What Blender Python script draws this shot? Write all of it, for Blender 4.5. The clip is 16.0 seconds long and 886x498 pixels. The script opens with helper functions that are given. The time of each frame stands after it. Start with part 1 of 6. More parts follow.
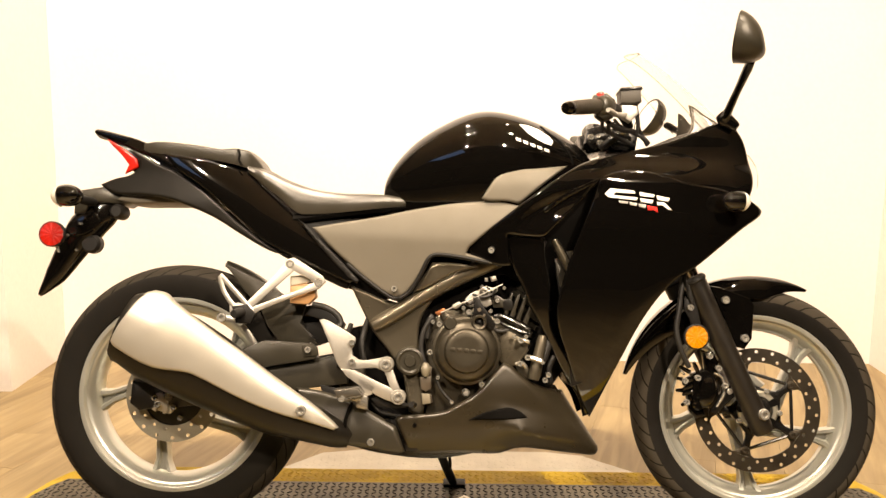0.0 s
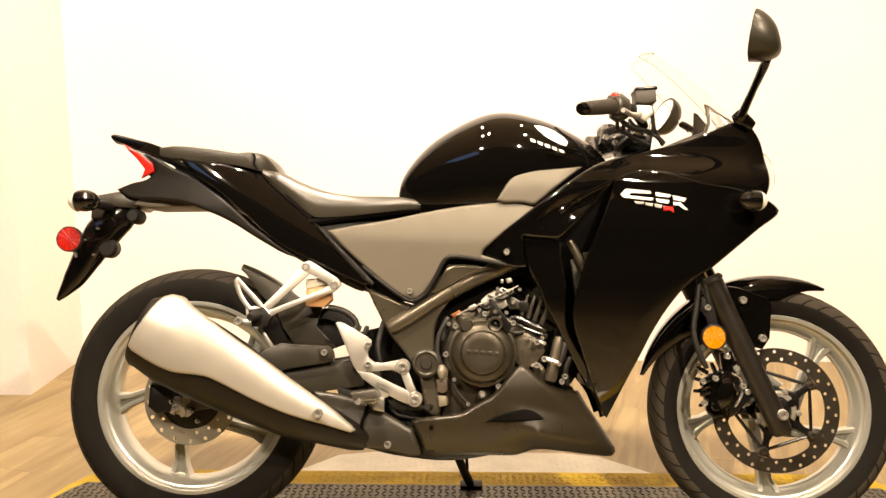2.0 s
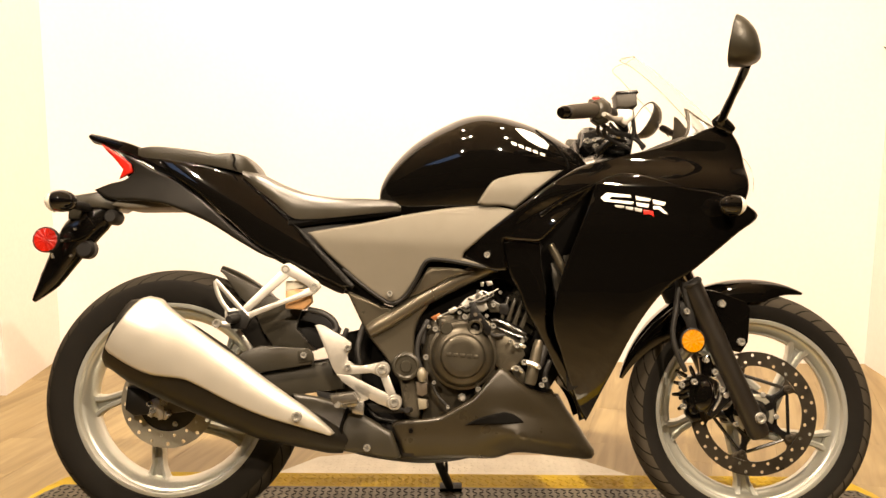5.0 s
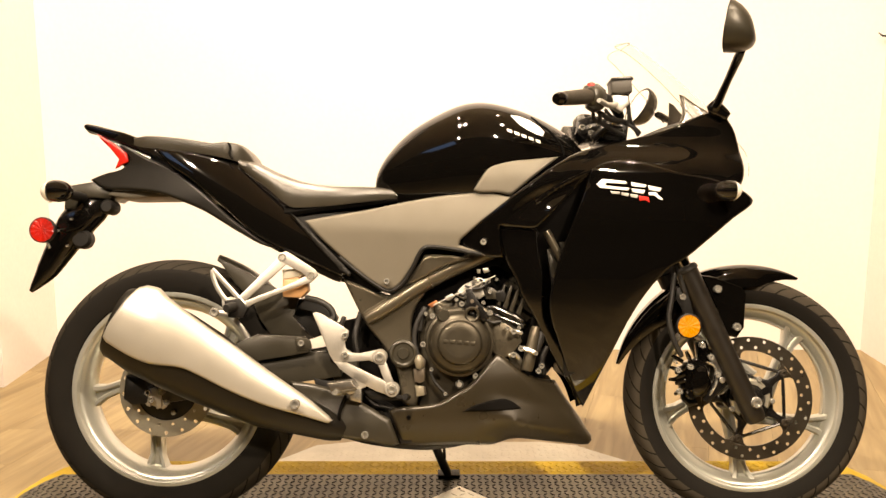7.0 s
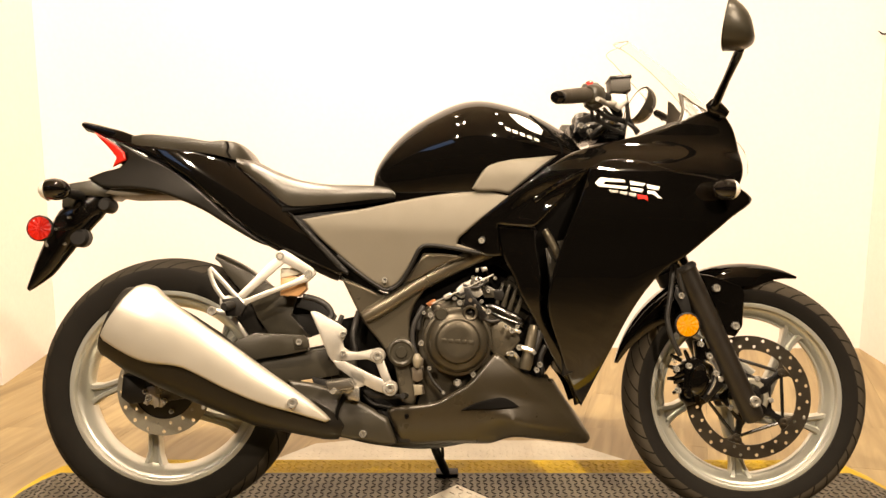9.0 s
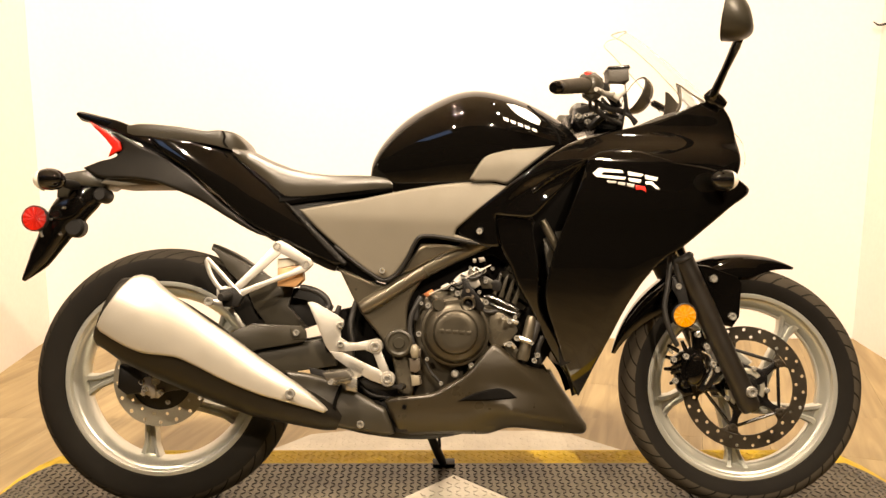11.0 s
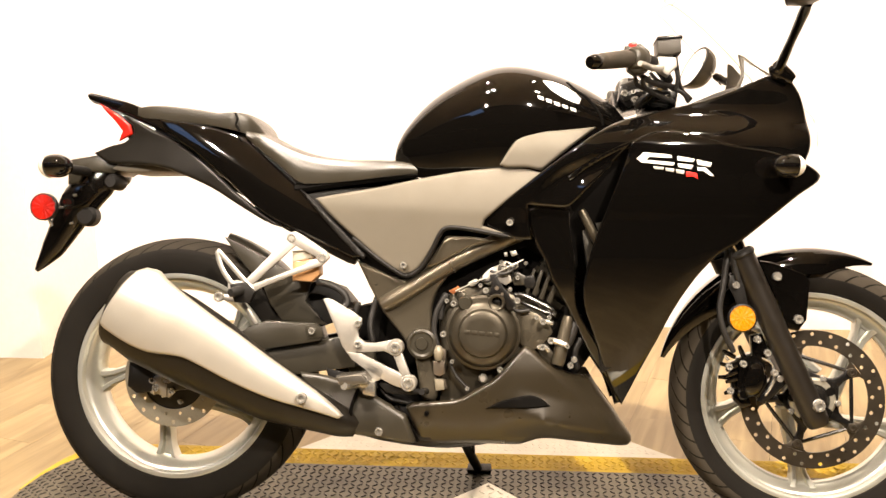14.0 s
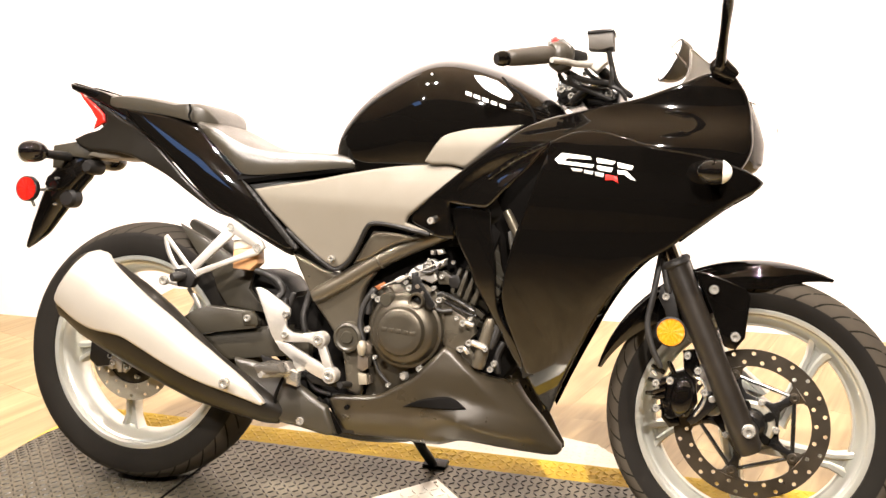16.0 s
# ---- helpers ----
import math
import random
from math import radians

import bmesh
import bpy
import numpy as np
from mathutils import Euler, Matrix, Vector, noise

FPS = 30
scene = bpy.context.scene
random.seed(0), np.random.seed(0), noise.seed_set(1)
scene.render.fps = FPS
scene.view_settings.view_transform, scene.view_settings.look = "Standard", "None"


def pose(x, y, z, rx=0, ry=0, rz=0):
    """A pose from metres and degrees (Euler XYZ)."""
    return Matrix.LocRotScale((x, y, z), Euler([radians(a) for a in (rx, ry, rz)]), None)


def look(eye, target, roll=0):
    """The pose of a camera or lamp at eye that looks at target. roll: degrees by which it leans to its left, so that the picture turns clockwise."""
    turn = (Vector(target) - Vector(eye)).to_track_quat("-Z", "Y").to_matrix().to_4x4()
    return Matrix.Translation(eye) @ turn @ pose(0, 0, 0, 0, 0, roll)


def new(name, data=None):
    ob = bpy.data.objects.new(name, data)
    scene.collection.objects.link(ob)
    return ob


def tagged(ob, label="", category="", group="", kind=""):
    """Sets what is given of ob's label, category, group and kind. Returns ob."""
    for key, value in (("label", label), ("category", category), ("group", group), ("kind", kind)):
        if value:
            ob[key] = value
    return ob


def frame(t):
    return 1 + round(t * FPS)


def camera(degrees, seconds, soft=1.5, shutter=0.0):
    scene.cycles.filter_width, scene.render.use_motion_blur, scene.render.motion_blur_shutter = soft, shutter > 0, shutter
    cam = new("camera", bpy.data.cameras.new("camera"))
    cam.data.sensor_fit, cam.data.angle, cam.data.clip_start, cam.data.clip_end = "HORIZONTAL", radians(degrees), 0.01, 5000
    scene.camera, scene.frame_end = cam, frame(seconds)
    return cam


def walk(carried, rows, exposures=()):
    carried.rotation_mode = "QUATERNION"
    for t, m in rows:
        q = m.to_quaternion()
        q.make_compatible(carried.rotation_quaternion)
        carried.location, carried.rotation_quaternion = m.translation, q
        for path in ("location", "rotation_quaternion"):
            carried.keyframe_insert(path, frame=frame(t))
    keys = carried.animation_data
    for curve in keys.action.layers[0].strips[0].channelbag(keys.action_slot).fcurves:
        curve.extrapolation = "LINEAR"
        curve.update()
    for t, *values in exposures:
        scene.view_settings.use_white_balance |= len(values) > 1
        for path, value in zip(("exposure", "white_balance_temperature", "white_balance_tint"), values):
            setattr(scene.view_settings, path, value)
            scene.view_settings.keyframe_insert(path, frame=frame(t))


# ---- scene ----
cam = camera(51.61, 16.0, soft=1.5)
PATH = [
    (0, (-0.0599, -2.0502, 1.0204), (-0.0617, -0.0781, 0.6877), 0.68),
    (0.5, (-0.0666, -2.0528, 1.0147), (-0.0892, -0.0803, 0.6853), 0.18),
    (1, (-0.0640, -2.0508, 1.0233), (-0.0900, -0.0791, 0.6893), 0.18),
    (1.5, (-0.0587, -2.0476, 1.0313), (-0.0777, -0.0793, 0.6769), 0.05),
    (2, (-0.0623, -2.0475, 1.0261), (-0.0953, -0.0759, 0.6917), 0.07),
    (2.5, (-0.0629, -2.0486, 1.0251), (-0.0894, -0.0804, 0.6711), 0.44),
    (3, (-0.0570, -2.0454, 1.0290), (-0.0710, -0.0746, 0.6891), 0.60),
    (3.5, (-0.0566, -2.0434, 1.0337), (-0.0627, -0.0755, 0.6770), 0.67),
    (4, (-0.0533, -2.0406, 1.0322), (-0.0539, -0.0705, 0.6876), 0.62),
    (4.2, (-0.0564, -2.0401, 1.0359), (-0.0585, -0.0686, 0.6992), 0.72),
    (6.3, (-0.0620, -2.0465, 1.0272), (-0.0367, -0.0771, 0.6791), 0.09),
    (6.5, (-0.0591, -2.0463, 1.0224), (-0.0406, -0.0774, 0.6716), 0.15),
    (7, (-0.0593, -2.0479, 1.0271), (-0.0446, -0.0799, 0.6708), 0.18),
    (7.5, (-0.0568, -2.0494, 1.0274), (-0.0244, -0.0827, 0.6649), 0.17),
    (8, (-0.0577, -2.0493, 1.0269), (-0.0294, -0.0831, 0.6617), 0.41),
    (8.5, (-0.0553, -2.0468, 1.0310), (-0.0344, -0.0805, 0.6664), 0.38),
    (9, (-0.0556, -2.0438, 1.0292), (-0.0404, -0.0768, 0.6674), 0.22),
    (11.3, (-0.0700, -2.0392, 1.0292), (-0.0323, -0.0787, 0.6354), 0.28),
    (11.5, (-0.0616, -2.0421, 1.0264), (-0.0189, -0.0841, 0.6210), -0.55),
    (12, (0.0087, -2.0520, 1.0226), (-0.0130, -0.0905, 0.6331), 0.56),
    (12.5, (0.0786, -2.0491, 1.0160), (-0.0067, -0.1012, 0.5708), 1.07),
    (13, (0.1014, -2.0084, 1.0162), (0.0560, -0.0658, 0.5427), 2.04),
    (13.5, (0.0593, -1.9101, 1.0065), (-0.1247, 0.0288, 0.5516), 0.45),
    (14, (0.0636, -1.8437, 1.0408), (-0.0987, 0.0988, 0.5929), -0.54),
    (14.5, (0.1354, -1.8150, 1.0380), (-0.0409, 0.1224, 0.5741), 0.34),
    (15, (0.3159, -1.8987, 1.0658), (-0.0058, 0.0038, 0.5394), 0.57),
    (15.5, (0.4753, -1.8493, 1.0635), (0.0443, 0.0463, 0.5935), 0.63),
    (16, (0.5733, -1.7219, 1.0735), (0.0281, 0.1375, 0.5782), -0.86),
]
EXPOSURES = [(0, -0.17, 7300, 8), (4, -0.21, 7550, 8), (9, -0.2, 7550, 8), (12.5, -0.14, 7300, 8), (13.5, 0.22, 6650, 8), (14.5, 0.21, 6500, 8), (15, 0.19, 6300, 8), (15.5, 0.38, 6150, 8), (16, 0.62, 5900, 8)]
walk(cam, [(t, look(eye, target, roll)) for t, eye, target, roll in PATH], EXPOSURES)

# ---- light ----
LAMP_POWER = 46.0
world = bpy.data.worlds.new("room_air")
world.use_nodes = True
world.node_tree.nodes["Background"].inputs[0].default_value = (1.0, 0.93, 0.82, 1)
world.node_tree.nodes["Background"].inputs[1].default_value = 0.05
scene.world = world
WARM = (1.0, 0.84, 0.70)


# ---- materials ----
def material(name, colour, rough=0.5, metal=0.0, coat=0.0, grain=0.0, grain_size=400.0, stain=0.0, stain_size=6.0, bump=0.0, bump_size=300.0, spec=0.5):
    """A painted, moulded or metal surface with fine grain, broad stains, uneven gloss and fine relief."""
    m = bpy.data.materials.new(name)
    m.use_nodes = True
    nodes, links = m.node_tree.nodes, m.node_tree.links
    p = nodes["Principled BSDF"]
    p.inputs["Base Color"].default_value = (*colour, 1)
    p.inputs["Roughness"].default_value = rough
    p.inputs["Metallic"].default_value = metal
    p.inputs["Coat Weight"].default_value = coat
    p.inputs["Coat Roughness"].default_value = 0.03
    p.inputs["Specular IOR Level"].default_value = spec
    place = nodes.new("ShaderNodeTexCoord")

    def cloud(size, detail=4.0):
        n = nodes.new("ShaderNodeTexNoise")
        n.inputs["Scale"].default_value, n.inputs["Detail"].default_value = size, detail
        links.new(place.outputs["Object"], n.inputs["Vector"])
        return n.outputs["Fac"]

    def span(value, low, high):
        r = nodes.new("ShaderNodeMapRange")
        r.inputs["From Min"].default_value, r.inputs["From Max"].default_value = 0.3, 0.7
        r.inputs["To Min"].default_value, r.inputs["To Max"].default_value = low, high
        links.new(value, r.inputs["Value"])
        return r.outputs["Result"]

    factor = None
    for amount, size in ((grain, grain_size), (stain, stain_size)):
        if amount:
            value = span(cloud(size), 1 - amount, 1 + amount)
            if factor is None:
                factor = value
            else:
                mul = nodes.new("ShaderNodeMath")
                mul.operation = "MULTIPLY"
                links.new(factor, mul.inputs[0])
                links.new(value, mul.inputs[1])
                factor = mul.outputs[0]
    if factor is not None:
        tint = nodes.new("ShaderNodeVectorMath")
        tint.operation = "SCALE"
        tint.inputs[0].default_value = colour
        links.new(factor, tint.inputs["Scale"])
        links.new(tint.outputs[0], p.inputs["Base Color"])
        links.new(span(cloud(stain_size * 2.5 + 3), max(0.02, rough * 0.85), min(1.0, rough * 1.15)), p.inputs["Roughness"])
    if bump:
        b = nodes.new("ShaderNodeBump")
        b.inputs["Strength"].default_value, b.inputs["Distance"].default_value = bump, 0.001
        links.new(cloud(bump_size, 2.0), b.inputs["Height"])
        links.new(b.outputs["Normal"], p.inputs["Normal"])
    return m


GLOSS_BLACK = material("gloss_black_paint", (0.0022, 0.0019, 0.0016), 0.035, spec=0.58)
SATIN_BRONZE = material("satin_bronze_paint", (0.124, 0.111, 0.087), 0.56, metal=0.2, spec=0.4, grain=0.10, grain_size=1500, stain=0.05, bump=0.05, bump_size=1500)
ENGINE_BRONZE = material("bronze_engine_paint", (0.055, 0.0475, 0.034), 0.38, metal=0.65, grain=0.12, grain_size=900, stain=0.10, stain_size=20, bump=0.08, bump_size=900)
MATTE_BLACK = material("grained_black_plastic", (0.0060, 0.0053, 0.0046), 0.50, spec=0.28, grain=0.15, grain_size=1200, stain=0.12, bump=0.12, bump_size=1600)
MATTE_BROWN = material("dull_dark_brown_plastic", (0.029, 0.0255, 0.0178), 0.36, metal=0.15, spec=0.38, grain=0.12, grain_size=1200, stain=0.10, bump=0.10, bump_size=1600)
EXHAUST_BLACK = material("heat_resistant_dark_paint", (0.010, 0.0084, 0.0062), 0.38, spec=0.25, grain=0.15, grain_size=800, stain=0.2, stain_size=12, bump=0.06, bump_size=900)
VINYL = material("black_seat_vinyl", (0.031, 0.027, 0.019), 0.32, spec=0.85, grain=0.1, grain_size=900, stain=0.12, bump=0.25, bump_size=900)
RUBBER = material("black_rubber", (0.010, 0.009, 0.008), 0.55, grain=0.15, grain_size=600, stain=0.15, bump=0.1, bump_size=900)
SILVER_PAINT = material("silver_wheel_paint", (0.54, 0.545, 0.495), 0.30, metal=0.72)
BRUSHED = material("satin_steel_cover", (0.41, 0.385, 0.335), 0.38, metal=0.5, grain=0.05, grain_size=900, stain=0.03, stain_size=9)
CAST_ALLOY = material("bare_cast_aluminium", (0.47, 0.45, 0.41), 0.40, metal=0.7, grain=0.08, grain_size=900, stain=0.10, stain_size=25, bump=0.06, bump_size=900)
STEEL = material("bright_zinc_bolts", (0.55, 0.53, 0.48), 0.24, metal=0.75, grain=0.05, stain=0.08, stain_size=60)
DISC_STEEL = material("brake_disc_steel", (0.090, 0.076, 0.058), 0.32, metal=0.85, grain=0.10, grain_size=500, stain=0.15, stain_size=20)
SEMI_BLACK = material("semi_gloss_black_plastic", (0.006, 0.0055, 0.005), 0.25, stain=0.1)
CARRIER_BLACK = material("shiny_black_plastic", (0.0035, 0.003, 0.0025), 0.11, stain=0.1, stain_size=30)
BELLY_BROWN = material("satin_brown_belly_plastic", (0.0250, 0.0200, 0.0122), 0.31, metal=0.15, spec=0.55, grain=0.12, grain_size=1200, stain=0.10, bump=0.10, bump_size=1600)
ENGINE_LIGHT = material("light_bronze_paint", (0.12, 0.098, 0.074), 0.4, metal=0.5, stain=0.1)
REAR_STEEL = material("bare_disc_steel", (0.42, 0.40, 0.33), 0.36, metal=0.7, grain=0.10, grain_size=500, stain=0.12, stain_size=20)
SCREEN_EDGE = material("pale_screen_edge", (0.17, 0.13, 0.10), 0.3, stain=0.1)
DARK_METAL = material("dark_mirror_finish", (0.12, 0.11, 0.095), 0.22, metal=0.6, stain=0.2, stain_size=30)
GUARD_BROWN = material("brown_guard_plastic", (0.0265, 0.0232, 0.0163), 0.36, grain=0.12, grain_size=1200, stain=0.10, bump=0.10, bump_size=1600)
FRAME_BRONZE = material("satin_bronze_frame_paint", (0.104, 0.090, 0.065), 0.31, metal=0.65, grain=0.10, grain_size=1200, stain=0.08, bump=0.06, bump_size=1200)
CHROME = material("polished_chrome", (0.75, 0.73, 0.70), 0.08, metal=1.0, stain=0.05)
WHITE_DECAL = material("white_decal", (0.80, 0.78, 0.74), 0.3, stain=0.03)
RED_DECAL = material("red_decal", (0.60, 0.02, 0.015), 0.3, stain=0.05)
GREY_DECAL = material("grey_decal", (0.36, 0.35, 0.33), 0.3, stain=0.05)
RED_LENS = material("red_reflector_plastic", (0.36, 0.010, 0.005), 0.22, coat=0.1, stain=0.15, stain_size=90, bump=0.5, bump_size=500)
AMBER_LENS = material("amber_reflector_plastic", (0.42, 0.165, 0.002), 0.28, coat=0.0, stain=0.12, stain_size=90, bump=0.5, bump_size=500)
CLEAR_LENS = material("pale_clear_lens", (0.72, 0.70, 0.62), 0.10, coat=0.8, stain=0.08, stain_size=60)
FLUID = material("translucent_fluid_bottle", (0.50, 0.28, 0.13), 0.35, stain=0.10, stain_size=40)
WHITE_PLASTIC = material("white_bottle_plastic", (0.62, 0.58, 0.48), 0.4, stain=0.06, stain_size=40)
COPPER = material("copper_hardware", (0.45, 0.17, 0.07), 0.35, metal=0.8, stain=0.15, stain_size=60)
WALL_PAINT = material("cream_wall_paint", (0.80, 0.752, 0.728), 0.75, grain=0.02, grain_size=60, stain=0.02, stain_size=1.5, bump=0.15, bump_size=220)
CEILING_PAINT = material("cream_ceiling_paint", (0.78, 0.66, 0.48), 0.85, grain=0.03, grain_size=60, stain=0.05, stain_size=2)
# Dimness of the unseen room is put into this colour, not its lighting.
BACK_DIM = material("dim_showroom_shade", (0.058, 0.046, 0.034), 0.8, grain=0.05, grain_size=30, stain=0.2, stain_size=1.2)
DARK_DECK = material("dark_tread_plate", (0.092, 0.080, 0.055), 0.40, metal=0.35, spec=0.5, grain=0.18, grain_size=300, stain=0.35, stain_size=7, bump=0.1, bump_size=400)
YELLOW_DECK = material("yellow_painted_tread_plate", (0.52, 0.355, 0.022), 0.46, spec=0.3, grain=0.07, grain_size=300, stain=0.16, stain_size=14, bump=0.1, bump_size=400)
PALE_DECK = material("bare_aluminium_tread_plate", (0.52, 0.50, 0.43), 0.36, metal=0.6, grain=0.06, grain_size=400, stain=0.12, stain_size=10, bump=0.1, bump_size=400)
FORK_BROWN = material("dark_fork_paint", (0.0105, 0.0083, 0.006), 0.36, grain=0.10, grain_size=1200, stain=0.08, bump=0.05, bump_size=1200)
TAIL_BLACK = material("satin_black_tail_plastic", (0.0070, 0.0060, 0.0044), 0.34, spec=0.20, grain=0.12, grain_size=1200, stain=0.10, bump=0.06, bump_size=1600)
# Near-black for real joints, and for sheets that paint the shade of gaps.
SEAM_SHADE = material("dark_seam_and_shade", (0.0025, 0.0021, 0.0017), 0.7, spec=0.06, stain=0.1)
GREY_SENSOR = material("pale_grey_plastic", (0.17, 0.15, 0.11), 0.38, stain=0.12, stain_size=60)
GRIP = material("dark_brown_rubber", (0.026, 0.021, 0.014), 0.5, grain=0.15, grain_size=500, stain=0.15, bump=0.3, bump_size=700)
MOUNT_GREY = material("shiny_grey_brown_plastic", (0.036, 0.030, 0.022), 0.22, stain=0.12, stain_size=30)
# Deck lugs: their shade and dark reflection are put into the colour.
LUG_SHADE = material("shaded_tread_lugs", (0.020, 0.017, 0.013), 0.34, metal=0.2, grain=0.15, grain_size=300, stain=0.3, stain_size=9)
LAMP_CASE = material("black_lamp_case", (0.02, 0.02, 0.02), 0.4, stain=0.1)


def mirror_material():
    m = bpy.data.materials.new("mirror_glass")
    m.use_nodes = True
    p = m.node_tree.nodes["Principled BSDF"]
    p.inputs["Base Color"].default_value, p.inputs["Metallic"].default_value, p.inputs["Roughness"].default_value = (0.85, 0.85, 0.84, 1), 1.0, 0.02
    return m


def clear_material():
    m = bpy.data.materials.new("clear_screen_plastic")
    m.use_nodes = True
    p = m.node_tree.nodes["Principled BSDF"]
    p.inputs["Base Color"].default_value = (0.99, 0.985, 0.96, 1)
    p.inputs["Transmission Weight"].default_value, p.inputs["Roughness"].default_value, p.inputs["IOR"].default_value = 1.0, 0.02, 1.06
    return m


def tyre_material(shoulder, dust):
    """Black rubber, dusty past its shoulder, whose tread has slanting rain grooves, dark and sunk in."""
    m = bpy.data.materials.new("tyre_rubber")
    m.use_nodes = True
    nodes, links = m.node_tree.nodes, m.node_tree.links
    p = nodes["Principled BSDF"]
    at = nodes.new("ShaderNodeTexCoord")
    sep = nodes.new("ShaderNodeSeparateXYZ")
    links.new(at.outputs["Object"], sep.inputs[0])

    def calc(op, a, b=None, c=None):
        n = nodes.new("ShaderNodeMath")
        n.operation = op
        for i, v in enumerate((a, b, c)):
            if v is None:
                continue
            if isinstance(v, (int, float)):
                n.inputs[i].default_value = v
            else:
                links.new(v, n.inputs[i])
        return n.outputs[0]

    x, y, z = sep.outputs
    turn = calc("MULTIPLY", calc("ARCTAN2", z, x), 42 / (2 * math.pi))
    side = calc("ABSOLUTE", y)
    radius = calc("SQRT", calc("ADD", calc("MULTIPLY", x, x), calc("MULTIPLY", z, z)))
    across = calc("SUBTRACT", side, radius)
    wave = calc("FRACT", calc("ADD", turn, calc("MULTIPLY", across, -19.0)))
    line = calc("LESS_THAN", calc("ABSOLUTE", calc("SUBTRACT", wave, 0.5)), 0.06)
    wave2 = calc("FRACT", calc("MULTIPLY", turn, 0.5))
    keep = calc("GREATER_THAN", radius, shoulder)
    stop = calc("GREATER_THAN", side, 0.012)
    groove = calc("MULTIPLY", calc("MULTIPLY", line, keep), stop)
    groove = calc("MULTIPLY", groove, calc("GREATER_THAN", calc("ADD", wave2, calc("MULTIPLY", side, 9.0)), 0.45))
    cloud = nodes.new("ShaderNodeTexNoise")
    cloud.inputs["Scale"].default_value, cloud.inputs["Detail"].default_value = 14.0, 6.0
    links.new(at.outputs["Object"], cloud.inputs["Vector"])
    grey = calc("MULTIPLY_ADD", cloud.outputs["Fac"], 0.006, 0.003)
    dusty = calc("MULTIPLY", keep, dust)
    grey = calc("MULTIPLY", calc("ADD", grey, dusty), calc("MULTIPLY_ADD", groove, -0.8, 1.0))
    mix = nodes.new("ShaderNodeCombineXYZ")
    links.new(grey, mix.inputs[0])
    links.new(calc("MULTIPLY", grey, 0.83), mix.inputs[1])
    links.new(calc("MULTIPLY", grey, 0.61), mix.inputs[2])
    links.new(mix.outputs[0], p.inputs["Base Color"])
    p.inputs["Roughness"].default_value = 0.82
    links.new(calc("MULTIPLY_ADD", groove, -0.12, 0.17), p.inputs["Specular IOR Level"])
    fine = nodes.new("ShaderNodeTexNoise")
    fine.inputs["Scale"].default_value = 700
    links.new(at.outputs["Object"], fine.inputs["Vector"])
    b = nodes.new("ShaderNodeBump")
    b.inputs["Strength"].default_value, b.inputs["Distance"].default_value = 0.6, 0.002
    links.new(calc("MULTIPLY_ADD", groove, -1.0, calc("MULTIPLY", fine.outputs["Fac"], 0.06)), b.inputs["Height"])
    links.new(b.outputs["Normal"], p.inputs["Normal"])
    return m


def wood_material():
    """Pale laminate planks: grain along each board, tone by board."""
    m = bpy.data.materials.new("pale_oak_laminate")
    m.use_nodes = True
    nodes, links = m.node_tree.nodes, m.node_tree.links
    p = nodes["Principled BSDF"]
    at, info = nodes.new("ShaderNodeTexCoord"), nodes.new("ShaderNodeObjectInfo")
    move = nodes.new("ShaderNodeVectorMath")
    move.operation = "MULTIPLY_ADD"
    move.inputs[1].default_value = (1.0, 12.0, 1.0)
    links.new(at.outputs["Object"], move.inputs[0])
    links.new(info.outputs["Random"], move.inputs[2])
    n = nodes.new("ShaderNodeTexNoise")
    n.inputs["Scale"].default_value, n.inputs["Detail"].default_value, n.inputs["Distortion"].default_value = 1.6, 8.0, 1.4
    links.new(move.outputs[0], n.inputs["Vector"])
    ramp = nodes.new("ShaderNodeValToRGB")
    ramp.color_ramp.elements[0].position, ramp.color_ramp.elements[0].color = 0.25, (0.200, 0.140, 0.062, 1)
    ramp.color_ramp.elements[1].position, ramp.color_ramp.elements[1].color = 0.75, (0.385, 0.292, 0.150, 1)
    links.new(n.outputs["Fac"], ramp.inputs[0])
    tone = nodes.new("ShaderNodeHueSaturation")
    r = nodes.new("ShaderNodeMapRange")
    r.inputs["To Min"].default_value, r.inputs["To Max"].default_value = 0.94, 1.05
    links.new(info.outputs["Random"], r.inputs["Value"])
    links.new(r.outputs[0], tone.inputs["Value"])
    links.new(ramp.outputs[0], tone.inputs["Color"])
    links.new(tone.outputs[0], p.inputs["Base Color"])
    p.inputs["Roughness"].default_value = 0.40
    return m


MIRROR, CLEAR, WOOD = mirror_material(), clear_material(), wood_material()
FRONT_TYRE, REAR_TYRE = tyre_material(0.2545, 0.032), tyre_material(0.2800, 0.018)


# ---- shape helpers ----
def part(name, bm, mat, parent=None, label="", sharp=36, shade=True):
    """Links a bmesh as one mesh object, under a thing or a part."""
    bmesh.ops.recalc_face_normals(bm, faces=bm.faces)
    for f in bm.faces:
        f.smooth = shade
    for e in bm.edges:
        if len(e.link_faces) == 2 and e.calc_face_angle(0) > radians(sharp):
            e.smooth = False
    me = bpy.data.meshes.new(name)
    bm.to_mesh(me)
    bm.free()
    me.materials.append(mat)
    ob = new(name, me)
    if parent is not None:
        ob.parent = parent
    if label:
        tagged(ob, label)
    return ob


def join(bm, other):
    me = bpy.data.meshes.new("tmp")
    other.to_mesh(me)
    other.free()
    bm.from_mesh(me)
    bpy.data.meshes.remove(me)
    return bm


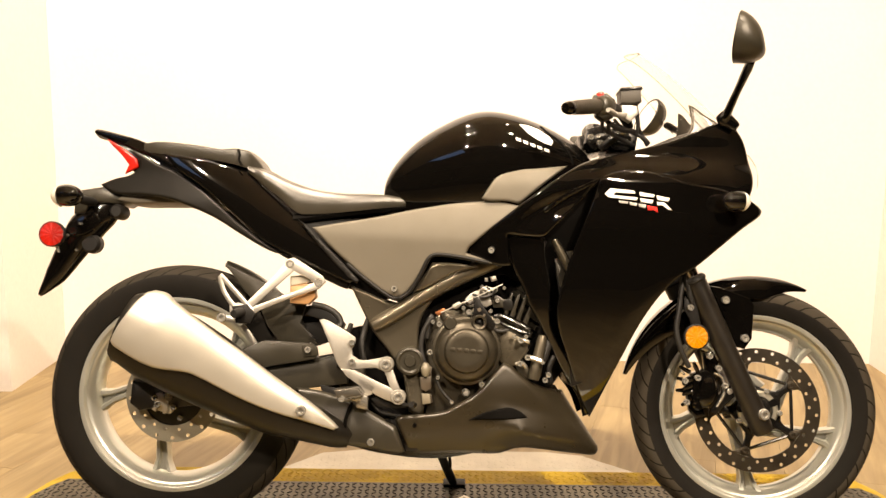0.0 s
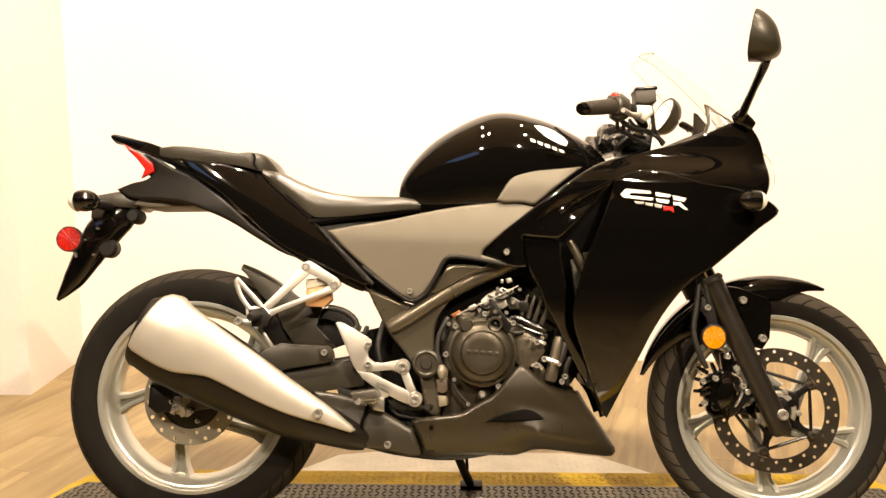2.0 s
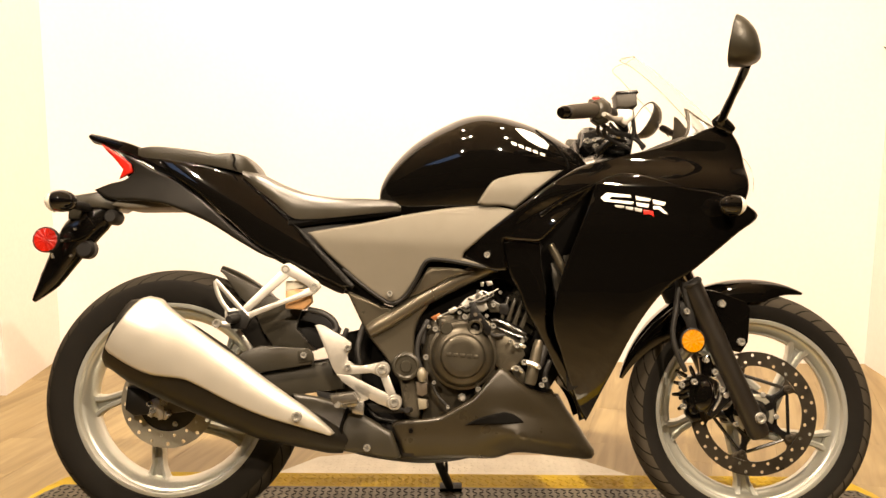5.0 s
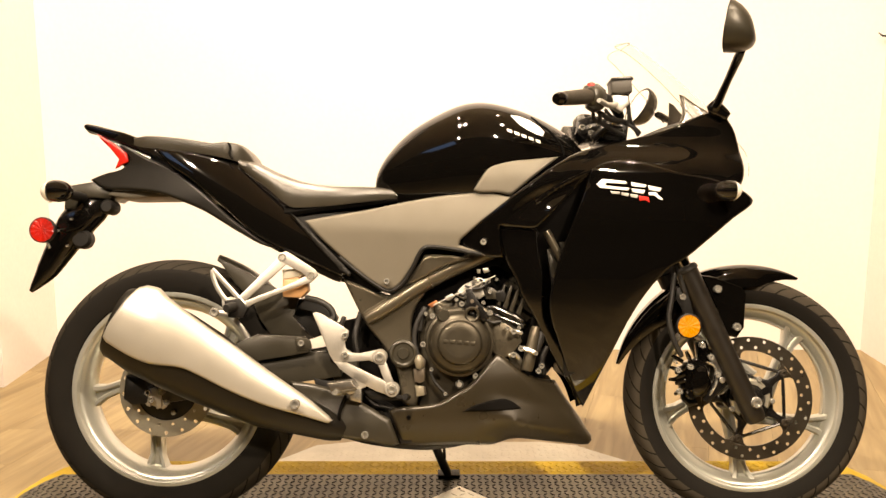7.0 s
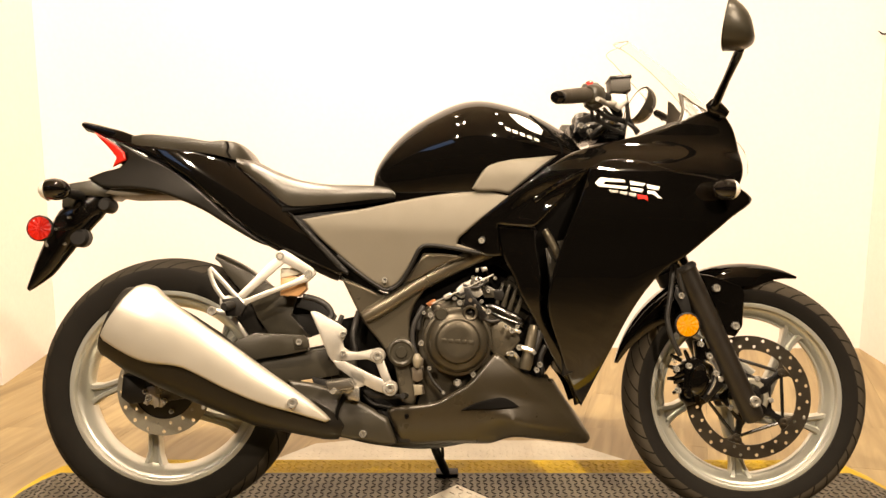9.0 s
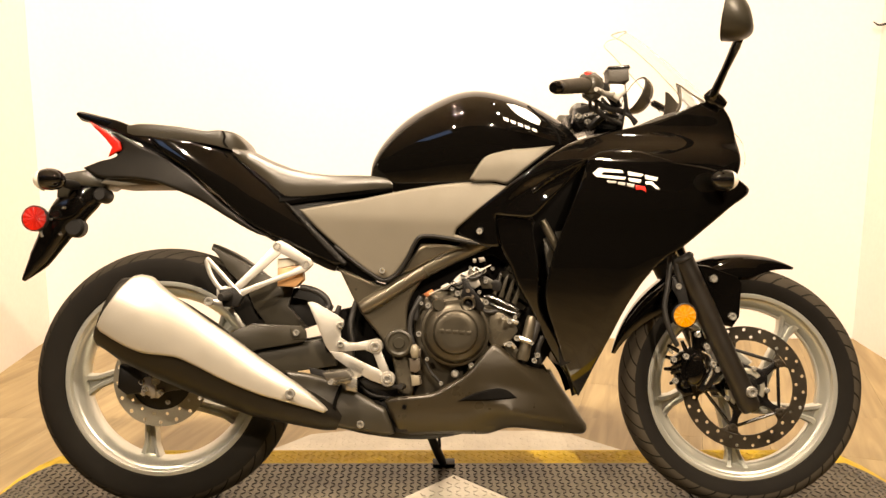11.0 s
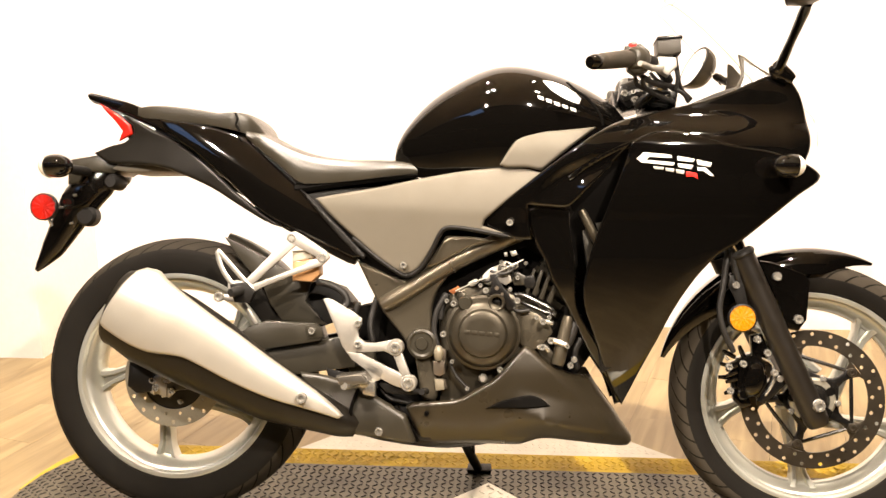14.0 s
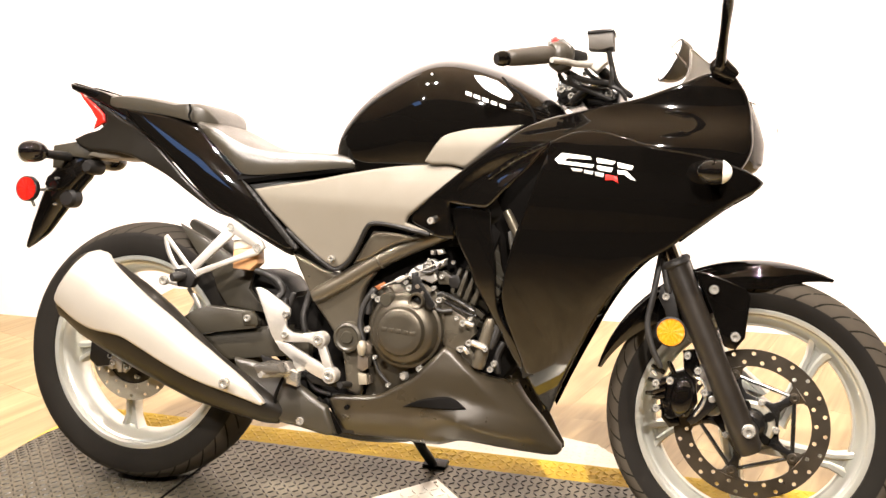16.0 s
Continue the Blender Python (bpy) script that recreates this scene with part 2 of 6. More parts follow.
def spline(points, per=6, closed=False, corner=180.0):
    """Points along a smooth line through the given ones; turns sharper than corner stay sharp."""
    pts = [Vector(p) for p in points]
    n, out = len(pts), []

    def tangent(i, way):
        a = pts[(i - 1) % n] if closed or i > 0 else None
        b = pts[(i + 1) % n] if closed or i < n - 1 else None
        if a is None:
            return b - pts[i]
        if b is None:
            return pts[i] - a
        u, v = pts[i] - a, b - pts[i]
        if u.length > 1e-9 and v.length > 1e-9 and math.degrees(u.angle(v)) > corner:
            return v if way > 0 else u
        return (b - a) * 0.5

    for i in range(n if closed else n - 1):
        j = (i + 1) % n
        d = (pts[j] - pts[i]).length
        p, q = pts[i], pts[j]
        m0, m1 = tangent(i, 1), tangent(j, -1)
        m0, m1 = (m * (d / max(m.length, 1e-9)) for m in (m0, m1))
        for k in range(per):
            s = k / per
            out.append((2 * s**3 - 3 * s**2 + 1) * p + (s**3 - 2 * s**2 + s) * m0 + (-2 * s**3 + 3 * s**2) * q + (s**3 - s**2) * m1)
    if not closed:
        out.append(pts[-1])
    return out


def skin(rings, closed=True, caps=True):
    """A bmesh over rings of equal length."""
    bm = bmesh.new()
    vs = [[bm.verts.new(p) for p in ring] for ring in rings]
    n = len(vs[0])
    for a, b in zip(vs, vs[1:]):
        for i in range(n if closed else n - 1):
            j = (i + 1) % n
            bm.faces.new((a[i], a[j], b[j], b[i]))
    if caps and closed:
        bm.faces.new(vs[0][::-1])
        bm.faces.new(vs[-1])
    return bm


def tube(points, radius, n=10, per=5, flat=1.0, flat_axis=(0, 1, 0)):
    """A rounded bar along a smooth line. radius: one, or one for each point."""
    radii = list(radius) if isinstance(radius, (list, tuple)) else [radius] * len(points)
    line = spline(points, per) if len(points) > 2 else [Vector(points[0]).lerp(Vector(points[1]), k / per) for k in range(per + 1)]
    count, rings = len(line), []
    up = Vector(flat_axis)
    for i, p in enumerate(line):
        ahead = (line[min(i + 1, count - 1)] - line[max(i - 1, 0)]).normalized()
        u = up - ahead * up.dot(ahead)
        if u.length < 1e-3:
            u = Vector((1, 0, 0)) - ahead * ahead.x
        u.normalize()
        v = ahead.cross(u)
        s = i / (count - 1) * (len(radii) - 1)
        k = min(int(s), len(radii) - 2)
        r = radii[k] + (radii[k + 1] - radii[k]) * (s - k)
        ends = 0.82 if i in (0, count - 1) else 1.0
        rings.append([p + r * ends * (flat * math.cos(a) * u + math.sin(a) * v) for a in (2 * math.pi * q / n for q in range(n))])
    return skin(rings)


def lathe(profile, n=48, centre=(0, 0, 0), loop=False):
    """A body of revolution about an axis along y. profile: (radius, y)."""
    cx, cy, cz = centre
    prof = list(profile) + ([profile[0]] if loop else [])
    bm = bmesh.new()
    rings = []
    for r, y in prof:
        if r < 1e-6:
            rings.append([bm.verts.new((cx, cy + y, cz))])
        else:
            rings.append([bm.verts.new((cx + r * math.cos(a), cy + y, cz + r * math.sin(a))) for a in (2 * math.pi * i / n for i in range(n))])
    for a, b in zip(rings, rings[1:]):
        for i in range(n):
            j = (i + 1) % n
            if len(a) == 1 and len(b) == 1:
                continue
            if len(a) == 1:
                bm.faces.new((a[0], b[j], b[i]))
            elif len(b) == 1:
                bm.faces.new((a[i], a[j], b[0]))
            else:
                bm.faces.new((a[i], a[j], b[j], b[i]))
    bmesh.ops.remove_doubles(bm, verts=bm.verts, dist=1e-6)
    return bm


def plate(outline, y0, y1, bevel=0.0025, smooth=0, corner=30):
    """A plate cut to an outline (x, z), from y0 to y1, with eased edges."""
    pts = [(p.x, p.y) for p in spline([(x, z, 0) for x, z in outline], smooth, True, corner)] if smooth else outline
    bm = bmesh.new()
    a = [bm.verts.new((x, y0, z)) for x, z in pts]
    b = [bm.verts.new((x, y1, z)) for x, z in pts]
    fa, fb = bm.faces.new(a), bm.faces.new(b[::-1])
    n = len(pts)
    for i in range(n):
        bm.faces.new((a[i], b[i], b[(i + 1) % n], a[(i + 1) % n]))
    bmesh.ops.recalc_face_normals(bm, faces=bm.faces)
    if bevel:
        rim = list({e for f in (fa, fb) for e in f.edges})
        bmesh.ops.bevel(bm, geom=rim, offset=bevel, segments=2, profile=0.5, affect="EDGES", clamp_overlap=True)
    return bm


def block(x0, x1, y0, y1, z0, z1, bevel=0.0, turn=None):
    bm = bmesh.new()
    bmesh.ops.create_cube(bm, size=1)
    for v in bm.verts:
        v.co = Vector(((x0 + x1) / 2 + v.co.x * (x1 - x0), (y0 + y1) / 2 + v.co.y * (y1 - y0), (z0 + z1) / 2 + v.co.z * (z1 - z0)))
    if bevel:
        bmesh.ops.bevel(bm, geom=bm.edges[:], offset=bevel, segments=2, profile=0.5, affect="EDGES", clamp_overlap=True)
    if turn is not None:
        bmesh.ops.transform(bm, matrix=turn, verts=bm.verts)
    return bm


def shell(outline, width, thick=0.003, edge=0.006, step=0.016, smooth=4, corner=28, side=-1, lift=0.0):
    """A moulded body panel: its outline (x, z) in side view, and its half-width by (x, z); edges rolled in, with thickness."""
    from mathutils.geometry import delaunay_2d_cdt
    line = [(p.x, p.y) for p in spline([(x, z, 0) for x, z in outline], smooth, True, corner)]
    even = []
    for p, q in zip(line, line[1:] + line[:1]):
        n = max(1, int(math.hypot(q[0] - p[0], q[1] - p[1]) / (step * 0.6) + 0.5))
        even += [(p[0] + (q[0] - p[0]) * k / n, p[1] + (q[1] - p[1]) * k / n) for k in range(n)]
    line = even
    b = np.array(line)
    c = np.roll(b, -1, axis=0)
    area = 0.5 * np.sum(b[:, 0] * c[:, 1] - c[:, 0] * b[:, 1])
    if area < 0:
        line.reverse()
        b = np.array(line)
        c = np.roll(b, -1, axis=0)

    def far(points):
        p = np.asarray(points)[:, None, :]
        d = c - b
        k = np.clip(((p - b) * d).sum(-1) / np.maximum((d * d).sum(-1), 1e-12), 0, 1)
        return np.sqrt((((b + k[..., None] * d) - p) ** 2).sum(-1)).min(1)

    prev = np.roll(b, 1, axis=0)
    t = c - prev
    t /= np.maximum(np.linalg.norm(t, axis=1, keepdims=True), 1e-9)
    inward = np.stack([-t[:, 1], t[:, 0]], 1)
    inner = []
    for off in (edge * 0.12, edge * 0.35, edge * 0.65, edge, edge * 1.35):
        ring = b + inward * off
        inner += [tuple(p) for p, d in zip(ring, far(ring)) if d > off * 0.9]
    xs, zs = np.arange(b[:, 0].min(), b[:, 0].max(), step), np.arange(b[:, 1].min(), b[:, 1].max(), step)
    grid = np.array([(x + (step / 2 if i % 2 else 0), z) for i, z in enumerate(zs) for x in xs])
    inner += [tuple(p) for p, d in zip(grid, far(grid)) if d > edge * 1.7]
    n = len(line)
    verts, _, faces, *_ = delaunay_2d_cdt([Vector(p) for p in line + inner], [], [list(range(n))], 1, 1e-6)
    flat = np.array([(v.x, v.y) for v in verts])
    d = far(flat)
    drop = np.where(d < edge, edge - np.sqrt(np.maximum(edge**2 - (edge - np.minimum(d, edge)) ** 2, 0)), 0)
    bm = bmesh.new()
    outer = [bm.verts.new((x, side * (width(x, z) + lift - q), z)) for (x, z), q in zip(flat, drop)]
    under = [bm.verts.new((x, side * (width(x, z) + lift - edge - thick), z)) for x, z in flat]
    count = {}
    for f in faces:
        bm.faces.new([outer[i] for i in f])
        bm.faces.new([under[i] for i in reversed(f)])
        for i, j in zip(f, f[1:] + f[:1]):
            key = (min(i, j), max(i, j))
            count[key] = count.get(key, 0) + 1
    for (i, j), k in count.items():
        if k == 1:
            bm.faces.new((outer[i], outer[j], under[j], under[i]))
    return bm


def table(v, *rows):
    """Smooth interpolation in rows of (v, value)."""
    if v <= rows[0][0]:
        return rows[0][1]
    n = len(rows)
    for i in range(n - 1):
        (a, p), (b, q) = rows[i], rows[i + 1]
        if v <= b:
            h, here = b - a, (q - p) / (b - a)

            def slope(j):
                if j in (0, n - 1):
                    return here
                before, after = ((rows[j + m][1] - rows[j + m - 1][1]) / (rows[j + m][0] - rows[j + m - 1][0]) for m in (0, 1))
                return 0.0 if before * after <= 0 else 2 * before * after / (before + after)

            k = (v - a) / h
            return (2 * k**3 - 3 * k**2 + 1) * p + (k**3 - 2 * k**2 + k) * h * slope(i) + (3 * k**2 - 2 * k**3) * q + (k**3 - k**2) * h * slope(i + 1)
    return rows[-1][1]


# half-widths of the motorcycle's bodywork, by length x and height z
def w_fairing(x, z):
    w = table(z, (0.26, 0.054), (0.30, 0.0775), (0.34, 0.0965), (0.38, 0.113), (0.42, 0.128), (0.47, 0.1425), (0.52, 0.155), (0.58, 0.168), (0.64, 0.179), (0.74, 0.198), (0.80, 0.200), (0.825, 0.195), (0.845, 0.184), (0.862, 0.1685), (0.880, 0.1585), (0.900, 0.1552), (0.925, 0.1535), (0.945, 0.1505), (0.97, 0.1430), (1.0, 0.130))
    d = 0.75 * (x - table(z, (0.688, 0.076), (0.717, 0.089), (0.753, 0.130), (0.798, 0.214), (0.828, 0.279)))
    if 0.0 < d < 0.09 and 0.67 < z < 0.81:     # sunk panel behind a curved crease, leaning out towards its lower edge
        k = min(1.0, d / 0.030)
        w -= (0.012 - 0.15 * max(0.0, 0.755 - z)) * k * k * (3 - 2 * k) * table(z, (0.755, 1.0), (0.81, 0.0)) * table(d, (0.06, 1.0), (0.09, 0.0))
    inside = (0.29 - x) * 0.858 + (z - 0.288) * 0.513     # rolled in along the lower front edge
    w -= 3.0 * max(0.0, 0.06 - inside) ** 2 * table(z, (0.5, 1.0), (0.6, 0.0))
    return w * table(x, (0.30, 1.0), (0.45, 0.97), (0.58, 0.86), (0.66, 0.66), (0.72, 0.30), (0.76, 0.12)) - 0.18 * max(0.0, 0.2 - x)


def w_blade(x, z):
    fold = max(0.0, (0.125 - x) * 0.926 + (0.69 - z) * 0.377)     # bent inwards behind a slanting crease
    return table(z, (0.26, 0.054), (0.34, 0.092), (0.40, 0.111), (0.46, 0.131), (0.52, 0.149), (0.60, 0.161), (0.70, 0.174)) - 0.12 * max(0.0, 0.2 - x) - 0.10 * fold


def w_recess(x, z):
    return w_fairing(x, z) - table(z, (0.26, 0.022), (0.4, 0.058), (0.6, 0.085), (0.7, 0.08), (0.8, 0.06))


def w_side(x, z):
    crease = 0.690 - 0.05 * (x + 0.3)
    w = 0.150 - 1.5 * max(0.0, z - 0.665) ** 2 - 0.13 * max(0.0, crease - z)
    return w + 0.060 * (x + 0.2)


def w_tanktrim(x, z):
    return table(z, (0.74, 0.158), (0.80, 0.162), (0.85, 0.150), (0.9, 0.12))


def w_tail(x, z):
    return table(x, (-0.95, 0.062), (-0.8, 0.085), (-0.6, 0.112), (-0.41, 0.127), (-0.25, 0.131)) - table(z, (0.6, -0.002), (0.75, 0.0), (0.85, 0.012), (0.95, 0.012))


def w_cowl(x, z):
    q = (z - 0.87 + 0.64 * (x + 0.72)) / 0.075
    return w_tail(x, min(z, 0.75)) + 0.002 - 0.0135 * max(0.0, q + 0.15) ** 2 - 0.008 * max(0.0, -0.35 - q) ** 2


def w_tailtop(x, z):
    return w_tail(x, z) + 0.002 - table(z, (0.85, 0.0), (0.93, 0.016))


def w_belly(x, z):
    w = table(z, (0.16, 0.088), (0.20, 0.118), (0.26, 0.142), (0.34, 0.150), (0.40, 0.142))
    w += 0.024 * max(0.0, 1 - abs(z - (0.262 - 0.27 * max(0.0, x - 0.08))) / 0.05) * min(1.0, max(0.0, (x - 0.02) / 0.1))
    w *= table(x, (-0.2, 1.0), (0.05, 0.99), (0.15, 0.89), (0.24, 0.66), (0.31, 0.26))
    return w - 0.75 * max(0.0, (x - 0.088) * 0.69 + (z - 0.395) * 0.724)     # bent in along the front upper crease


def w_pivot(x, z):
    return table(z, (0.3, 0.118), (0.45, 0.112), (0.55, 0.118))


MUFFLER = ((-0.29, 0.245), (-0.76, 0.45))


def muffler_st(x, z):
    (ax, az), (bx, bz) = MUFFLER
    n = math.hypot(bx - ax, bz - az)
    ux, uz = (bx - ax) / n, (bz - az) / n
    return ((x - ax) * ux + (z - az) * uz) / n, (x - ax) * -uz + (z - az) * ux


def muffler_r(s):
    return table(s, (-0.1, 0.030), (0.0, 0.037), (0.27, 0.066), (0.5, 0.088), (0.65, 0.100), (0.87, 0.108), (1.0, 0.098))


def muffler_c(s):
    return table(s, (0.0, 0.004), (0.27, 0.006), (0.5, -0.008), (0.65, -0.017), (0.87, -0.025), (1.0, -0.028))


def w_muffler(x, z):
    s, t = muffler_st(x, z)
    r = muffler_r(s)
    q = min(1.0, abs(t - muffler_c(s)) / (r + 0.006))
    return 0.160 + table(s, (-0.1, 0.0), (0.4, 0.012), (1.0, 0.012)) + 0.006 + (r * 0.66) * (max(0.0, 1 - q ** 2.3)) ** 0.6


# ---- the room ----
def setting(name, bm, mat, shade=False):
    return tagged(part(name, bm, mat, shade=shade), kind="structure")


FLOOR_Z = -0.05
setting("floor", block(-4.2, 4.2, -4.2, 1.75, FLOOR_Z - 0.16, FLOOR_Z - 0.012), SEAM_SHADE)
# Unseen room round the display, added dark for the gloss to mirror.
setting("floor_showroom", block(-6.8, 6.8, -10.5, -4.2005, FLOOR_Z - 0.16, FLOOR_Z - 0.001), BACK_DIM)
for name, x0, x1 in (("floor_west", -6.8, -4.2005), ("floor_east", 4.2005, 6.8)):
    setting(name, block(x0, x1, -4.2, 1.75, FLOOR_Z - 0.16, FLOOR_Z - 0.001), BACK_DIM)
setting("wall_north", block(-1.75, 1.85, 1.585, 1.735, FLOOR_Z - 0.1, 3.1), WALL_PAINT)
setting("wall_northwest_return", block(-1.75, -1.605, 1.105, 1.584, FLOOR_Z - 0.1, 3.1), WALL_PAINT)
setting("wall_northwest", block(-6.8, -1.7505, 1.105, 1.255, FLOOR_Z - 0.1, 3.1), WALL_PAINT)
setting("wall_northeast_return", block(1.69, 1.835, 0.7, 1.584, FLOOR_Z - 0.1, 3.1), WALL_PAINT)
setting("wall_northeast", block(1.8355, 6.8, 0.7, 0.85, FLOOR_Z - 0.1, 3.1), WALL_PAINT)
setting("wall_west", block(-6.95, -6.8005, -10.5, 1.255, FLOOR_Z - 0.1, 3.1), BACK_DIM)
setting("wall_east", block(6.8005, 6.95, -10.5, 0.85, FLOOR_Z - 0.1, 3.1), BACK_DIM)
setting("wall_south", block(-6.95, 6.95, -10.65, -10.5005, FLOOR_Z - 0.1, 3.1), BACK_DIM)
# Unseen ceilings: pale near, dark beyond, to shape reflections in the bodywork.
setting("ceiling", block(-6.95, 6.95, -2.9, 1.75, 3.1005, 3.2), CEILING_PAINT)
setting("ceiling_showroom", block(-6.95, 6.95, -10.65, -2.9005, 3.1005, 3.2), BACK_DIM)


# ---- lamps ----
def ceiling_lamp(x, y, power, target, beam):
    base = new("ceiling_spotlight")
    base.location = (x, y, 3.1)
    tagged(base, "round black ceiling spotlight shining down on the display", "spotlight", "spotlights over the display")
    prof = [(0.0, 0.0), (0.05, 0.0), (0.055, 0.02), (0.085, 0.10), (0.085, 0.16), (0.078, 0.16), (0.075, 0.12), (0.0, 0.115)]
    bm = lathe(prof, 24)
    bmesh.ops.transform(bm, matrix=pose(0, 0, 0, -90), verts=bm.verts)
    part("case", bm, LAMP_CASE, base)
    light = bpy.data.lights.new("spotlight_bulb", "AREA")
    light.shape, light.size, light.energy, light.color, light.spread = "DISK", 0.07, power, WARM, radians(beam)
    ob = new("spotlight_bulb", light)
    ob.matrix_world = look((x, y, 2.925), target)


for x, y, k, target, beam in ((-0.95, -0.62, 0.66, (-0.6, 0.7, 0), 150), (-0.55, -0.66, 1.42, (-0.1, 0.7, 0), 150), (0.95, -0.62, 0.84, (0.5, 0.6, 0), 150),
                              (-0.8, 0.50, 0.46, (-0.5, 1.6, 1.2), 180), (0.7, 0.50, 0.16, (0.5, 1.6, 1.2), 180), (-1.5, -2.3, 0.66, (-0.35, 0, 0.6), 95), (1.1, -2.4, 1.02, (0.25, 0, 0.6), 95)):
    ceiling_lamp(x, y, LAMP_POWER * k, target, beam)


def ceiling_panel(x, y, long, wide):
    """An unseen bluish glowing panel at the ceiling, added for the bodywork's blue reflections."""
    base = new("blue_glow_panel")
    base.location = (x, y, 3.1)
    tagged(base, "unseen blue glowing panel, added for the blue reflections", "ceiling light")
    bm = bmesh.new()
    for a, b, c, d in ((-long / 2 - 0.04, long / 2 + 0.04, -wide / 2 - 0.04, -wide / 2), (-long / 2 - 0.04, long / 2 + 0.04, wide / 2, wide / 2 + 0.04), (-long / 2 - 0.04, -long / 2, -wide / 2, wide / 2), (long / 2, long / 2 + 0.04, -wide / 2, wide / 2)):
        join(bm, block(a, b, c, d, -0.03, 0.0))
    part("panel_frame", bm, LAMP_CASE, base, shade=False)
    part("glow_pane", block(-long / 2, long / 2, -wide / 2, wide / 2, -0.02, -0.012), BLUE_GLOW, base, shade=False)


BLUE_GLOW = bpy.data.materials.new("blue_glow")
BLUE_GLOW.use_nodes = True
glow = BLUE_GLOW.node_tree.nodes["Principled BSDF"]
glow.inputs["Base Color"].default_value = (0.6, 0.65, 0.7, 1)
glow.inputs["Emission Color"].default_value, glow.inputs["Emission Strength"].default_value = (0.28, 0.5, 1.0, 1), 2.0
# Added glow, placed where the seat cowl mirrors it.
ceiling_panel(-2.75, -3.05, 1.2, 0.8)


# ---- the display platform ----
MID_Y, DECK = 0.022, 0.228     # middle line and half-depth of the dark deck


def lugs(inside, z, size, gap, tall, lift=0.0, tilt=26):
    """Herringbone tread lugs, all in one mesh."""
    verts, faces = [], []
    ls, ws = size
    x0, x1, y0, y1 = -1.25, 1.25, -0.6, 0.65
    nx, ny = int((x1 - x0) / gap[0]), int((y1 - y0) / gap[1])
    for j in range(ny):
        for i in range(nx):
            x, y = x0 + (i + 0.5) * gap[0], y0 + (j + 0.5) * gap[1]
            if not inside(x, y):
                continue
            a = radians(tilt if (i + j) % 2 else -tilt)
            c, s, n = math.cos(a), math.sin(a), len(verts)
            zz = z(x, y)
            for u, v, h in ((-1, 0, 0), (-0.45, -1, 0), (0.45, -1, 0), (1, 0, 0), (0.45, 1, 0), (-0.45, 1, 0), (-0.6, 0, 1), (0, -0.4, 1), (0.6, 0, 1), (0, 0.4, 1)):
                px, py = u * ls / 2, v * ws / 2
                verts.append((x + c * px - s * py, y + s * px + c * py, zz - 0.001 + h * tall))
            faces += [tuple(n + k for k in q) for q in ((0, 1, 7, 6), (1, 2, 7), (2, 3, 8, 7), (3, 4, 9, 8), (4, 5, 9), (5, 0, 6, 9), (6, 7, 8, 9))]
    bm = bmesh.new()
    vs = [bm.verts.new(v) for v in verts]
    for f in faces:
        bm.faces.new([vs[k] for k in f])
    return bm


def deck_height(x, y):
    """Flat in the middle, bent down to the floor at both ends."""
    k = max(0.0, abs(x) - 1.045)
    return -k * 0.25


def slab(points, top, base, n_x=1):
    """A low slab with an outline seen from above."""
    bm = bmesh.new()
    a = [bm.verts.new((x, y, top(x, y))) for x, y in points]
    b = [bm.verts.new((x, y, base)) for x, y in points]
    bm.faces.new(a)
    bm.faces.new(b[::-1])
    n = len(points)
    for i in range(n):
        bm.faces.new((a[i], b[i], b[(i + 1) % n], a[(i + 1) % n]))
    bmesh.ops.triangulate(bm, faces=bm.faces)
    return bm


platform = new("display_platform")
platform.location = (0, -0.0145, 0.007)
tagged(platform, "low tread-plate display platform with yellow edges on the wooden floor", "platform")
F, B = MID_Y - DECK, MID_Y + DECK
LIP = 0.088
part("deck", slab([(-1.045, F), (1.045, F), (1.045, B), (-1.045, B)], lambda x, y: 0.0, FLOOR_Z - 0.007), DARK_DECK, platform, "dark worn tread plate", shade=False)
for s in (-1, 1):
    ring = [(1.046, F), (1.085, F + 0.025), (1.115, F + 0.07), (1.13, F + 0.13), (1.135, MID_Y), (1.13, B - 0.13), (1.115, B - 0.07), (1.085, B - 0.025), (1.046, B)]
    part("end_ramp", slab([(s * x, y) for x, y in ring], deck_height, FLOOR_Z - 0.0065), DARK_DECK, platform, "dark bent-down end of the tread plate", shade=False)
for s in (-1, 1):
    y0, y1 = (B + 0.0005, B + LIP) if s > 0 else (F - LIP, F - 0.0005)
    out = y1 if s > 0 else y0
    inn = y0 if s > 0 else y1
    half = [(1.045, inn), (1.0855, inn - s * 0.0245), (1.1155, inn - s * 0.0695), (1.1305, inn - s * 0.1295), (1.142, inn - s * 0.125), (1.130, inn - s * 0.045), (1.100, inn + s * 0.022), (1.062, inn + s * 0.055), (1.0, out)]
    pts = [(-x, y) for x, y in half[::-1]] + half
    part("yellow_edge", slab(pts, lambda x, y: -0.001 - 0.27 * max(0, abs(x) - 1.045), FLOOR_Z - 0.006), YELLOW_DECK, platform, "yellow painted tread-plate edge", shade=False)
    pts = [(-0.50, out + s * 0.0005), (0.47, out + s * 0.0005), (0.34, out + s * 0.115), (0.24, out + s * 0.14), (-0.30, out + s * 0.14), (-0.40, out + s * 0.115)]
    part("pale_wing", slab(pts, lambda x, y: -0.002, FLOOR_Z - 0.0055), PALE_DECK, platform, "bare aluminium tread plate", shade=False)
centre = [(0.146, 0), (0, 0.148), (-0.146, 0), (0, -0.148)]
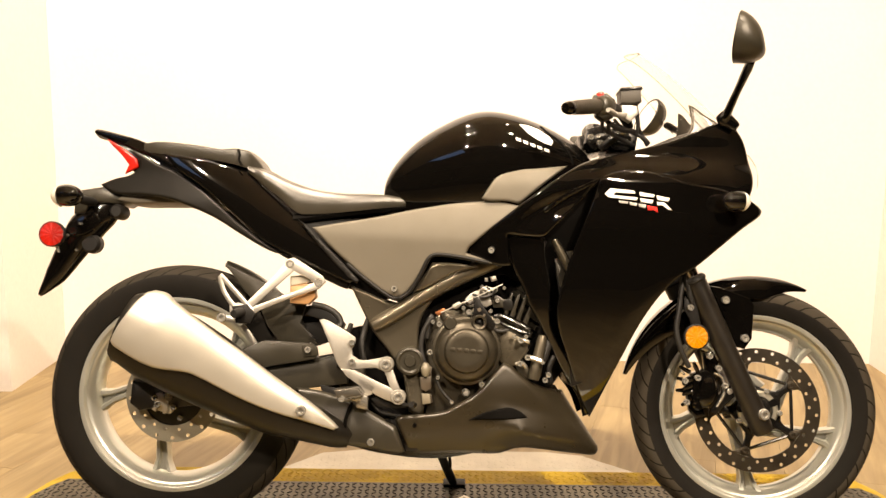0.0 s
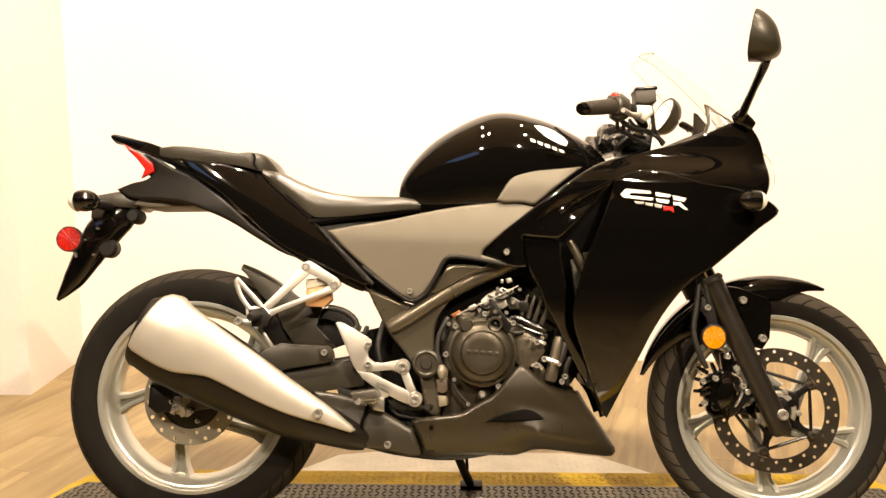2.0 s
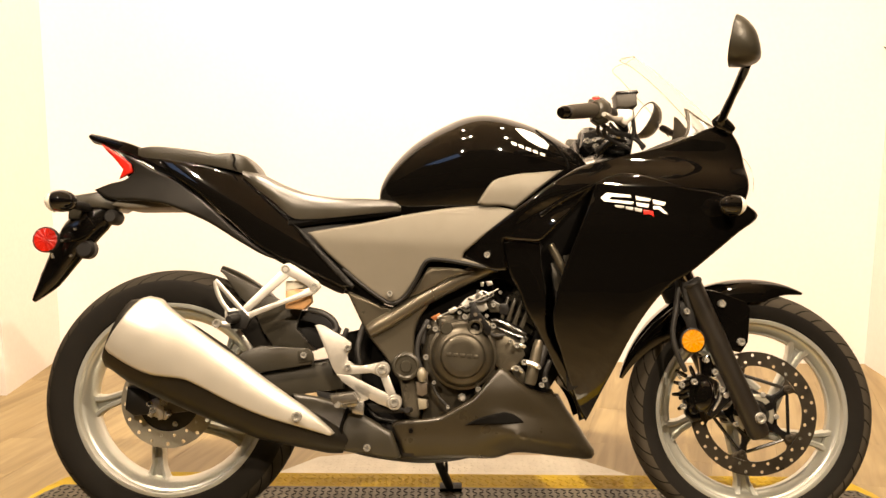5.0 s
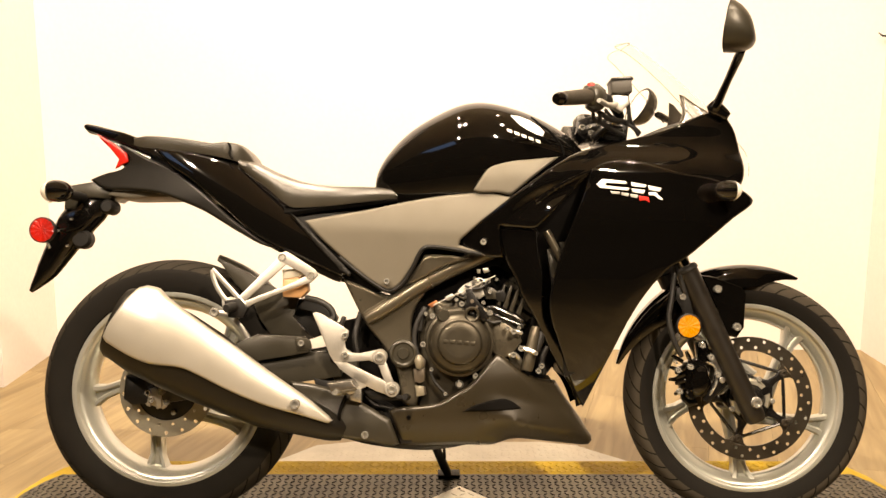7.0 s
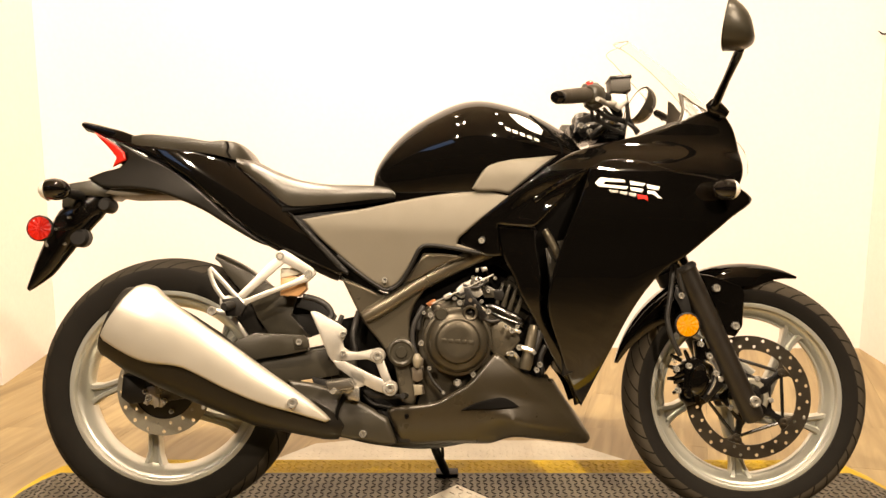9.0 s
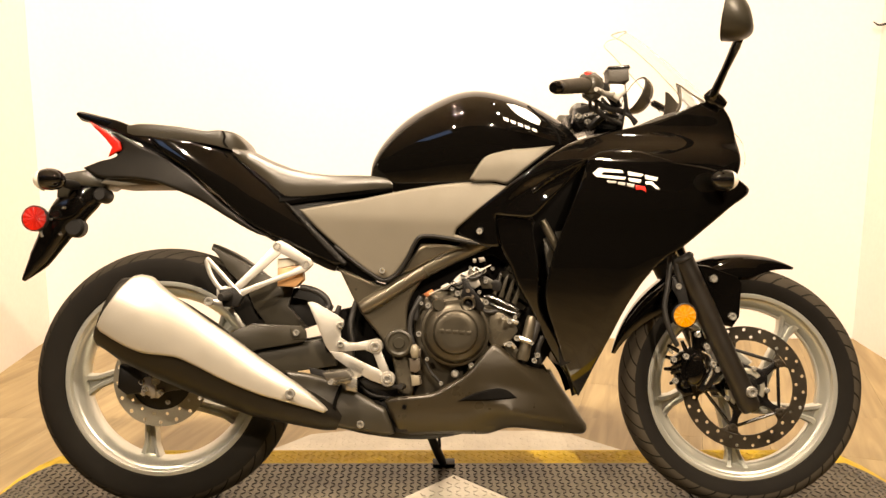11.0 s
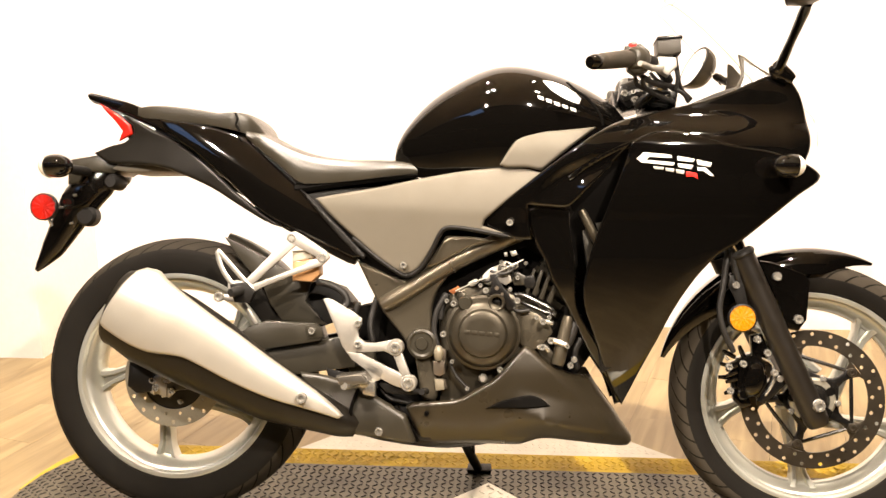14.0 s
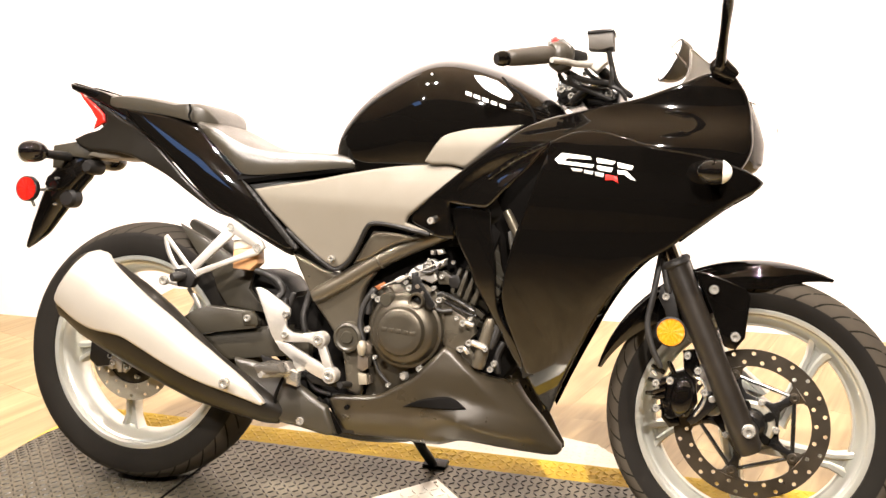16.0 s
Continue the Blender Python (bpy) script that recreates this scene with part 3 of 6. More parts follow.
part("diamond_plate", slab([(x, MID_Y + y) for x, y in centre], lambda x, y: 0.004, -0.002), PALE_DECK, platform, "square bare aluminium tread plate set cornerwise", shade=False)
for x, y in ((0.130, 0), (0, 0.132), (-0.130, 0), (0, -0.132)):
    bm = lathe([(0.0, 0.0), (0.0045, 0.0), (0.0035, 0.0015), (0.0, 0.002)], 12)
    bmesh.ops.transform(bm, matrix=Matrix.Translation((x, MID_Y + y, 0.004)) @ pose(0, 0, 0, 90), verts=bm.verts)
    part("screw", bm, STEEL, platform)


def in_diamond(x, y, g=0.0):
    return abs(x) / (0.146 + g) + abs(y - MID_Y) / (0.148 + g) < 1


def on_deck(x, y):
    if in_diamond(x, y, 0.012) or not F + 0.006 < y < B - 0.006:
        return False
    return abs(x) < 1.12 - 0.09 * (abs(y - MID_Y) / DECK) ** 4


def on_yellow(x, y):
    d = abs(y - MID_Y) - DECK
    return 0.006 < d < LIP - 0.006 and abs(x) < 1.02


def on_wing(x, y):
    d = abs(y - MID_Y) - DECK - LIP
    return 0.008 < d < 0.132 and -0.48 + 0.9 * d < x < 0.45 - 0.9 * d


def stuff(name, bm, mat, parent):
    return tagged(part(name, bm, mat, parent, shade=False), kind="stuff")


stuff("tread_pattern", lugs(on_deck, deck_height, (0.0198, 0.0062), (0.0180, 0.0180), 0.0030, tilt=45), LUG_SHADE, platform)
stuff("tread_pattern", lugs(on_yellow, lambda x, y: -0.001, (0.0198, 0.0064), (0.0180, 0.0180), 0.0013, tilt=45), YELLOW_DECK, platform)
stuff("tread_pattern", lugs(on_wing, lambda x, y: -0.002, (0.0198, 0.0064), (0.0180, 0.0180), 0.0014, tilt=45), PALE_DECK, platform)
stuff("tread_pattern", lugs(lambda x, y: in_diamond(x, y, -0.018), lambda x, y: 0.004, (0.0250, 0.0075), (0.0215, 0.0215), 0.0028, tilt=45), PALE_DECK, platform)
for s in (-1, 1):
    a, b = Vector((s * 0.565, B, 0.0015)), Vector((s * 0.60, F, 0.0015))
    part("seam", tube([a, b], 0.003, 6, 2), SEAM_SHADE, platform, "dark joint between two plates")


# ---- the motorcycle ----
bike = new("motorcycle")
bike.rotation_euler = (radians(-13.238), 0, 0)
tagged(bike, "black and bronze sport motorcycle leaning on its side stand", "motorcycle")
REAR, FRONT = Vector((-0.6866, 0, 0.314)), Vector((0.6834, 0, 0.293))
STEER = Matrix.Translation(FRONT) @ pose(0, 0, 0, 0, 0, -4.5)
ROLL = Matrix.Translation(REAR)


def placed(bm, m):
    bmesh.ops.transform(bm, matrix=m, verts=bm.verts)
    return bm


def moved(ob, m):
    """Sets a part's own pose, so that its material's grain turns with it."""
    ob.matrix_local = m
    return ob


def both(name, outline, width, mat, label="", **how):
    right = part(name, shell(outline, width, side=-1, **how), mat, bike, label)
    part(name, shell(outline, width, side=1, **how), mat, bike, label)
    return right


def bolt(at, r=0.009, parent=None, deep=0.006, mat=None, out=-1):
    """A socket-head bolt whose head looks out along -y."""
    r *= 0.86
    prof = [(0.0, 0.004), (r, 0.004), (r, -deep * 0.5), (r * 0.86, -deep), (r * 0.5, -deep), (r * 0.45, -deep * 0.4), (0.0, -deep * 0.4)]
    if out > 0:
        prof = [(q, -y) for q, y in prof]
    return part("bolt", lathe(prof, 16, at), mat or STEEL, parent or bike)


def wheel(m, tyre_r, tyre_w, rim_w, disc_r, disc_y, disc_in, spread, name, trim=1.0, turn=43):
    """A five-spoke cast wheel with its tyre and brake disc."""
    h = rim_w / 2
    prof = [(0.2275, -h - 0.004), (0.2275, -h), (0.2255, -h + 0.004), (0.222, -h + 0.008), (0.218, -h + 0.020), (0.212, -h * 0.45), (0.208, 0.0), (0.212, h * 0.45), (0.218, h - 0.020), (0.222, h - 0.008),
            (0.2255, h - 0.004), (0.2275, h), (0.2275, h + 0.004), (0.222, h + 0.005), (0.2165, h + 0.003), (0.2148, h - 0.003), (0.2130, h - 0.0075), (0.2090, h - 0.0085), (0.2040, h - 0.014), (0.1985, h - 0.021), (0.1945, h - 0.028), (0.190, h * 0.25), (0.188, 0.0), (0.190, -h * 0.25), (0.1945, -h + 0.028), (0.1985, -h + 0.021), (0.2040, -h + 0.014), (0.2090, -h + 0.0085), (0.2130, -h + 0.0075), (0.2148, -h + 0.003), (0.2165, -h - 0.003), (0.222, -h - 0.005)]
    prof = [(r * trim, y) for r, y in prof]
    rim = moved(part(name, lathe(prof, 96, loop=True), SILVER_PAINT, bike, "silver painted five-spoke cast wheel"), m)
    hub = lathe([(0.0, -0.034), (0.030, -0.034), (0.046, -0.030), (0.048, -0.02), (0.044, 0.0), (0.048, 0.02), (0.046, 0.03), (0.03, 0.034), (0.0, 0.034)], 32)
    part("hub", hub, SILVER_PAINT, rim)
    for k in range(5):
        a = radians(turn + 72 * k)
        bm = bmesh.new()
        for s in (-1, 1):
            rings = []
            for q, half, wide, off, y in ((0.030, 0.020, 0.012, 0.006, 0.0), (0.07, 0.016, 0.0085, 0.0075, 0.0), (0.12, 0.0145, 0.0072, 0.008, 0.0), (0.165, 0.0145, 0.007, 0.0105, 0.0), (0.185, 0.017, 0.0085, 0.016, 0.0), (0.1955, 0.020, 0.011, 0.021, 0.0)):
                c = s * off - 0.25 * (0.1955 - q)     # swept spokes
                rings.append([(q, y - half * 0.75 + 0.004, c - wide), (q, y - half, c - wide * 0.5), (q, y - half, c + wide * 0.5), (q, y - half * 0.75 + 0.004, c + wide), (q, y + half * 0.75, c + wide), (q, y + half, c), (q, y + half * 0.75, c - wide)])
            join(bm, skin([[Vector(p) for p in r] for r in rings]))
        web = [[(0.03, y, z - 0.041) for y, z in ((-0.008, -0.008), (-0.008, 0.008), (0.008, 0.008), (0.008, -0.008))], [(0.19, y, z) for y, z in ((-0.006, -0.016), (-0.006, 0.016), (0.006, 0.016), (0.006, -0.016))]]
        join(bm, skin([[Vector(p) for p in r] for r in web]))
        part("spoke", placed(bm, pose(0, 0, 0, 0, -math.degrees(a), 0)), SILVER_PAINT, rim)
    w = tyre_w / 2
    bead = 0.2262 * trim
    tall = tyre_r - bead
    prof = [(bead, -h - 0.003), (bead + 0.0023, -h - 0.008), (bead + 0.0098, -h - 0.011), (bead + tall * 0.35, -w * 0.985), (bead + tall * 0.55, -w), (bead + tall * 0.68, -w * 0.955), (bead + tall * 0.76, -w * 0.88)]
    prof += [(tyre_r - tall * 0.235 * (abs(y) / 0.88) ** 2.2, w * y) for y in (-0.8, -0.65, -0.5, -0.35, -0.2, 0.0, 0.2, 0.35, 0.5, 0.65, 0.8)]
    prof += [(r, -y) for r, y in prof[:7][::-1]]
    prof += [(0.220, h * 0.8), (0.220, -h * 0.8)]
    part("tyre", lathe(prof, 128, loop=True), FRONT_TYRE if tyre_r < 0.3 else REAR_TYRE, rim, "black road tyre with slanting rain grooves")
    disc = drilled_disc(disc_r, disc_in, disc_y, spread)
    part("brake_disc", disc, DISC_STEEL if disc_r > 0.12 else REAR_STEEL, rim, "drilled steel brake disc")
    return rim


def drilled_disc(r1, r0, y, n):
    """A ring of steel with two rows of holes right through it."""
    bm = bmesh.new()
    t = 0.0022
    rows = 2
    for side in (-1, 1):
        for j in range(rows):
            ra, rb = r0 + (r1 - r0) * j / rows, r0 + (r1 - r0) * (j + 1) / rows
            for i in range(n):
                a0, a1 = 2 * math.pi * i / n, 2 * math.pi * (i + 1) / n
                am, rm = (a0 + a1) / 2, (ra + rb) / 2
                edge = [(ra, a0), (ra, am), (ra, a1), (rm, a1), (rb, a1), (rb, am), (rb, a0), (rm, a0)]
                pts = [bm.verts.new((q * math.cos(a), y + side * t, q * math.sin(a))) for q, a in edge]
                if (i + j) % 2 == 0:
                    hole = []
                    hr = min((rb - ra), rm * (a1 - a0)) * 0.25
                    for q, a in edge:
                        dx, dz = q * math.cos(a) - rm * math.cos(am), q * math.sin(a) - rm * math.sin(am)
                        ln = math.hypot(dx, dz)
                        hole.append((rm * math.cos(am) + dx / ln * hr, rm * math.sin(am) + dz / ln * hr))
                    hv = [bm.verts.new((x, y + side * t, z)) for x, z in hole]
                    for k in range(8):
                        bm.faces.new((pts[k], pts[(k + 1) % 8], hv[(k + 1) % 8], hv[k]))
                    if side < 0:
                        back = [bm.verts.new((x, y + t, z)) for x, z in hole]
                        for k in range(8):
                            bm.faces.new((hv[k], hv[(k + 1) % 8], back[(k + 1) % 8], back[k]))
                else:
                    bm.faces.new(pts)
    for q in (r0, r1):
        for i in range(2 * n):
            a0, a1 = math.pi * i / n, math.pi * (i + 1) / n
            bm.faces.new([bm.verts.new((q * math.cos(a), y + s * t, q * math.sin(a))) for a, s in ((a0, -1), (a1, -1), (a1, 1), (a0, 1))])
    bmesh.ops.remove_doubles(bm, verts=bm.verts, dist=1e-5)
    return bm


front_wheel = wheel(STEER, 0.2865, 0.112, 0.076, 0.1445, -0.060, 0.1115, 46, "front_wheel", 0.98, 52)
rear_wheel = wheel(ROLL, 0.3055, 0.140, 0.108, 0.110, -0.072, 0.072, 34, "rear_wheel")
# carrier of the front disc: a five-cornered plate with a slot along each side, bobbins and tabs
CORNER, FIRST = 0.0975, 37.0
outline = []
for k in range(5):
    mid = radians(FIRST + 36 + 72 * k)
    reach, half = CORNER * math.cos(radians(36)), CORNER * math.sin(radians(36))
    for u, v in ((reach + 0.008, -half - 0.001), (reach + 0.003, -half + 0.010), (reach - 0.004, -half + 0.014), (0.063, -0.037), (0.0540, -0.026), (0.0525, 0.0), (0.0540, 0.026), (0.063, 0.037), (reach - 0.004, half - 0.014), (reach + 0.003, half - 0.010), (reach + 0.008, half + 0.001)):
        outline.append((u * math.cos(mid) - v * math.sin(mid), u * math.sin(mid) + v * math.cos(mid)))
carrier = part("disc_carrier", plate(outline, -0.0640, -0.0560, 0.0014), SEMI_BLACK, front_wheel, "black disc carrier with five arms")
corners = [(CORNER * math.cos(radians(FIRST + 72 * k)), CORNER * math.sin(radians(FIRST + 72 * k))) for k in range(5)]
for k in range(5):
    (x0, z0), (x1, z1) = corners[k], corners[(k + 1) % 5]
    part("carrier_web", tube([(x0, -0.060, z0), (x1, -0.060, z1)], 0.0042, 8, 3), SEMI_BLACK, carrier)
    a = radians(FIRST + 72 * k)
    tab = [(q * math.cos(a + o), q * math.sin(a + o)) for q, o in ((0.088, -0.06), (0.096, -0.13), (0.106, -0.16), (0.114, -0.26), (0.114, 0.26), (0.106, 0.16), (0.096, 0.13), (0.088, 0.06))]
    part("disc_tab", plate(tab, -0.0615, -0.0585, 0.0006), DISC_STEEL, front_wheel)
    part("bobbin", lathe([(0.0, -0.004), (0.0035, -0.004), (0.0045, -0.007), (0.0085, -0.0065), (0.0095, -0.004), (0.0095, 0.004), (0.0, 0.004)], 18, (x0, -0.0625, z0)), DISC_STEEL, front_wheel, "steel disc bobbin")
    a = radians(FIRST + 29 + 72 * k)
    # Near-black discs paint the shade of the hub's holes.
    part("hub_window", lathe([(0.0, -0.001), (0.0080, -0.001), (0.0105, 0.002), (0.0, 0.002)], 16, (0.039 * math.cos(a - 0.63), -0.0745, 0.037 * math.sin(a - 0.63))), SEAM_SHADE, front_wheel)
    part("lug_bolt", lathe([(0.0, -0.009), (0.0045, -0.009), (0.0068, -0.006), (0.0068, 0.003), (0.0, 0.003)], 12, (0.049 * math.cos(a), -0.070, 0.049 * math.sin(a))), STEEL, front_wheel)
part("hub_flange", lathe([(0.032, -0.070), (0.034, -0.0745), (0.042, -0.0745), (0.0460, -0.071), (0.0470, -0.062), (0.032, -0.062)], 40, loop=True), REAR_STEEL, front_wheel, "bare alloy hub flange")
part("hub_seal", lathe([(0.010, -0.088), (0.020, -0.088), (0.027, -0.082), (0.033, -0.073), (0.033, -0.060), (0.010, -0.060)], 32, loop=True), SEMI_BLACK, front_wheel)
part("axle_block", plate([(-0.727, 0.311), (-0.715, 0.319), (-0.703, 0.322), (-0.688, 0.309), (-0.688, 0.275), (-0.699, 0.273), (-0.702, 0.29), (-0.714, 0.29), (-0.715, 0.278), (-0.724, 0.283)], -0.112, -0.098, 0.002, 2), CAST_ALLOY, bike, "bare alloy chain adjuster")
part("disc_centre", lathe([(0.030, -0.078), (0.045, -0.078), (0.074, -0.070), (0.074, -0.066), (0.030, -0.066)], 40, loop=True), MATTE_BLACK, rear_wheel)
for k in range(4):
    a = radians(20 + 90 * k)
    part("disc_bolt", lathe([(0.0, -0.008), (0.006, -0.008), (0.007, -0.002), (0.0, -0.002)], 10, (0.056 * math.cos(a), -0.077, 0.056 * math.sin(a))), STEEL, rear_wheel)

# front fork, mudguard and brake
for s in (-1, 1):
    top, low = Vector((0.440, s * 0.098, 0.775)), Vector((0.682, s * 0.098, 0.245))
    fork = part("fork_leg", tube([low, low.lerp(top, 0.08), low.lerp(top, 0.3), low.lerp(top, 0.62), low.lerp(top, 0.655)], [0.0245, 0.0255, 0.0245, 0.0262, 0.0272], 20, 4), FORK_BROWN, bike, "dark fork lower leg")
    part("dust_seal", tube([low.lerp(top, 0.645), low.lerp(top, 0.675)], 0.029, 18, 3), RUBBER, fork)
    part("fork_tube", tube([low.lerp(top, 0.6), top], 0.0185, 18, 3), CHROME, fork, "chromed upper fork tube")
    part("axle_clamp", tube([(0.674, s * 0.075, 0.284), (0.674, s * 0.106, 0.284)], [0.022, 0.019], 20, 3), FORK_BROWN, fork)
bolt((0.674, -0.1245, 0.289), 0.0140, deep=0.007)
part("axle_nut", lathe([(0.0, -0.014), (0.011, -0.014), (0.0135, -0.011), (0.0135, 0.01), (0.0, 0.01)], 24, (0.674, -0.111, 0.289)), CAST_ALLOY, bike)
part("axle", tube([(0.676, -0.11, 0.291), (0.690, 0.11, 0.293)], 0.010, 14, 2), STEEL, bike)


def mudguard(centre, r, a0, a1, half, drop, tip0, tip1, n=26):
    """An arched mudguard over a wheel, pointed at its ends."""
    rings_out = []
    for i in range(n + 1):
        s = i / n
        a = radians(a0 + (a1 - a0) * s)
        pinch = min(1.0, table(s, (0.0, tip0), (0.22, 1.0)), table(1 - s, (0.0, tip1), (0.3, 1.0)))
        ring = []
        for k in range(13):
            v = -1 + k / 6
            y = half * pinch * math.sin(v * math.pi / 2)
            q = r - drop * pinch * (abs(v) ** 3)
            ring.append(Vector((centre.x + q * math.cos(a), centre.y + y, centre.z + q * math.sin(a))))
        inner = [p + (Vector((centre.x, p.y, centre.z)) - p).normalized() * 0.004 for p in reversed(ring)]
        rings_out.append(ring + inner)
    return skin(rings_out)


def faceted(centre, r, n=12):
    """A round moulded reflector whose face is cut into wedges."""
    c = Vector(centre)
    bm = bmesh.new()
    mid = bm.verts.new(c + Vector((0, -0.0022, 0)))
    rim, back = [], []
    for k in range(n * 2):
        a = math.pi * k / n
        out = Vector((math.cos(a), 0, math.sin(a)))
        rim.append(bm.verts.new(c + out * r + Vector((0, -0.0018 if k % 2 else -0.0010, 0))))
        back.append(bm.verts.new(c + out * r + Vector((0, 0.007, 0))))
    for k in range(n * 2):
        j = (k + 1) % (n * 2)
        bm.faces.new((mid, rim[j], rim[k]))
        bm.faces.new((rim[k], rim[j], back[j], back[k]))
    bm.faces.new(back)
    return bm


guard = part("front_mudguard", mudguard(FRONT, 0.317, 64, 166, 0.068, 0.052, 0.04, 0.08), GLOSS_BLACK, bike, "gloss black front mudguard")
for s in (-1, 1):
    stay = plate([(0.561, 0.582), (0.590, 0.578), (0.656, 0.555), (0.666, 0.539), (0.660, 0.460), (0.643, 0.436), (0.622, 0.441), (0.597, 0.506), (0.574, 0.552)], s * 0.070, s * 0.088, 0.003, 3)
    part("mudguard_stay", stay, GLOSS_BLACK, guard)
for x, y, z in [(0.598, -0.092, 0.549), (0.642, -0.092, 0.461)]:
    bolt((x, y, z), 0.011)
part("reflector", faceted((0.522, -0.118, 0.464), 0.0265), AMBER_LENS, bike, "round amber side reflector", shade=False)
part("reflector_ring", lathe([(0.0262, -0.004), (0.029, -0.003), (0.029, 0.008), (0.0262, 0.008)], 32, (0.523, -0.117, 0.464), loop=True), MATTE_BLACK, bike)
part("reflector_bracket", plate([(0.499, 0.552), (0.520, 0.552), (0.530, 0.519), (0.537, 0.486), (0.519, 0.473), (0.508, 0.506), (0.496, 0.528)], -0.110, -0.103, 0.0015), MATTE_BLACK, bike)
bolt((0.510, -0.113, 0.531), 0.009)
caliper = bmesh.new()
for o, y0, y1 in (([(0.522, 0.378), (0.551, 0.389), (0.575, 0.368), (0.580, 0.329), (0.563, 0.300), (0.534, 0.297), (0.516, 0.321)], -0.098, -0.052), ([(0.504, 0.365), (0.525, 0.376), (0.532, 0.316), (0.511, 0.310)], -0.092, -0.060), ([(0.547, 0.426), (0.570, 0.431), (0.581, 0.397), (0.575, 0.368), (0.551, 0.381)], -0.092, -0.066), ([(0.511, 0.316), (0.542, 0.305), (0.550, 0.282), (0.529, 0.274), (0.513, 0.292)], -0.090, -0.066)):
    join(caliper, plate(o, y0, y1, 0.004, 3))
caliper = part("brake_caliper", caliper, GLOSS_BLACK, bike, "black front brake caliper")
lobe = []
for k, y in ((1.0, -0.080), (1.0, -0.094), (0.95, -0.103), (0.80, -0.110), (0.45, -0.114), (0.15, -0.1145)):
    lobe.append([Vector((0.55 + 0.0235 * k * math.cos(b) + 0.12 * 0.038 * k * math.sin(b), y, 0.338 + 0.040 * k * math.sin(b))) for b in (2 * math.pi * i / 28 for i in range(28))])
part("piston_housing", skin(lobe), GLOSS_BLACK, caliper)
part("piston_housing", lathe([(0.0, -0.010), (0.008, -0.010), (0.012, -0.006), (0.013, 0.02), (0.0, 0.02)], 24, (0.530, -0.094, 0.306)), GLOSS_BLACK, caliper)
for q in ([(0.515, -0.088, 0.381), (0.490, -0.092, 0.394)], [(0.512, -0.090, 0.360), (0.484, -0.096, 0.368)], [(0.511, -0.090, 0.339), (0.481, -0.096, 0.340)], [(0.514, -0.088, 0.315), (0.494, -0.094, 0.306)], [(0.533, -0.090, 0.381), (0.522, -0.094, 0.405)]):
    part("caliper_pin", tube(q, [0.0062, 0.0046], 10, 2), GLOSS_BLACK, caliper)
part("bleed_nipple", tube([(0.500, -0.098, 0.376), (0.491, -0.100, 0.384)], 0.0036, 8, 2), STEEL, caliper)
part("pad_spring", tube([(0.569, -0.094, 0.381), (0.589, -0.094, 0.368), (0.592, -0.094, 0.334), (0.575, -0.094, 0.303)], 0.003, 8, 4), STEEL, caliper)
for q in [(0.500, -0.104, 0.362), (0.503, -0.104, 0.313), (0.556, -0.104, 0.420), (0.577, -0.102, 0.392), (0.591, -0.106, 0.352), (0.526, -0.114, 0.370)]:
    bolt(q, 0.0085, caliper)
for y0 in (0, 1, 2):
    a, b = [(0.517, -0.100, 0.345), (0.494, -0.104, 0.335)]
    part("caliper_fin", tube([(a[0], a[1], a[2] - 0.014 * y0 + 0.02), (b[0], b[1], b[2] - 0.012 * y0 + 0.02)], 0.0045, 8, 2), GLOSS_BLACK, caliper)
part("caliper_bracket", plate([(0.569, 0.398), (0.582, 0.402), (0.598, 0.381), (0.609, 0.362), (0.606, 0.344), (0.594, 0.352), (0.587, 0.37)], -0.088, -0.080, 0.0015, 3), CAST_ALLOY, caliper)
part("caliper_carrier", plate([(0.588, 0.352), (0.623, 0.355), (0.625, 0.334), (0.588, 0.297), (0.572, 0.284), (0.56, 0.292), (0.585, 0.334)], -0.092, -0.082, 0.0025, 3), SEMI_BLACK, caliper)
part("carrier_hole", lathe([(0.0, -0.001), (0.0055, -0.001), (0.0075, 0.001), (0.0, 0.001)], 14, (0.606, -0.0925, 0.338)), CAST_ALLOY, caliper)
for name, q in (("brake_hose", [(0.497, -0.100, 0.615), (0.492, -0.105, 0.578), (0.485, -0.110, 0.525), (0.478, -0.112, 0.480), (0.488, -0.112, 0.434), (0.508, -0.108, 0.393)]), ("speed_cable", [(0.501, -0.110, 0.604), (0.508, -0.112, 0.565), (0.516, -0.112, 0.539)])):
    part(name, tube(q, 0.0062, 10, 6), RUBBER, bike)
for q in [(0.556, -0.108, 0.419)]:
    bolt(q, 0.0075)

# ---- bodywork ----
fairing = both("fairing", [(0.108, 0.755), (0.146, 0.783), (0.196, 0.819), (0.256, 0.856), (0.309, 0.873), (0.362, 0.886), (0.451, 0.909), (0.518, 0.936), (0.576, 0.960), (0.615, 0.953), (0.639, 0.914), (0.650, 0.859), (0.650, 0.811), (0.629, 0.771), (0.576, 0.732), (0.528, 0.696), (0.477, 0.658), (0.435, 0.627), (0.390, 0.576), (0.351, 0.513), (0.319, 0.446), (0.296, 0.398), (0.281, 0.388), (0.263, 0.435), (0.247, 0.505), (0.252, 0.578), (0.276, 0.654), (0.303, 0.736), (0.306, 0.806), (0.291, 0.807), (0.274, 0.797), (0.241, 0.761), (0.199, 0.719), (0.173, 0.692), (0.160, 0.685), (0.121, 0.687), (0.085, 0.690), (0.087, 0.655), (0.094, 0.620), (0.067, 0.619), (0.042, 0.626), (0.016, 0.635), (-0.003, 0.648), (-0.003, 0.664), (0.039, 0.701)], w_fairing, GLOSS_BLACK, "gloss black side fairing", step=0.010, corner=40)
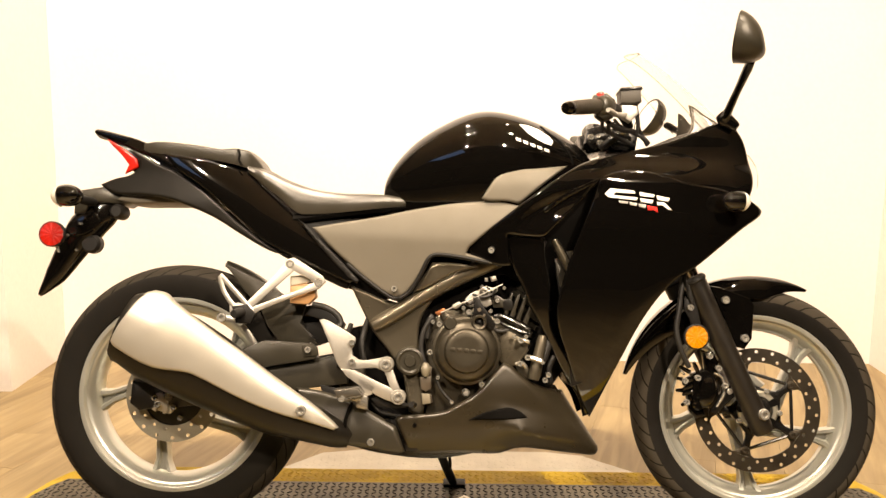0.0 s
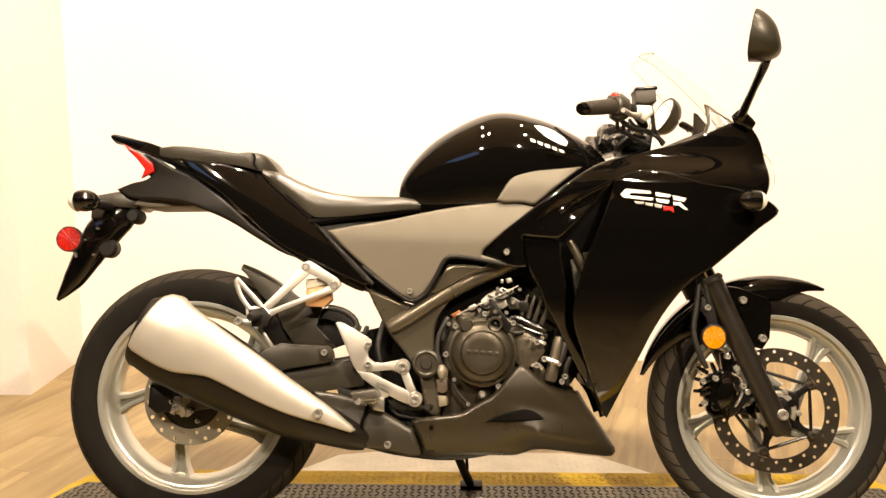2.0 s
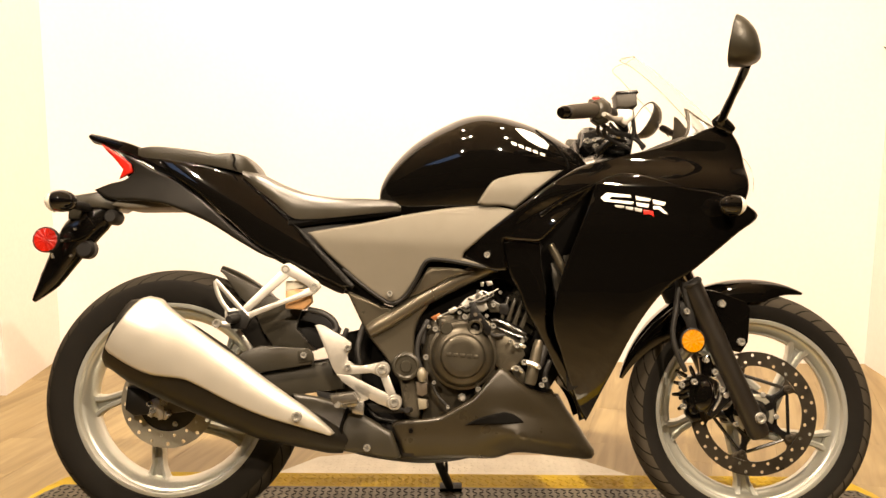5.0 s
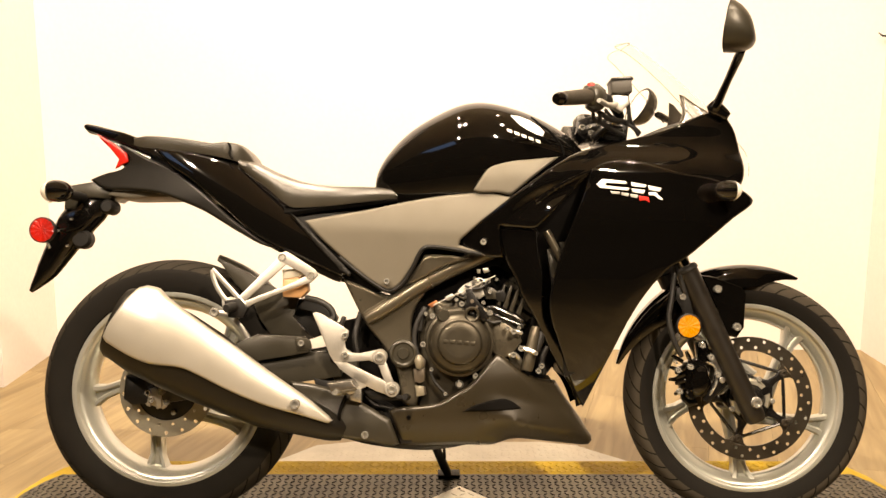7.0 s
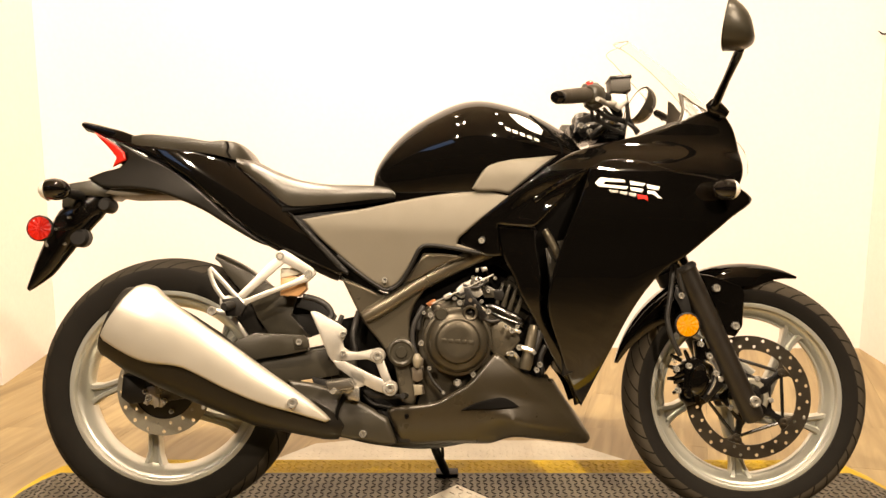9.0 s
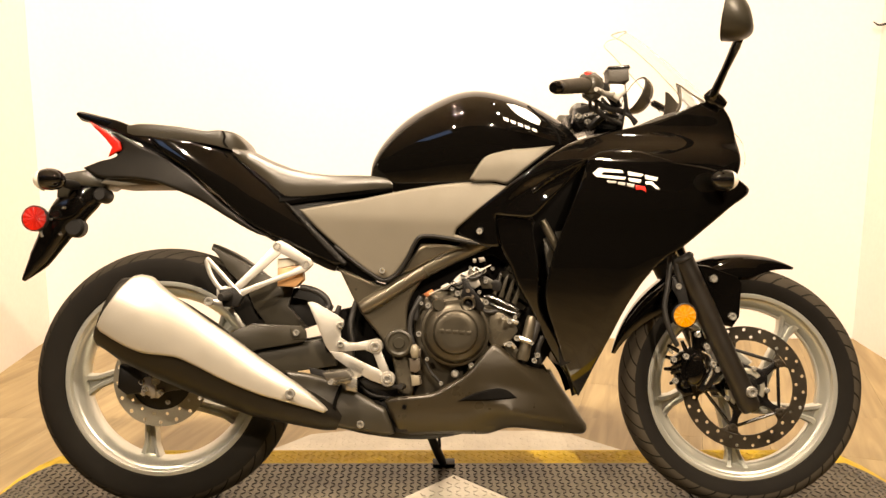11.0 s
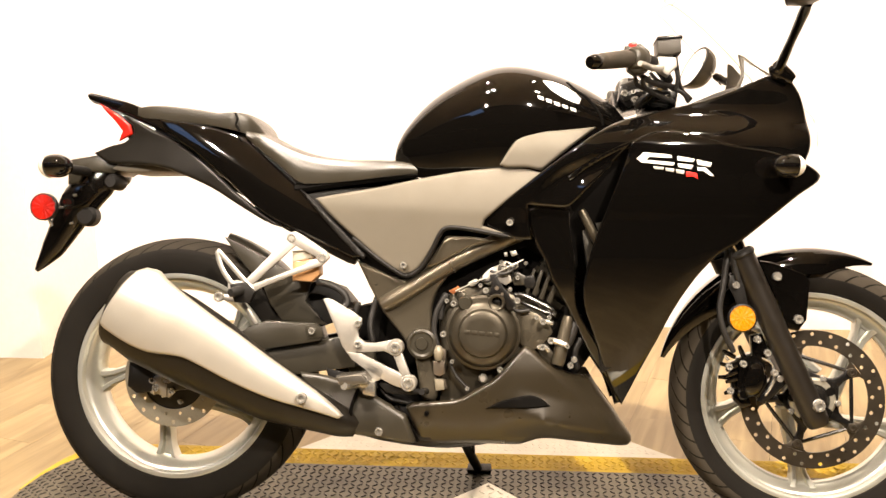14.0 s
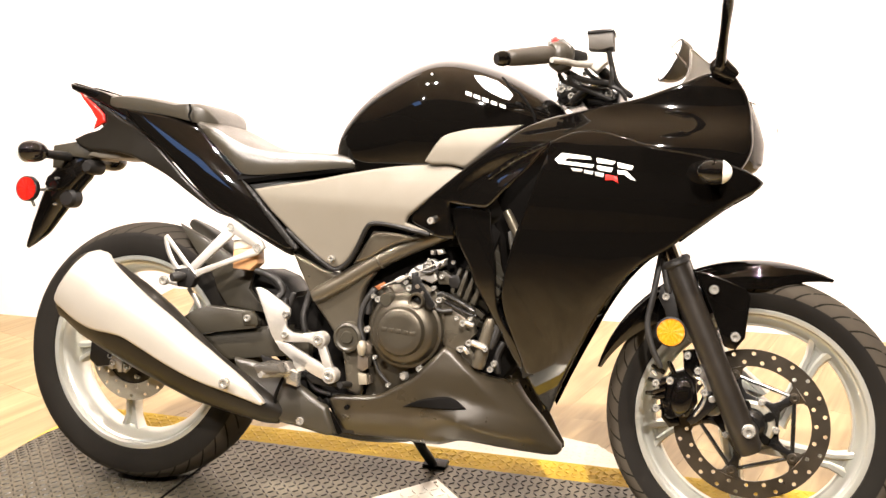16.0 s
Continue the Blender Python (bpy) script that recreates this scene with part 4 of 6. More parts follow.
both("inner_fairing", [(0.078, 0.684), (0.100, 0.688), (0.140, 0.687), (0.168, 0.682), (0.171, 0.634), (0.181, 0.578), (0.184, 0.495), (0.199, 0.457), (0.237, 0.395), (0.274, 0.315), (0.284, 0.277), (0.272, 0.272), (0.257, 0.318), (0.231, 0.357), (0.205, 0.400), (0.182, 0.446), (0.164, 0.484), (0.136, 0.532), (0.122, 0.569), (0.099, 0.614)], w_blade, GLOSS_BLACK, "gloss black inner fairing blade", step=0.010)
# Near-black sheet: the deep shade of the fairing's gap is painted.
both("fairing_recess", [(0.140, 0.727), (0.217, 0.778), (0.297, 0.824), (0.276, 0.746), (0.246, 0.656), (0.222, 0.565), (0.216, 0.485), (0.252, 0.365), (0.224, 0.419), (0.183, 0.512), (0.168, 0.617)], w_recess, SEAM_SHADE, "near-black backing for the shaded gap in the fairing", step=0.02)
both("fairing_trim", [(0.160, 0.748), (0.215, 0.783), (0.286, 0.819), (0.283, 0.807), (0.217, 0.773), (0.166, 0.738)], w_fairing, GLOSS_BLACK, step=0.02, lift=0.004, edge=0.0025)
both("belly_pan", [(-0.166, 0.270), (-0.151, 0.280), (-0.100, 0.283), (-0.055, 0.290), (-0.023, 0.308), (0.015, 0.331), (0.051, 0.371), (0.080, 0.401), (0.101, 0.391), (0.138, 0.360), (0.185, 0.341), (0.220, 0.336), (0.241, 0.302), (0.272, 0.260), (0.298, 0.221), (0.312, 0.201), (0.313, 0.189), (0.304, 0.180), (0.286, 0.181), (0.250, 0.189), (0.146, 0.205), (0.113, 0.205), (0.088, 0.197), (0.066, 0.191), (-0.022, 0.192), (-0.100, 0.189), (-0.136, 0.190), (-0.146, 0.217)], w_belly, BELLY_BROWN, "dull brown belly pan", step=0.008, edge=0.010)
# Raised near-black patch standing for the shade inside the vent.
both("belly_vent", [(0.000, 0.271), (0.034, 0.288), (0.086, 0.301), (0.111, 0.296), (0.134, 0.279), (0.111, 0.277), (0.053, 0.274)], w_belly, SEAM_SHADE, "belly vent, its shade painted near-black", step=0.02, lift=0.0045, edge=0.003)
both("side_cover", [(-0.362, 0.704), (-0.295, 0.716), (-0.217, 0.729), (-0.137, 0.746), (-0.049, 0.761), (0.015, 0.767), (0.067, 0.768), (0.113, 0.757), (0.079, 0.727), (0.034, 0.693), (-0.004, 0.660), (-0.008, 0.648), (0.028, 0.636), (0.051, 0.625), (-0.024, 0.637), (-0.079, 0.643), (-0.094, 0.632), (-0.116, 0.595), (-0.142, 0.559), (-0.156, 0.548), (-0.173, 0.545), (-0.197, 0.558), (-0.236, 0.586), (-0.281, 0.625), (-0.320, 0.660)], w_side, SATIN_BRONZE, "satin bronze side cover", step=0.010)
rim_line = [(x, -(w_side(x, z) - 0.002), z) for x, z in [(-0.281, 0.621), (-0.230, 0.580), (-0.191, 0.553), (-0.170, 0.543), (-0.152, 0.548), (-0.134, 0.563), (-0.113, 0.597), (-0.093, 0.636), (-0.077, 0.644), (-0.024, 0.639), (0.043, 0.626)]]
part("cover_moulding", tube(rim_line, 0.0052, 10, 5), MATTE_BLACK, bike, "black edge moulding")
both("side_cover_inset", [(-0.085, 0.627), (-0.024, 0.625), (0.021, 0.618), (-0.036, 0.602), (-0.100, 0.567), (-0.131, 0.556)], lambda x, z: w_side(x, z) - 0.010, FRAME_BRONZE, step=0.02)
both("tank_side_cover", [(0.025, 0.773), (0.038, 0.794), (0.056, 0.820), (0.074, 0.833), (0.099, 0.840), (0.157, 0.845), (0.222, 0.852), (0.182, 0.820), (0.143, 0.788), (0.110, 0.761), (0.079, 0.767), (0.040, 0.767)], w_tanktrim, SATIN_BRONZE, "satin bronze tank side cover", step=0.010)
both("seat_cowl", [(-0.720, 0.878), (-0.684, 0.873), (-0.617, 0.863), (-0.552, 0.849), (-0.520, 0.837), (-0.488, 0.806), (-0.447, 0.768), (-0.407, 0.732), (-0.374, 0.703), (-0.334, 0.660), (-0.294, 0.621), (-0.260, 0.581), (-0.281, 0.578), (-0.320, 0.596), (-0.385, 0.627), (-0.435, 0.650), (-0.475, 0.672), (-0.509, 0.699), (-0.547, 0.733), (-0.585, 0.765), (-0.634, 0.805), (-0.683, 0.838)], w_cowl, GLOSS_BLACK, "gloss black seat cowl", step=0.010)
both("cowl_trim", [(-0.397, 0.724), (-0.381, 0.713), (-0.334, 0.667), (-0.288, 0.621), (-0.253, 0.584), (-0.258, 0.576), (-0.276, 0.589), (-0.321, 0.635), (-0.367, 0.686)], w_tail, MATTE_BLACK, "black rubber trim", step=0.02, lift=0.004, edge=0.004)
both("tail_top", [(-0.907, 0.936), (-0.905, 0.942), (-0.897, 0.944), (-0.839, 0.930), (-0.792, 0.916), (-0.752, 0.897), (-0.723, 0.880), (-0.690, 0.842), (-0.711, 0.852), (-0.742, 0.868), (-0.778, 0.882), (-0.819, 0.898), (-0.866, 0.914), (-0.882, 0.918), (-0.893, 0.922)], w_tailtop, GLOSS_BLACK, "gloss black tail cowl", step=0.010, edge=0.005)
both("tail_under_cover", [(-0.882, 0.807), (-0.844, 0.822), (-0.807, 0.831), (-0.785, 0.850), (-0.788, 0.867), (-0.818, 0.892), (-0.794, 0.886), (-0.738, 0.855), (-0.684, 0.832), (-0.628, 0.793), (-0.572, 0.746), (-0.542, 0.719), (-0.507, 0.693), (-0.462, 0.661), (-0.412, 0.637), (-0.462, 0.650), (-0.531, 0.688), (-0.598, 0.728), (-0.666, 0.757), (-0.708, 0.771), (-0.771, 0.780), (-0.841, 0.784)], lambda x, z: w_tail(x, z) - 0.004, TAIL_BLACK, "dull black lower tail cover", step=0.010)
both("tail_light", [(-0.868, 0.918), (-0.851, 0.908), (-0.818, 0.888), (-0.791, 0.867), (-0.786, 0.848), (-0.804, 0.838), (-0.819, 0.831), (-0.810, 0.854), (-0.831, 0.879), (-0.854, 0.901)], lambda x, z: w_tail(x, z) + 0.003, RED_LENS, "red tail light lens", step=0.010, edge=0.004)
part("tail_core", plate([(-0.859, 0.910), (-0.823, 0.900), (-0.746, 0.870), (-0.698, 0.846), (-0.633, 0.799), (-0.680, 0.784), (-0.790, 0.829), (-0.810, 0.845), (-0.799, 0.864)], -0.060, 0.060, 0.004), SEMI_BLACK, bike)
part("tail_plate", plate([(-0.826, 0.782), (-0.706, 0.781), (-0.684, 0.766), (-0.799, 0.764), (-0.839, 0.770)], -0.062, 0.062, 0.003), SATIN_BRONZE, bike, "tan under-tail plate")
both("side_fairing_panel", [(0.286, 0.815), (0.324, 0.833), (0.369, 0.839), (0.420, 0.828), (0.483, 0.810), (0.563, 0.798), (0.639, 0.776), (0.662, 0.765), (0.676, 0.755), (0.667, 0.742), (0.619, 0.711), (0.563, 0.666), (0.504, 0.618), (0.465, 0.594), (0.422, 0.547), (0.383, 0.485), (0.352, 0.420), (0.318, 0.345), (0.288, 0.270), (0.261, 0.314), (0.219, 0.429), (0.197, 0.505), (0.209, 0.588), (0.233, 0.664), (0.265, 0.751)], w_fairing, GLOSS_BLACK, "gloss black fairing side panel", step=0.010, lift=0.006, edge=0.005)
# closing surfaces between the two sides
for name, mat, outline, inset in (("tail_deck", GLOSS_BLACK, [(-0.897, 0.940), (-0.822, 0.924), (-0.775, 0.910), (-0.745, 0.889), (-0.775, 0.883), (-0.842, 0.905), (-0.894, 0.926)], 0.014),):
    part(name, plate(outline, -0.060, 0.060, 0.004), mat, bike)


def cross_loft(stations, n=18, power=2.6):
    """A body along x: rows of x, half-width, bottom z, top z, crown power."""
    rings = []
    rows = list(stations)
    dense = spline([Vector((x, w, b)) for x, w, b, t in rows], 5)
    tops = spline([Vector((x, t, 0)) for x, w, b, t in rows], 5)
    for p, t in zip(dense, tops):
        x, w, b, top = p.x, max(p.y, 0.002), p.z, t.y
        mid, half = (b + top) / 2, max((top - b) / 2, 0.002)
        ring = []
        for k in range(n * 2):
            a = 2 * math.pi * k / (n * 2)
            c, s = math.cos(a), math.sin(a)
            ring.append(Vector((x, w * math.copysign(abs(c) ** (2 / power), c), mid + half * math.copysign(abs(s) ** (2 / power), s))))
        rings.append(ring)
    return skin(rings)


def tank_body():
    """The fuel tank: broad at the knees' front, waisted at the back, domed on top."""
    rings = []
    rows = spline([Vector(v) for v in ((-0.206, 0.042, 0.800), (-0.200, 0.068, 0.842), (-0.175, 0.092, 0.886), (-0.125, 0.118, 0.938), (-0.06, 0.142, 0.979), (0.0, 0.160, 1.004), (0.05, 0.162, 1.010), (0.11, 0.154, 1.000), (0.17, 0.137, 0.980), (0.225, 0.116, 0.952), (0.265, 0.096, 0.925), (0.295, 0.07, 0.893))], 5)
    for p in rows:
        x, w, top = p.x, p.y, p.z
        low = table(x, (-0.2, 0.765), (-0.1, 0.745), (0.1, 0.75), (0.3, 0.80))
        shoulder = low + (top - low) * 0.45
        ring = []
        for k in range(15):
            u = k / 14
            a = u * math.pi / 2
            y, z = w * math.cos(a) ** 0.74, shoulder + (top - 0.012 - shoulder) * math.sin(a) ** 0.80
            ring.append((y, z))
        side = [(w * (0.80 + 0.20 * math.sin(q * math.pi / 2)), low + (shoulder - low) * q) for q in (0.0, 0.25, 0.5, 0.75)]
        half = side + ring
        rings.append([Vector((x, -y, z)) for y, z in half] + [Vector((x, y, z)) for y, z in half[-2::-1]])
    return skin(rings)


tank = part("fuel_tank", tank_body(), GLOSS_BLACK, bike, "gloss black fuel tank")


def seat_body(rows, lean, crown=0.004, square=False):
    rings = []
    for p in spline([Vector(r[:3]) for r in rows], 6):
        x, w, top = p
        low = table(x, *lean)
        if square:
            ring = [(w * 0.97, low), (w * 1.0, low + (top - low) * 0.35), (w * 1.0, low + (top - low) * 0.75), (w * 0.995, low + (top - low) * 0.90), (w * 0.955, top - 0.0005), (w * 0.6, top + crown * 0.4), (w * 0.2, top + crown * 0.5)]
        else:
            ring = [(w * 0.96, low), (w * 1.0, low + (top - low) * 0.35), (w * 0.985, low + (top - low) * 0.7), (w * 0.93, low + (top - low) * 0.90), (w * 0.80, top - 0.001), (w * 0.5, top + crown * table(x, (-0.75, 0.2), (-0.56, 1.0))), (w * 0.2, top + 1.2 * crown * table(x, (-0.75, 0.2), (-0.56, 1.0)))]
        rings.append([Vector((x, -y, z)) for y, z in ring] + [Vector((x, y, z)) for y, z in ring[::-1]])
    return skin(rings)


part("rider_seat", seat_body(((-0.520, 0.108, 0.852), (-0.480, 0.117, 0.842), (-0.43, 0.126, 0.818), (-0.37, 0.130, 0.797), (-0.30, 0.128, 0.788), (-0.23, 0.115, 0.788), (-0.17, 0.097, 0.785), (-0.145, 0.090, 0.776)), ((-0.52, 0.835), (-0.45, 0.78), (-0.385, 0.735), (-0.14, 0.762))), VINYL, bike, "black vinyl rider seat")
part("seat_base", seat_body(((-0.41, 0.122, 0.738), (-0.3, 0.120, 0.752), (-0.15, 0.088, 0.767)), ((-0.41, 0.715), (-0.14, 0.755))), SEAM_SHADE, bike)
part("passenger_seat", seat_body(((-0.775, 0.072, 0.906), (-0.74, 0.082, 0.909), (-0.66, 0.094, 0.901), (-0.585, 0.104, 0.889), (-0.570, 0.106, 0.890), (-0.545, 0.108, 0.890), (-0.520, 0.098, 0.884), (-0.502, 0.080, 0.868), (-0.490, 0.060, 0.848)), ((-0.78, 0.885), (-0.6, 0.862), (-0.48, 0.835)), 0.012, True), VINYL, bike, "black vinyl passenger seat")
part("seat_seam", tube([(-0.544, -0.108, 0.888), (-0.537, -0.114, 0.875), (-0.539, -0.116, 0.861), (-0.531, -0.118, 0.848)], 0.0025, 8, 4), SEAM_SHADE, bike)

# Added black core that closes see-through slits under seat and tank.
part("underseat_filler", cross_loft(((-0.80, 0.045, 0.84, 0.88), (-0.70, 0.070, 0.80, 0.885), (-0.58, 0.092, 0.75, 0.875), (-0.48, 0.104, 0.70, 0.83), (-0.40, 0.108, 0.66, 0.765), (-0.30, 0.108, 0.61, 0.745), (-0.18, 0.09, 0.60, 0.745), (0.0, 0.100, 0.62, 0.77), (0.15, 0.105, 0.64, 0.79), (0.26, 0.10, 0.70, 0.80)), 10, 5.0), MATTE_BLACK, bike, "black filler closing the see-through gaps under seat and tank")

# Near-black sheets: the shade in gaps round the side cover is painted.
part("frame_infill", plate([(-0.338, 0.688), (-0.233, 0.603), (-0.167, 0.548), (-0.201, 0.538), (-0.265, 0.568), (-0.301, 0.603)], -0.112, -0.085, 0.003), SEAM_SHADE, bike)
part("frame_backing", plate([(-0.205, 0.560), (-0.160, 0.532), (-0.090, 0.562), (-0.030, 0.598), (0.085, 0.650), (0.050, 0.672), (-0.090, 0.660), (-0.150, 0.600)], -0.094, -0.084, 0.002), SEAM_SHADE, bike)
part("down_tube", tube([(0.193, -0.130, 0.682), (0.216, -0.130, 0.638), (0.243, -0.130, 0.587)], 0.0095, 12, 4), FRAME_BRONZE, bike, "bronze frame down tube")
part("radiator_guard", plate([(0.196, 0.639), (0.205, 0.643), (0.230, 0.581), (0.225, 0.568), (0.207, 0.577)], -0.122, -0.116, 0.001), GUARD_BROWN, bike)
part("radiator_edge", plate([(0.223, 0.656), (0.241, 0.659), (0.246, 0.641), (0.237, 0.620)], -0.122, -0.116, 0.001), GUARD_BROWN, bike)

# decals: plain shapes where the maker's marks are
def decal(outline, width, mat, lift, parent, smooth=0):
    part("decal", shell(outline, width, thick=0.0004, edge=0.0006, step=0.01, smooth=max(1, smooth), corner=20, lift=lift), mat, parent)


for o, m in (([(0.296, 0.781), (0.309, 0.793), (0.362, 0.788), (0.365, 0.782), (0.320, 0.784), (0.315, 0.778), (0.370, 0.773), (0.367, 0.767), (0.304, 0.773)], WHITE_DECAL), ([(0.374, 0.786), (0.409, 0.780), (0.405, 0.774), (0.375, 0.777)], WHITE_DECAL), ([(0.375, 0.772), (0.405, 0.768), (0.402, 0.760), (0.377, 0.764)], WHITE_DECAL), ([(0.412, 0.779), (0.442, 0.773), (0.439, 0.765), (0.414, 0.769)], WHITE_DECAL), ([(0.414, 0.764), (0.429, 0.764), (0.448, 0.746), (0.438, 0.748), (0.425, 0.757), (0.414, 0.757)], WHITE_DECAL),
             ([(0.327, 0.766), (0.349, 0.764), (0.348, 0.759), (0.331, 0.760)], GREY_DECAL), ([(0.352, 0.763), (0.369, 0.761), (0.368, 0.754), (0.352, 0.757)], GREY_DECAL), ([(0.372, 0.760), (0.389, 0.758), (0.388, 0.750), (0.373, 0.753)], GREY_DECAL), ([(0.392, 0.756), (0.413, 0.753), (0.416, 0.740), (0.406, 0.746), (0.392, 0.745)], RED_DECAL)):
    decal(o, w_fairing, m, 0.0072, fairing)


def lay_on(ob, outline, mat, parent, way, plane=-0.12, lift=0.0012):
    """A thin film laid on a curved part: its outline (x, z) in a plane, carried along a direction on to the surface."""
    from mathutils.bvhtree import BVHTree
    from mathutils.geometry import delaunay_2d_cdt
    tree = BVHTree.FromPolygons([v.co for v in ob.data.vertices], [tuple(p.vertices) for p in ob.data.polygons])
    n = len(outline)
    edge = []
    for p, q in zip(outline, outline[1:] + outline[:1]):
        edge += [Vector(p).lerp(Vector(q), k / 4) for k in range(4)]
    xs, zs = [p.x for p in edge], [p.y for p in edge]
    inner = [Vector((x, z)) for x in np.arange(min(xs), max(xs), 0.006) for z in np.arange(min(zs), max(zs), 0.006)]
    verts, _, faces, *_ = delaunay_2d_cdt(edge + inner, [], [list(range(len(edge)))], 1, 1e-6)
    way = Vector(way).normalized()
    bm, made = bmesh.new(), []
    for v in verts:
        at, normal, *_ = tree.ray_cast(Vector((v.x, plane, v.y)) - way * 0.4, way)
        if at is None:
            made.append(None)
            continue
        normal = normal if normal.dot(way) < 0 else -normal
        made.append(bm.verts.new(at + normal * lift))
    for f in faces:
        if all(made[i] is not None for i in f):
            bm.faces.new([made[i] for i in f])
    part("decal", bm, mat, parent)


# From the camera to the tank: marks and seam are fitted to its view.
CAMERA_WAY = (0.21, 2.109, 0.40)
lay_on(tank, [(0.112, 0.951), (0.130, 0.949), (0.157, 0.939), (0.180, 0.924), (0.191, 0.912), (0.187, 0.902), (0.172, 0.907), (0.152, 0.917), (0.135, 0.928), (0.122, 0.940)], WHITE_DECAL, tank, CAMERA_WAY)
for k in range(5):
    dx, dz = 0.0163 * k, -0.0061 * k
    lay_on(tank, [(0.104 + dx, 0.921 + dz), (0.116 + dx, 0.917 + dz), (0.117 + dx, 0.910 + dz), (0.106 + dx, 0.914 + dz)], WHITE_DECAL, tank, CAMERA_WAY)
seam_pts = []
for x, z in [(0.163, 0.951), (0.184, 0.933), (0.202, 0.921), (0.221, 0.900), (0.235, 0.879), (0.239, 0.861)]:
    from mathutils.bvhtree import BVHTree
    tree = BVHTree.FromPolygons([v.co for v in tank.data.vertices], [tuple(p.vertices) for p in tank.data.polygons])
    way = Vector(CAMERA_WAY).normalized()
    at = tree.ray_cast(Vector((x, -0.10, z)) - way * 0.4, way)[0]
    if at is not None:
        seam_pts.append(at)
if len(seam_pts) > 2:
    part("tank_seam", tube(seam_pts, 0.0030, 8, 4), SEAM_SHADE, tank)

# ---- frame, engine and drive ----
for s in (-1, 1):
    frame_side = part("main_frame", shell([(-0.275, 0.574), (-0.231, 0.556), (-0.184, 0.537), (-0.153, 0.536), (-0.094, 0.560), (-0.085, 0.538), (-0.107, 0.505), (-0.116, 0.460), (-0.103, 0.382), (-0.098, 0.305), (-0.107, 0.277), (-0.136, 0.285), (-0.152, 0.369), (-0.184, 0.421), (-0.215, 0.459), (-0.231, 0.485)], w_pivot, side=s, thick=0.012, edge=0.008, step=0.016), FRAME_BRONZE, bike, "bronze frame plate")
    part("frame_spar", tube([(x, s * 0.112, z) for x, _, z in [(-0.220, -0.112, 0.479), (-0.166, -0.112, 0.511), (-0.075, -0.112, 0.568), (0.016, -0.112, 0.613), (0.082, -0.112, 0.642)]], 0.0185, 16, 4), FRAME_BRONZE, frame_side, "bronze frame tube")
    part("frame_collar", tube([(x, s * 0.112, z) for x, _, z in [(-0.080, -0.112, 0.565), (-0.070, -0.112, 0.570)]], 0.0205, 16, 2), FRAME_BRONZE, frame_side)
    part("seat_rail", tube([(x, s * 0.095, z) for x, _, z in [(-0.278, -0.095, 0.574), (-0.338, -0.095, 0.603), (-0.417, -0.095, 0.645), (-0.497, -0.095, 0.690)]], 0.014, 12, 4), MATTE_BLACK, frame_side)
part("pivot_cap", lathe([(0.0, -0.014), (0.012, -0.014), (0.014, -0.010), (0.022, -0.010), (0.026, -0.013), (0.031, -0.011), (0.033, 0.0), (0.033, 0.02), (0.0, 0.02)], 32, (-0.134, -0.120, 0.401)), MATTE_BROWN, bike, "dark swingarm pivot cap")
engine = part("crankcase", plate([(-0.098, 0.485), (-0.062, 0.518), (0.017, 0.531), (0.082, 0.486), (0.108, 0.433), (0.141, 0.381), (0.108, 0.316), (0.056, 0.277), (-0.100, 0.275), (-0.103, 0.381)], -0.105, 0.115, 0.012, 3), ENGINE_BRONZE, bike, "bronze engine crankcase")
cover = part("clutch_cover", lathe([(0.0, -0.056), (0.030, -0.0562), (0.042, -0.0560), (0.0465, -0.0535), (0.0490, -0.0475), (0.0510, -0.0425), (0.0560, -0.0400), (0.0625, -0.0370), (0.0665, -0.0310), (0.0690, -0.0230), (0.0720, -0.0170), (0.0775, -0.0150), (0.0785, -0.008), (0.0785, 0.03), (0.0, 0.03)], 64, (-0.006, -0.118, 0.427)), ENGINE_BRONZE, engine, "round bronze clutch cover")
x0, y0, z0 = -0.043, -0.174, 0.431
for k in range(5):
    part("raised_mark", block(x0 + 0.0152 * k, x0 + 0.0152 * k + 0.0112, y0 - 0.0015, y0 + 0.003, z0 - 0.0042 - 0.0012 * k, z0 + 0.0042 - 0.0012 * k, 0.001), ENGINE_BRONZE, engine)
filler = part("oil_filler", lathe([(0.0, -0.004), (0.0115, -0.004), (0.0115, -0.022), (0.0150, -0.0235), (0.0175, -0.020), (0.0185, 0.012), (0.0, 0.012)], 24, (0.022, -0.138, 0.491)), ENGINE_BRONZE, engine, "bronze boss with a dark opening")
part("filler_plug", lathe([(0.0, -0.013), (0.006, -0.013), (0.0105, -0.010), (0.0105, -0.005), (0.0, -0.005)], 18, (0.022, -0.138, 0.491)), SEMI_BLACK, filler)
part("cover_lug", lathe([(0.0, -0.020), (0.012, -0.020), (0.015, -0.014), (0.0155, 0.01), (0.0, 0.01)], 20, (-0.043, -0.138, 0.488)), MATTE_BROWN, engine)
cylinder = bmesh.new()
a, b = Vector((0.073, 0.000, 0.429)), Vector((0.193, 0.000, 0.607))
axis = (b - a).normalized()
cross = Vector((axis.z, 0, -axis.x))
for k in range(11):
    c = a.lerp(b, (k + 0.5) / 11)
    big = 1.0 if k < 8 else 0.9
    h = 0.0055 if k < 8 else 0.008
    ring = [c + axis * sgn * h for sgn in (-1, 1)]
    part("fin" if k < 8 else "head_cover", skin([[p + cross * u * 0.052 * big + Vector((0, v * 0.085 * big, 0)) for u, v in ((-1, -0.8), (-0.8, -1), (0.8, -1), (1, -0.8), (1, 0.8), (0.8, 1), (-0.8, 1), (-1, 0.8))] for p in ring]), MATTE_BROWN, engine)
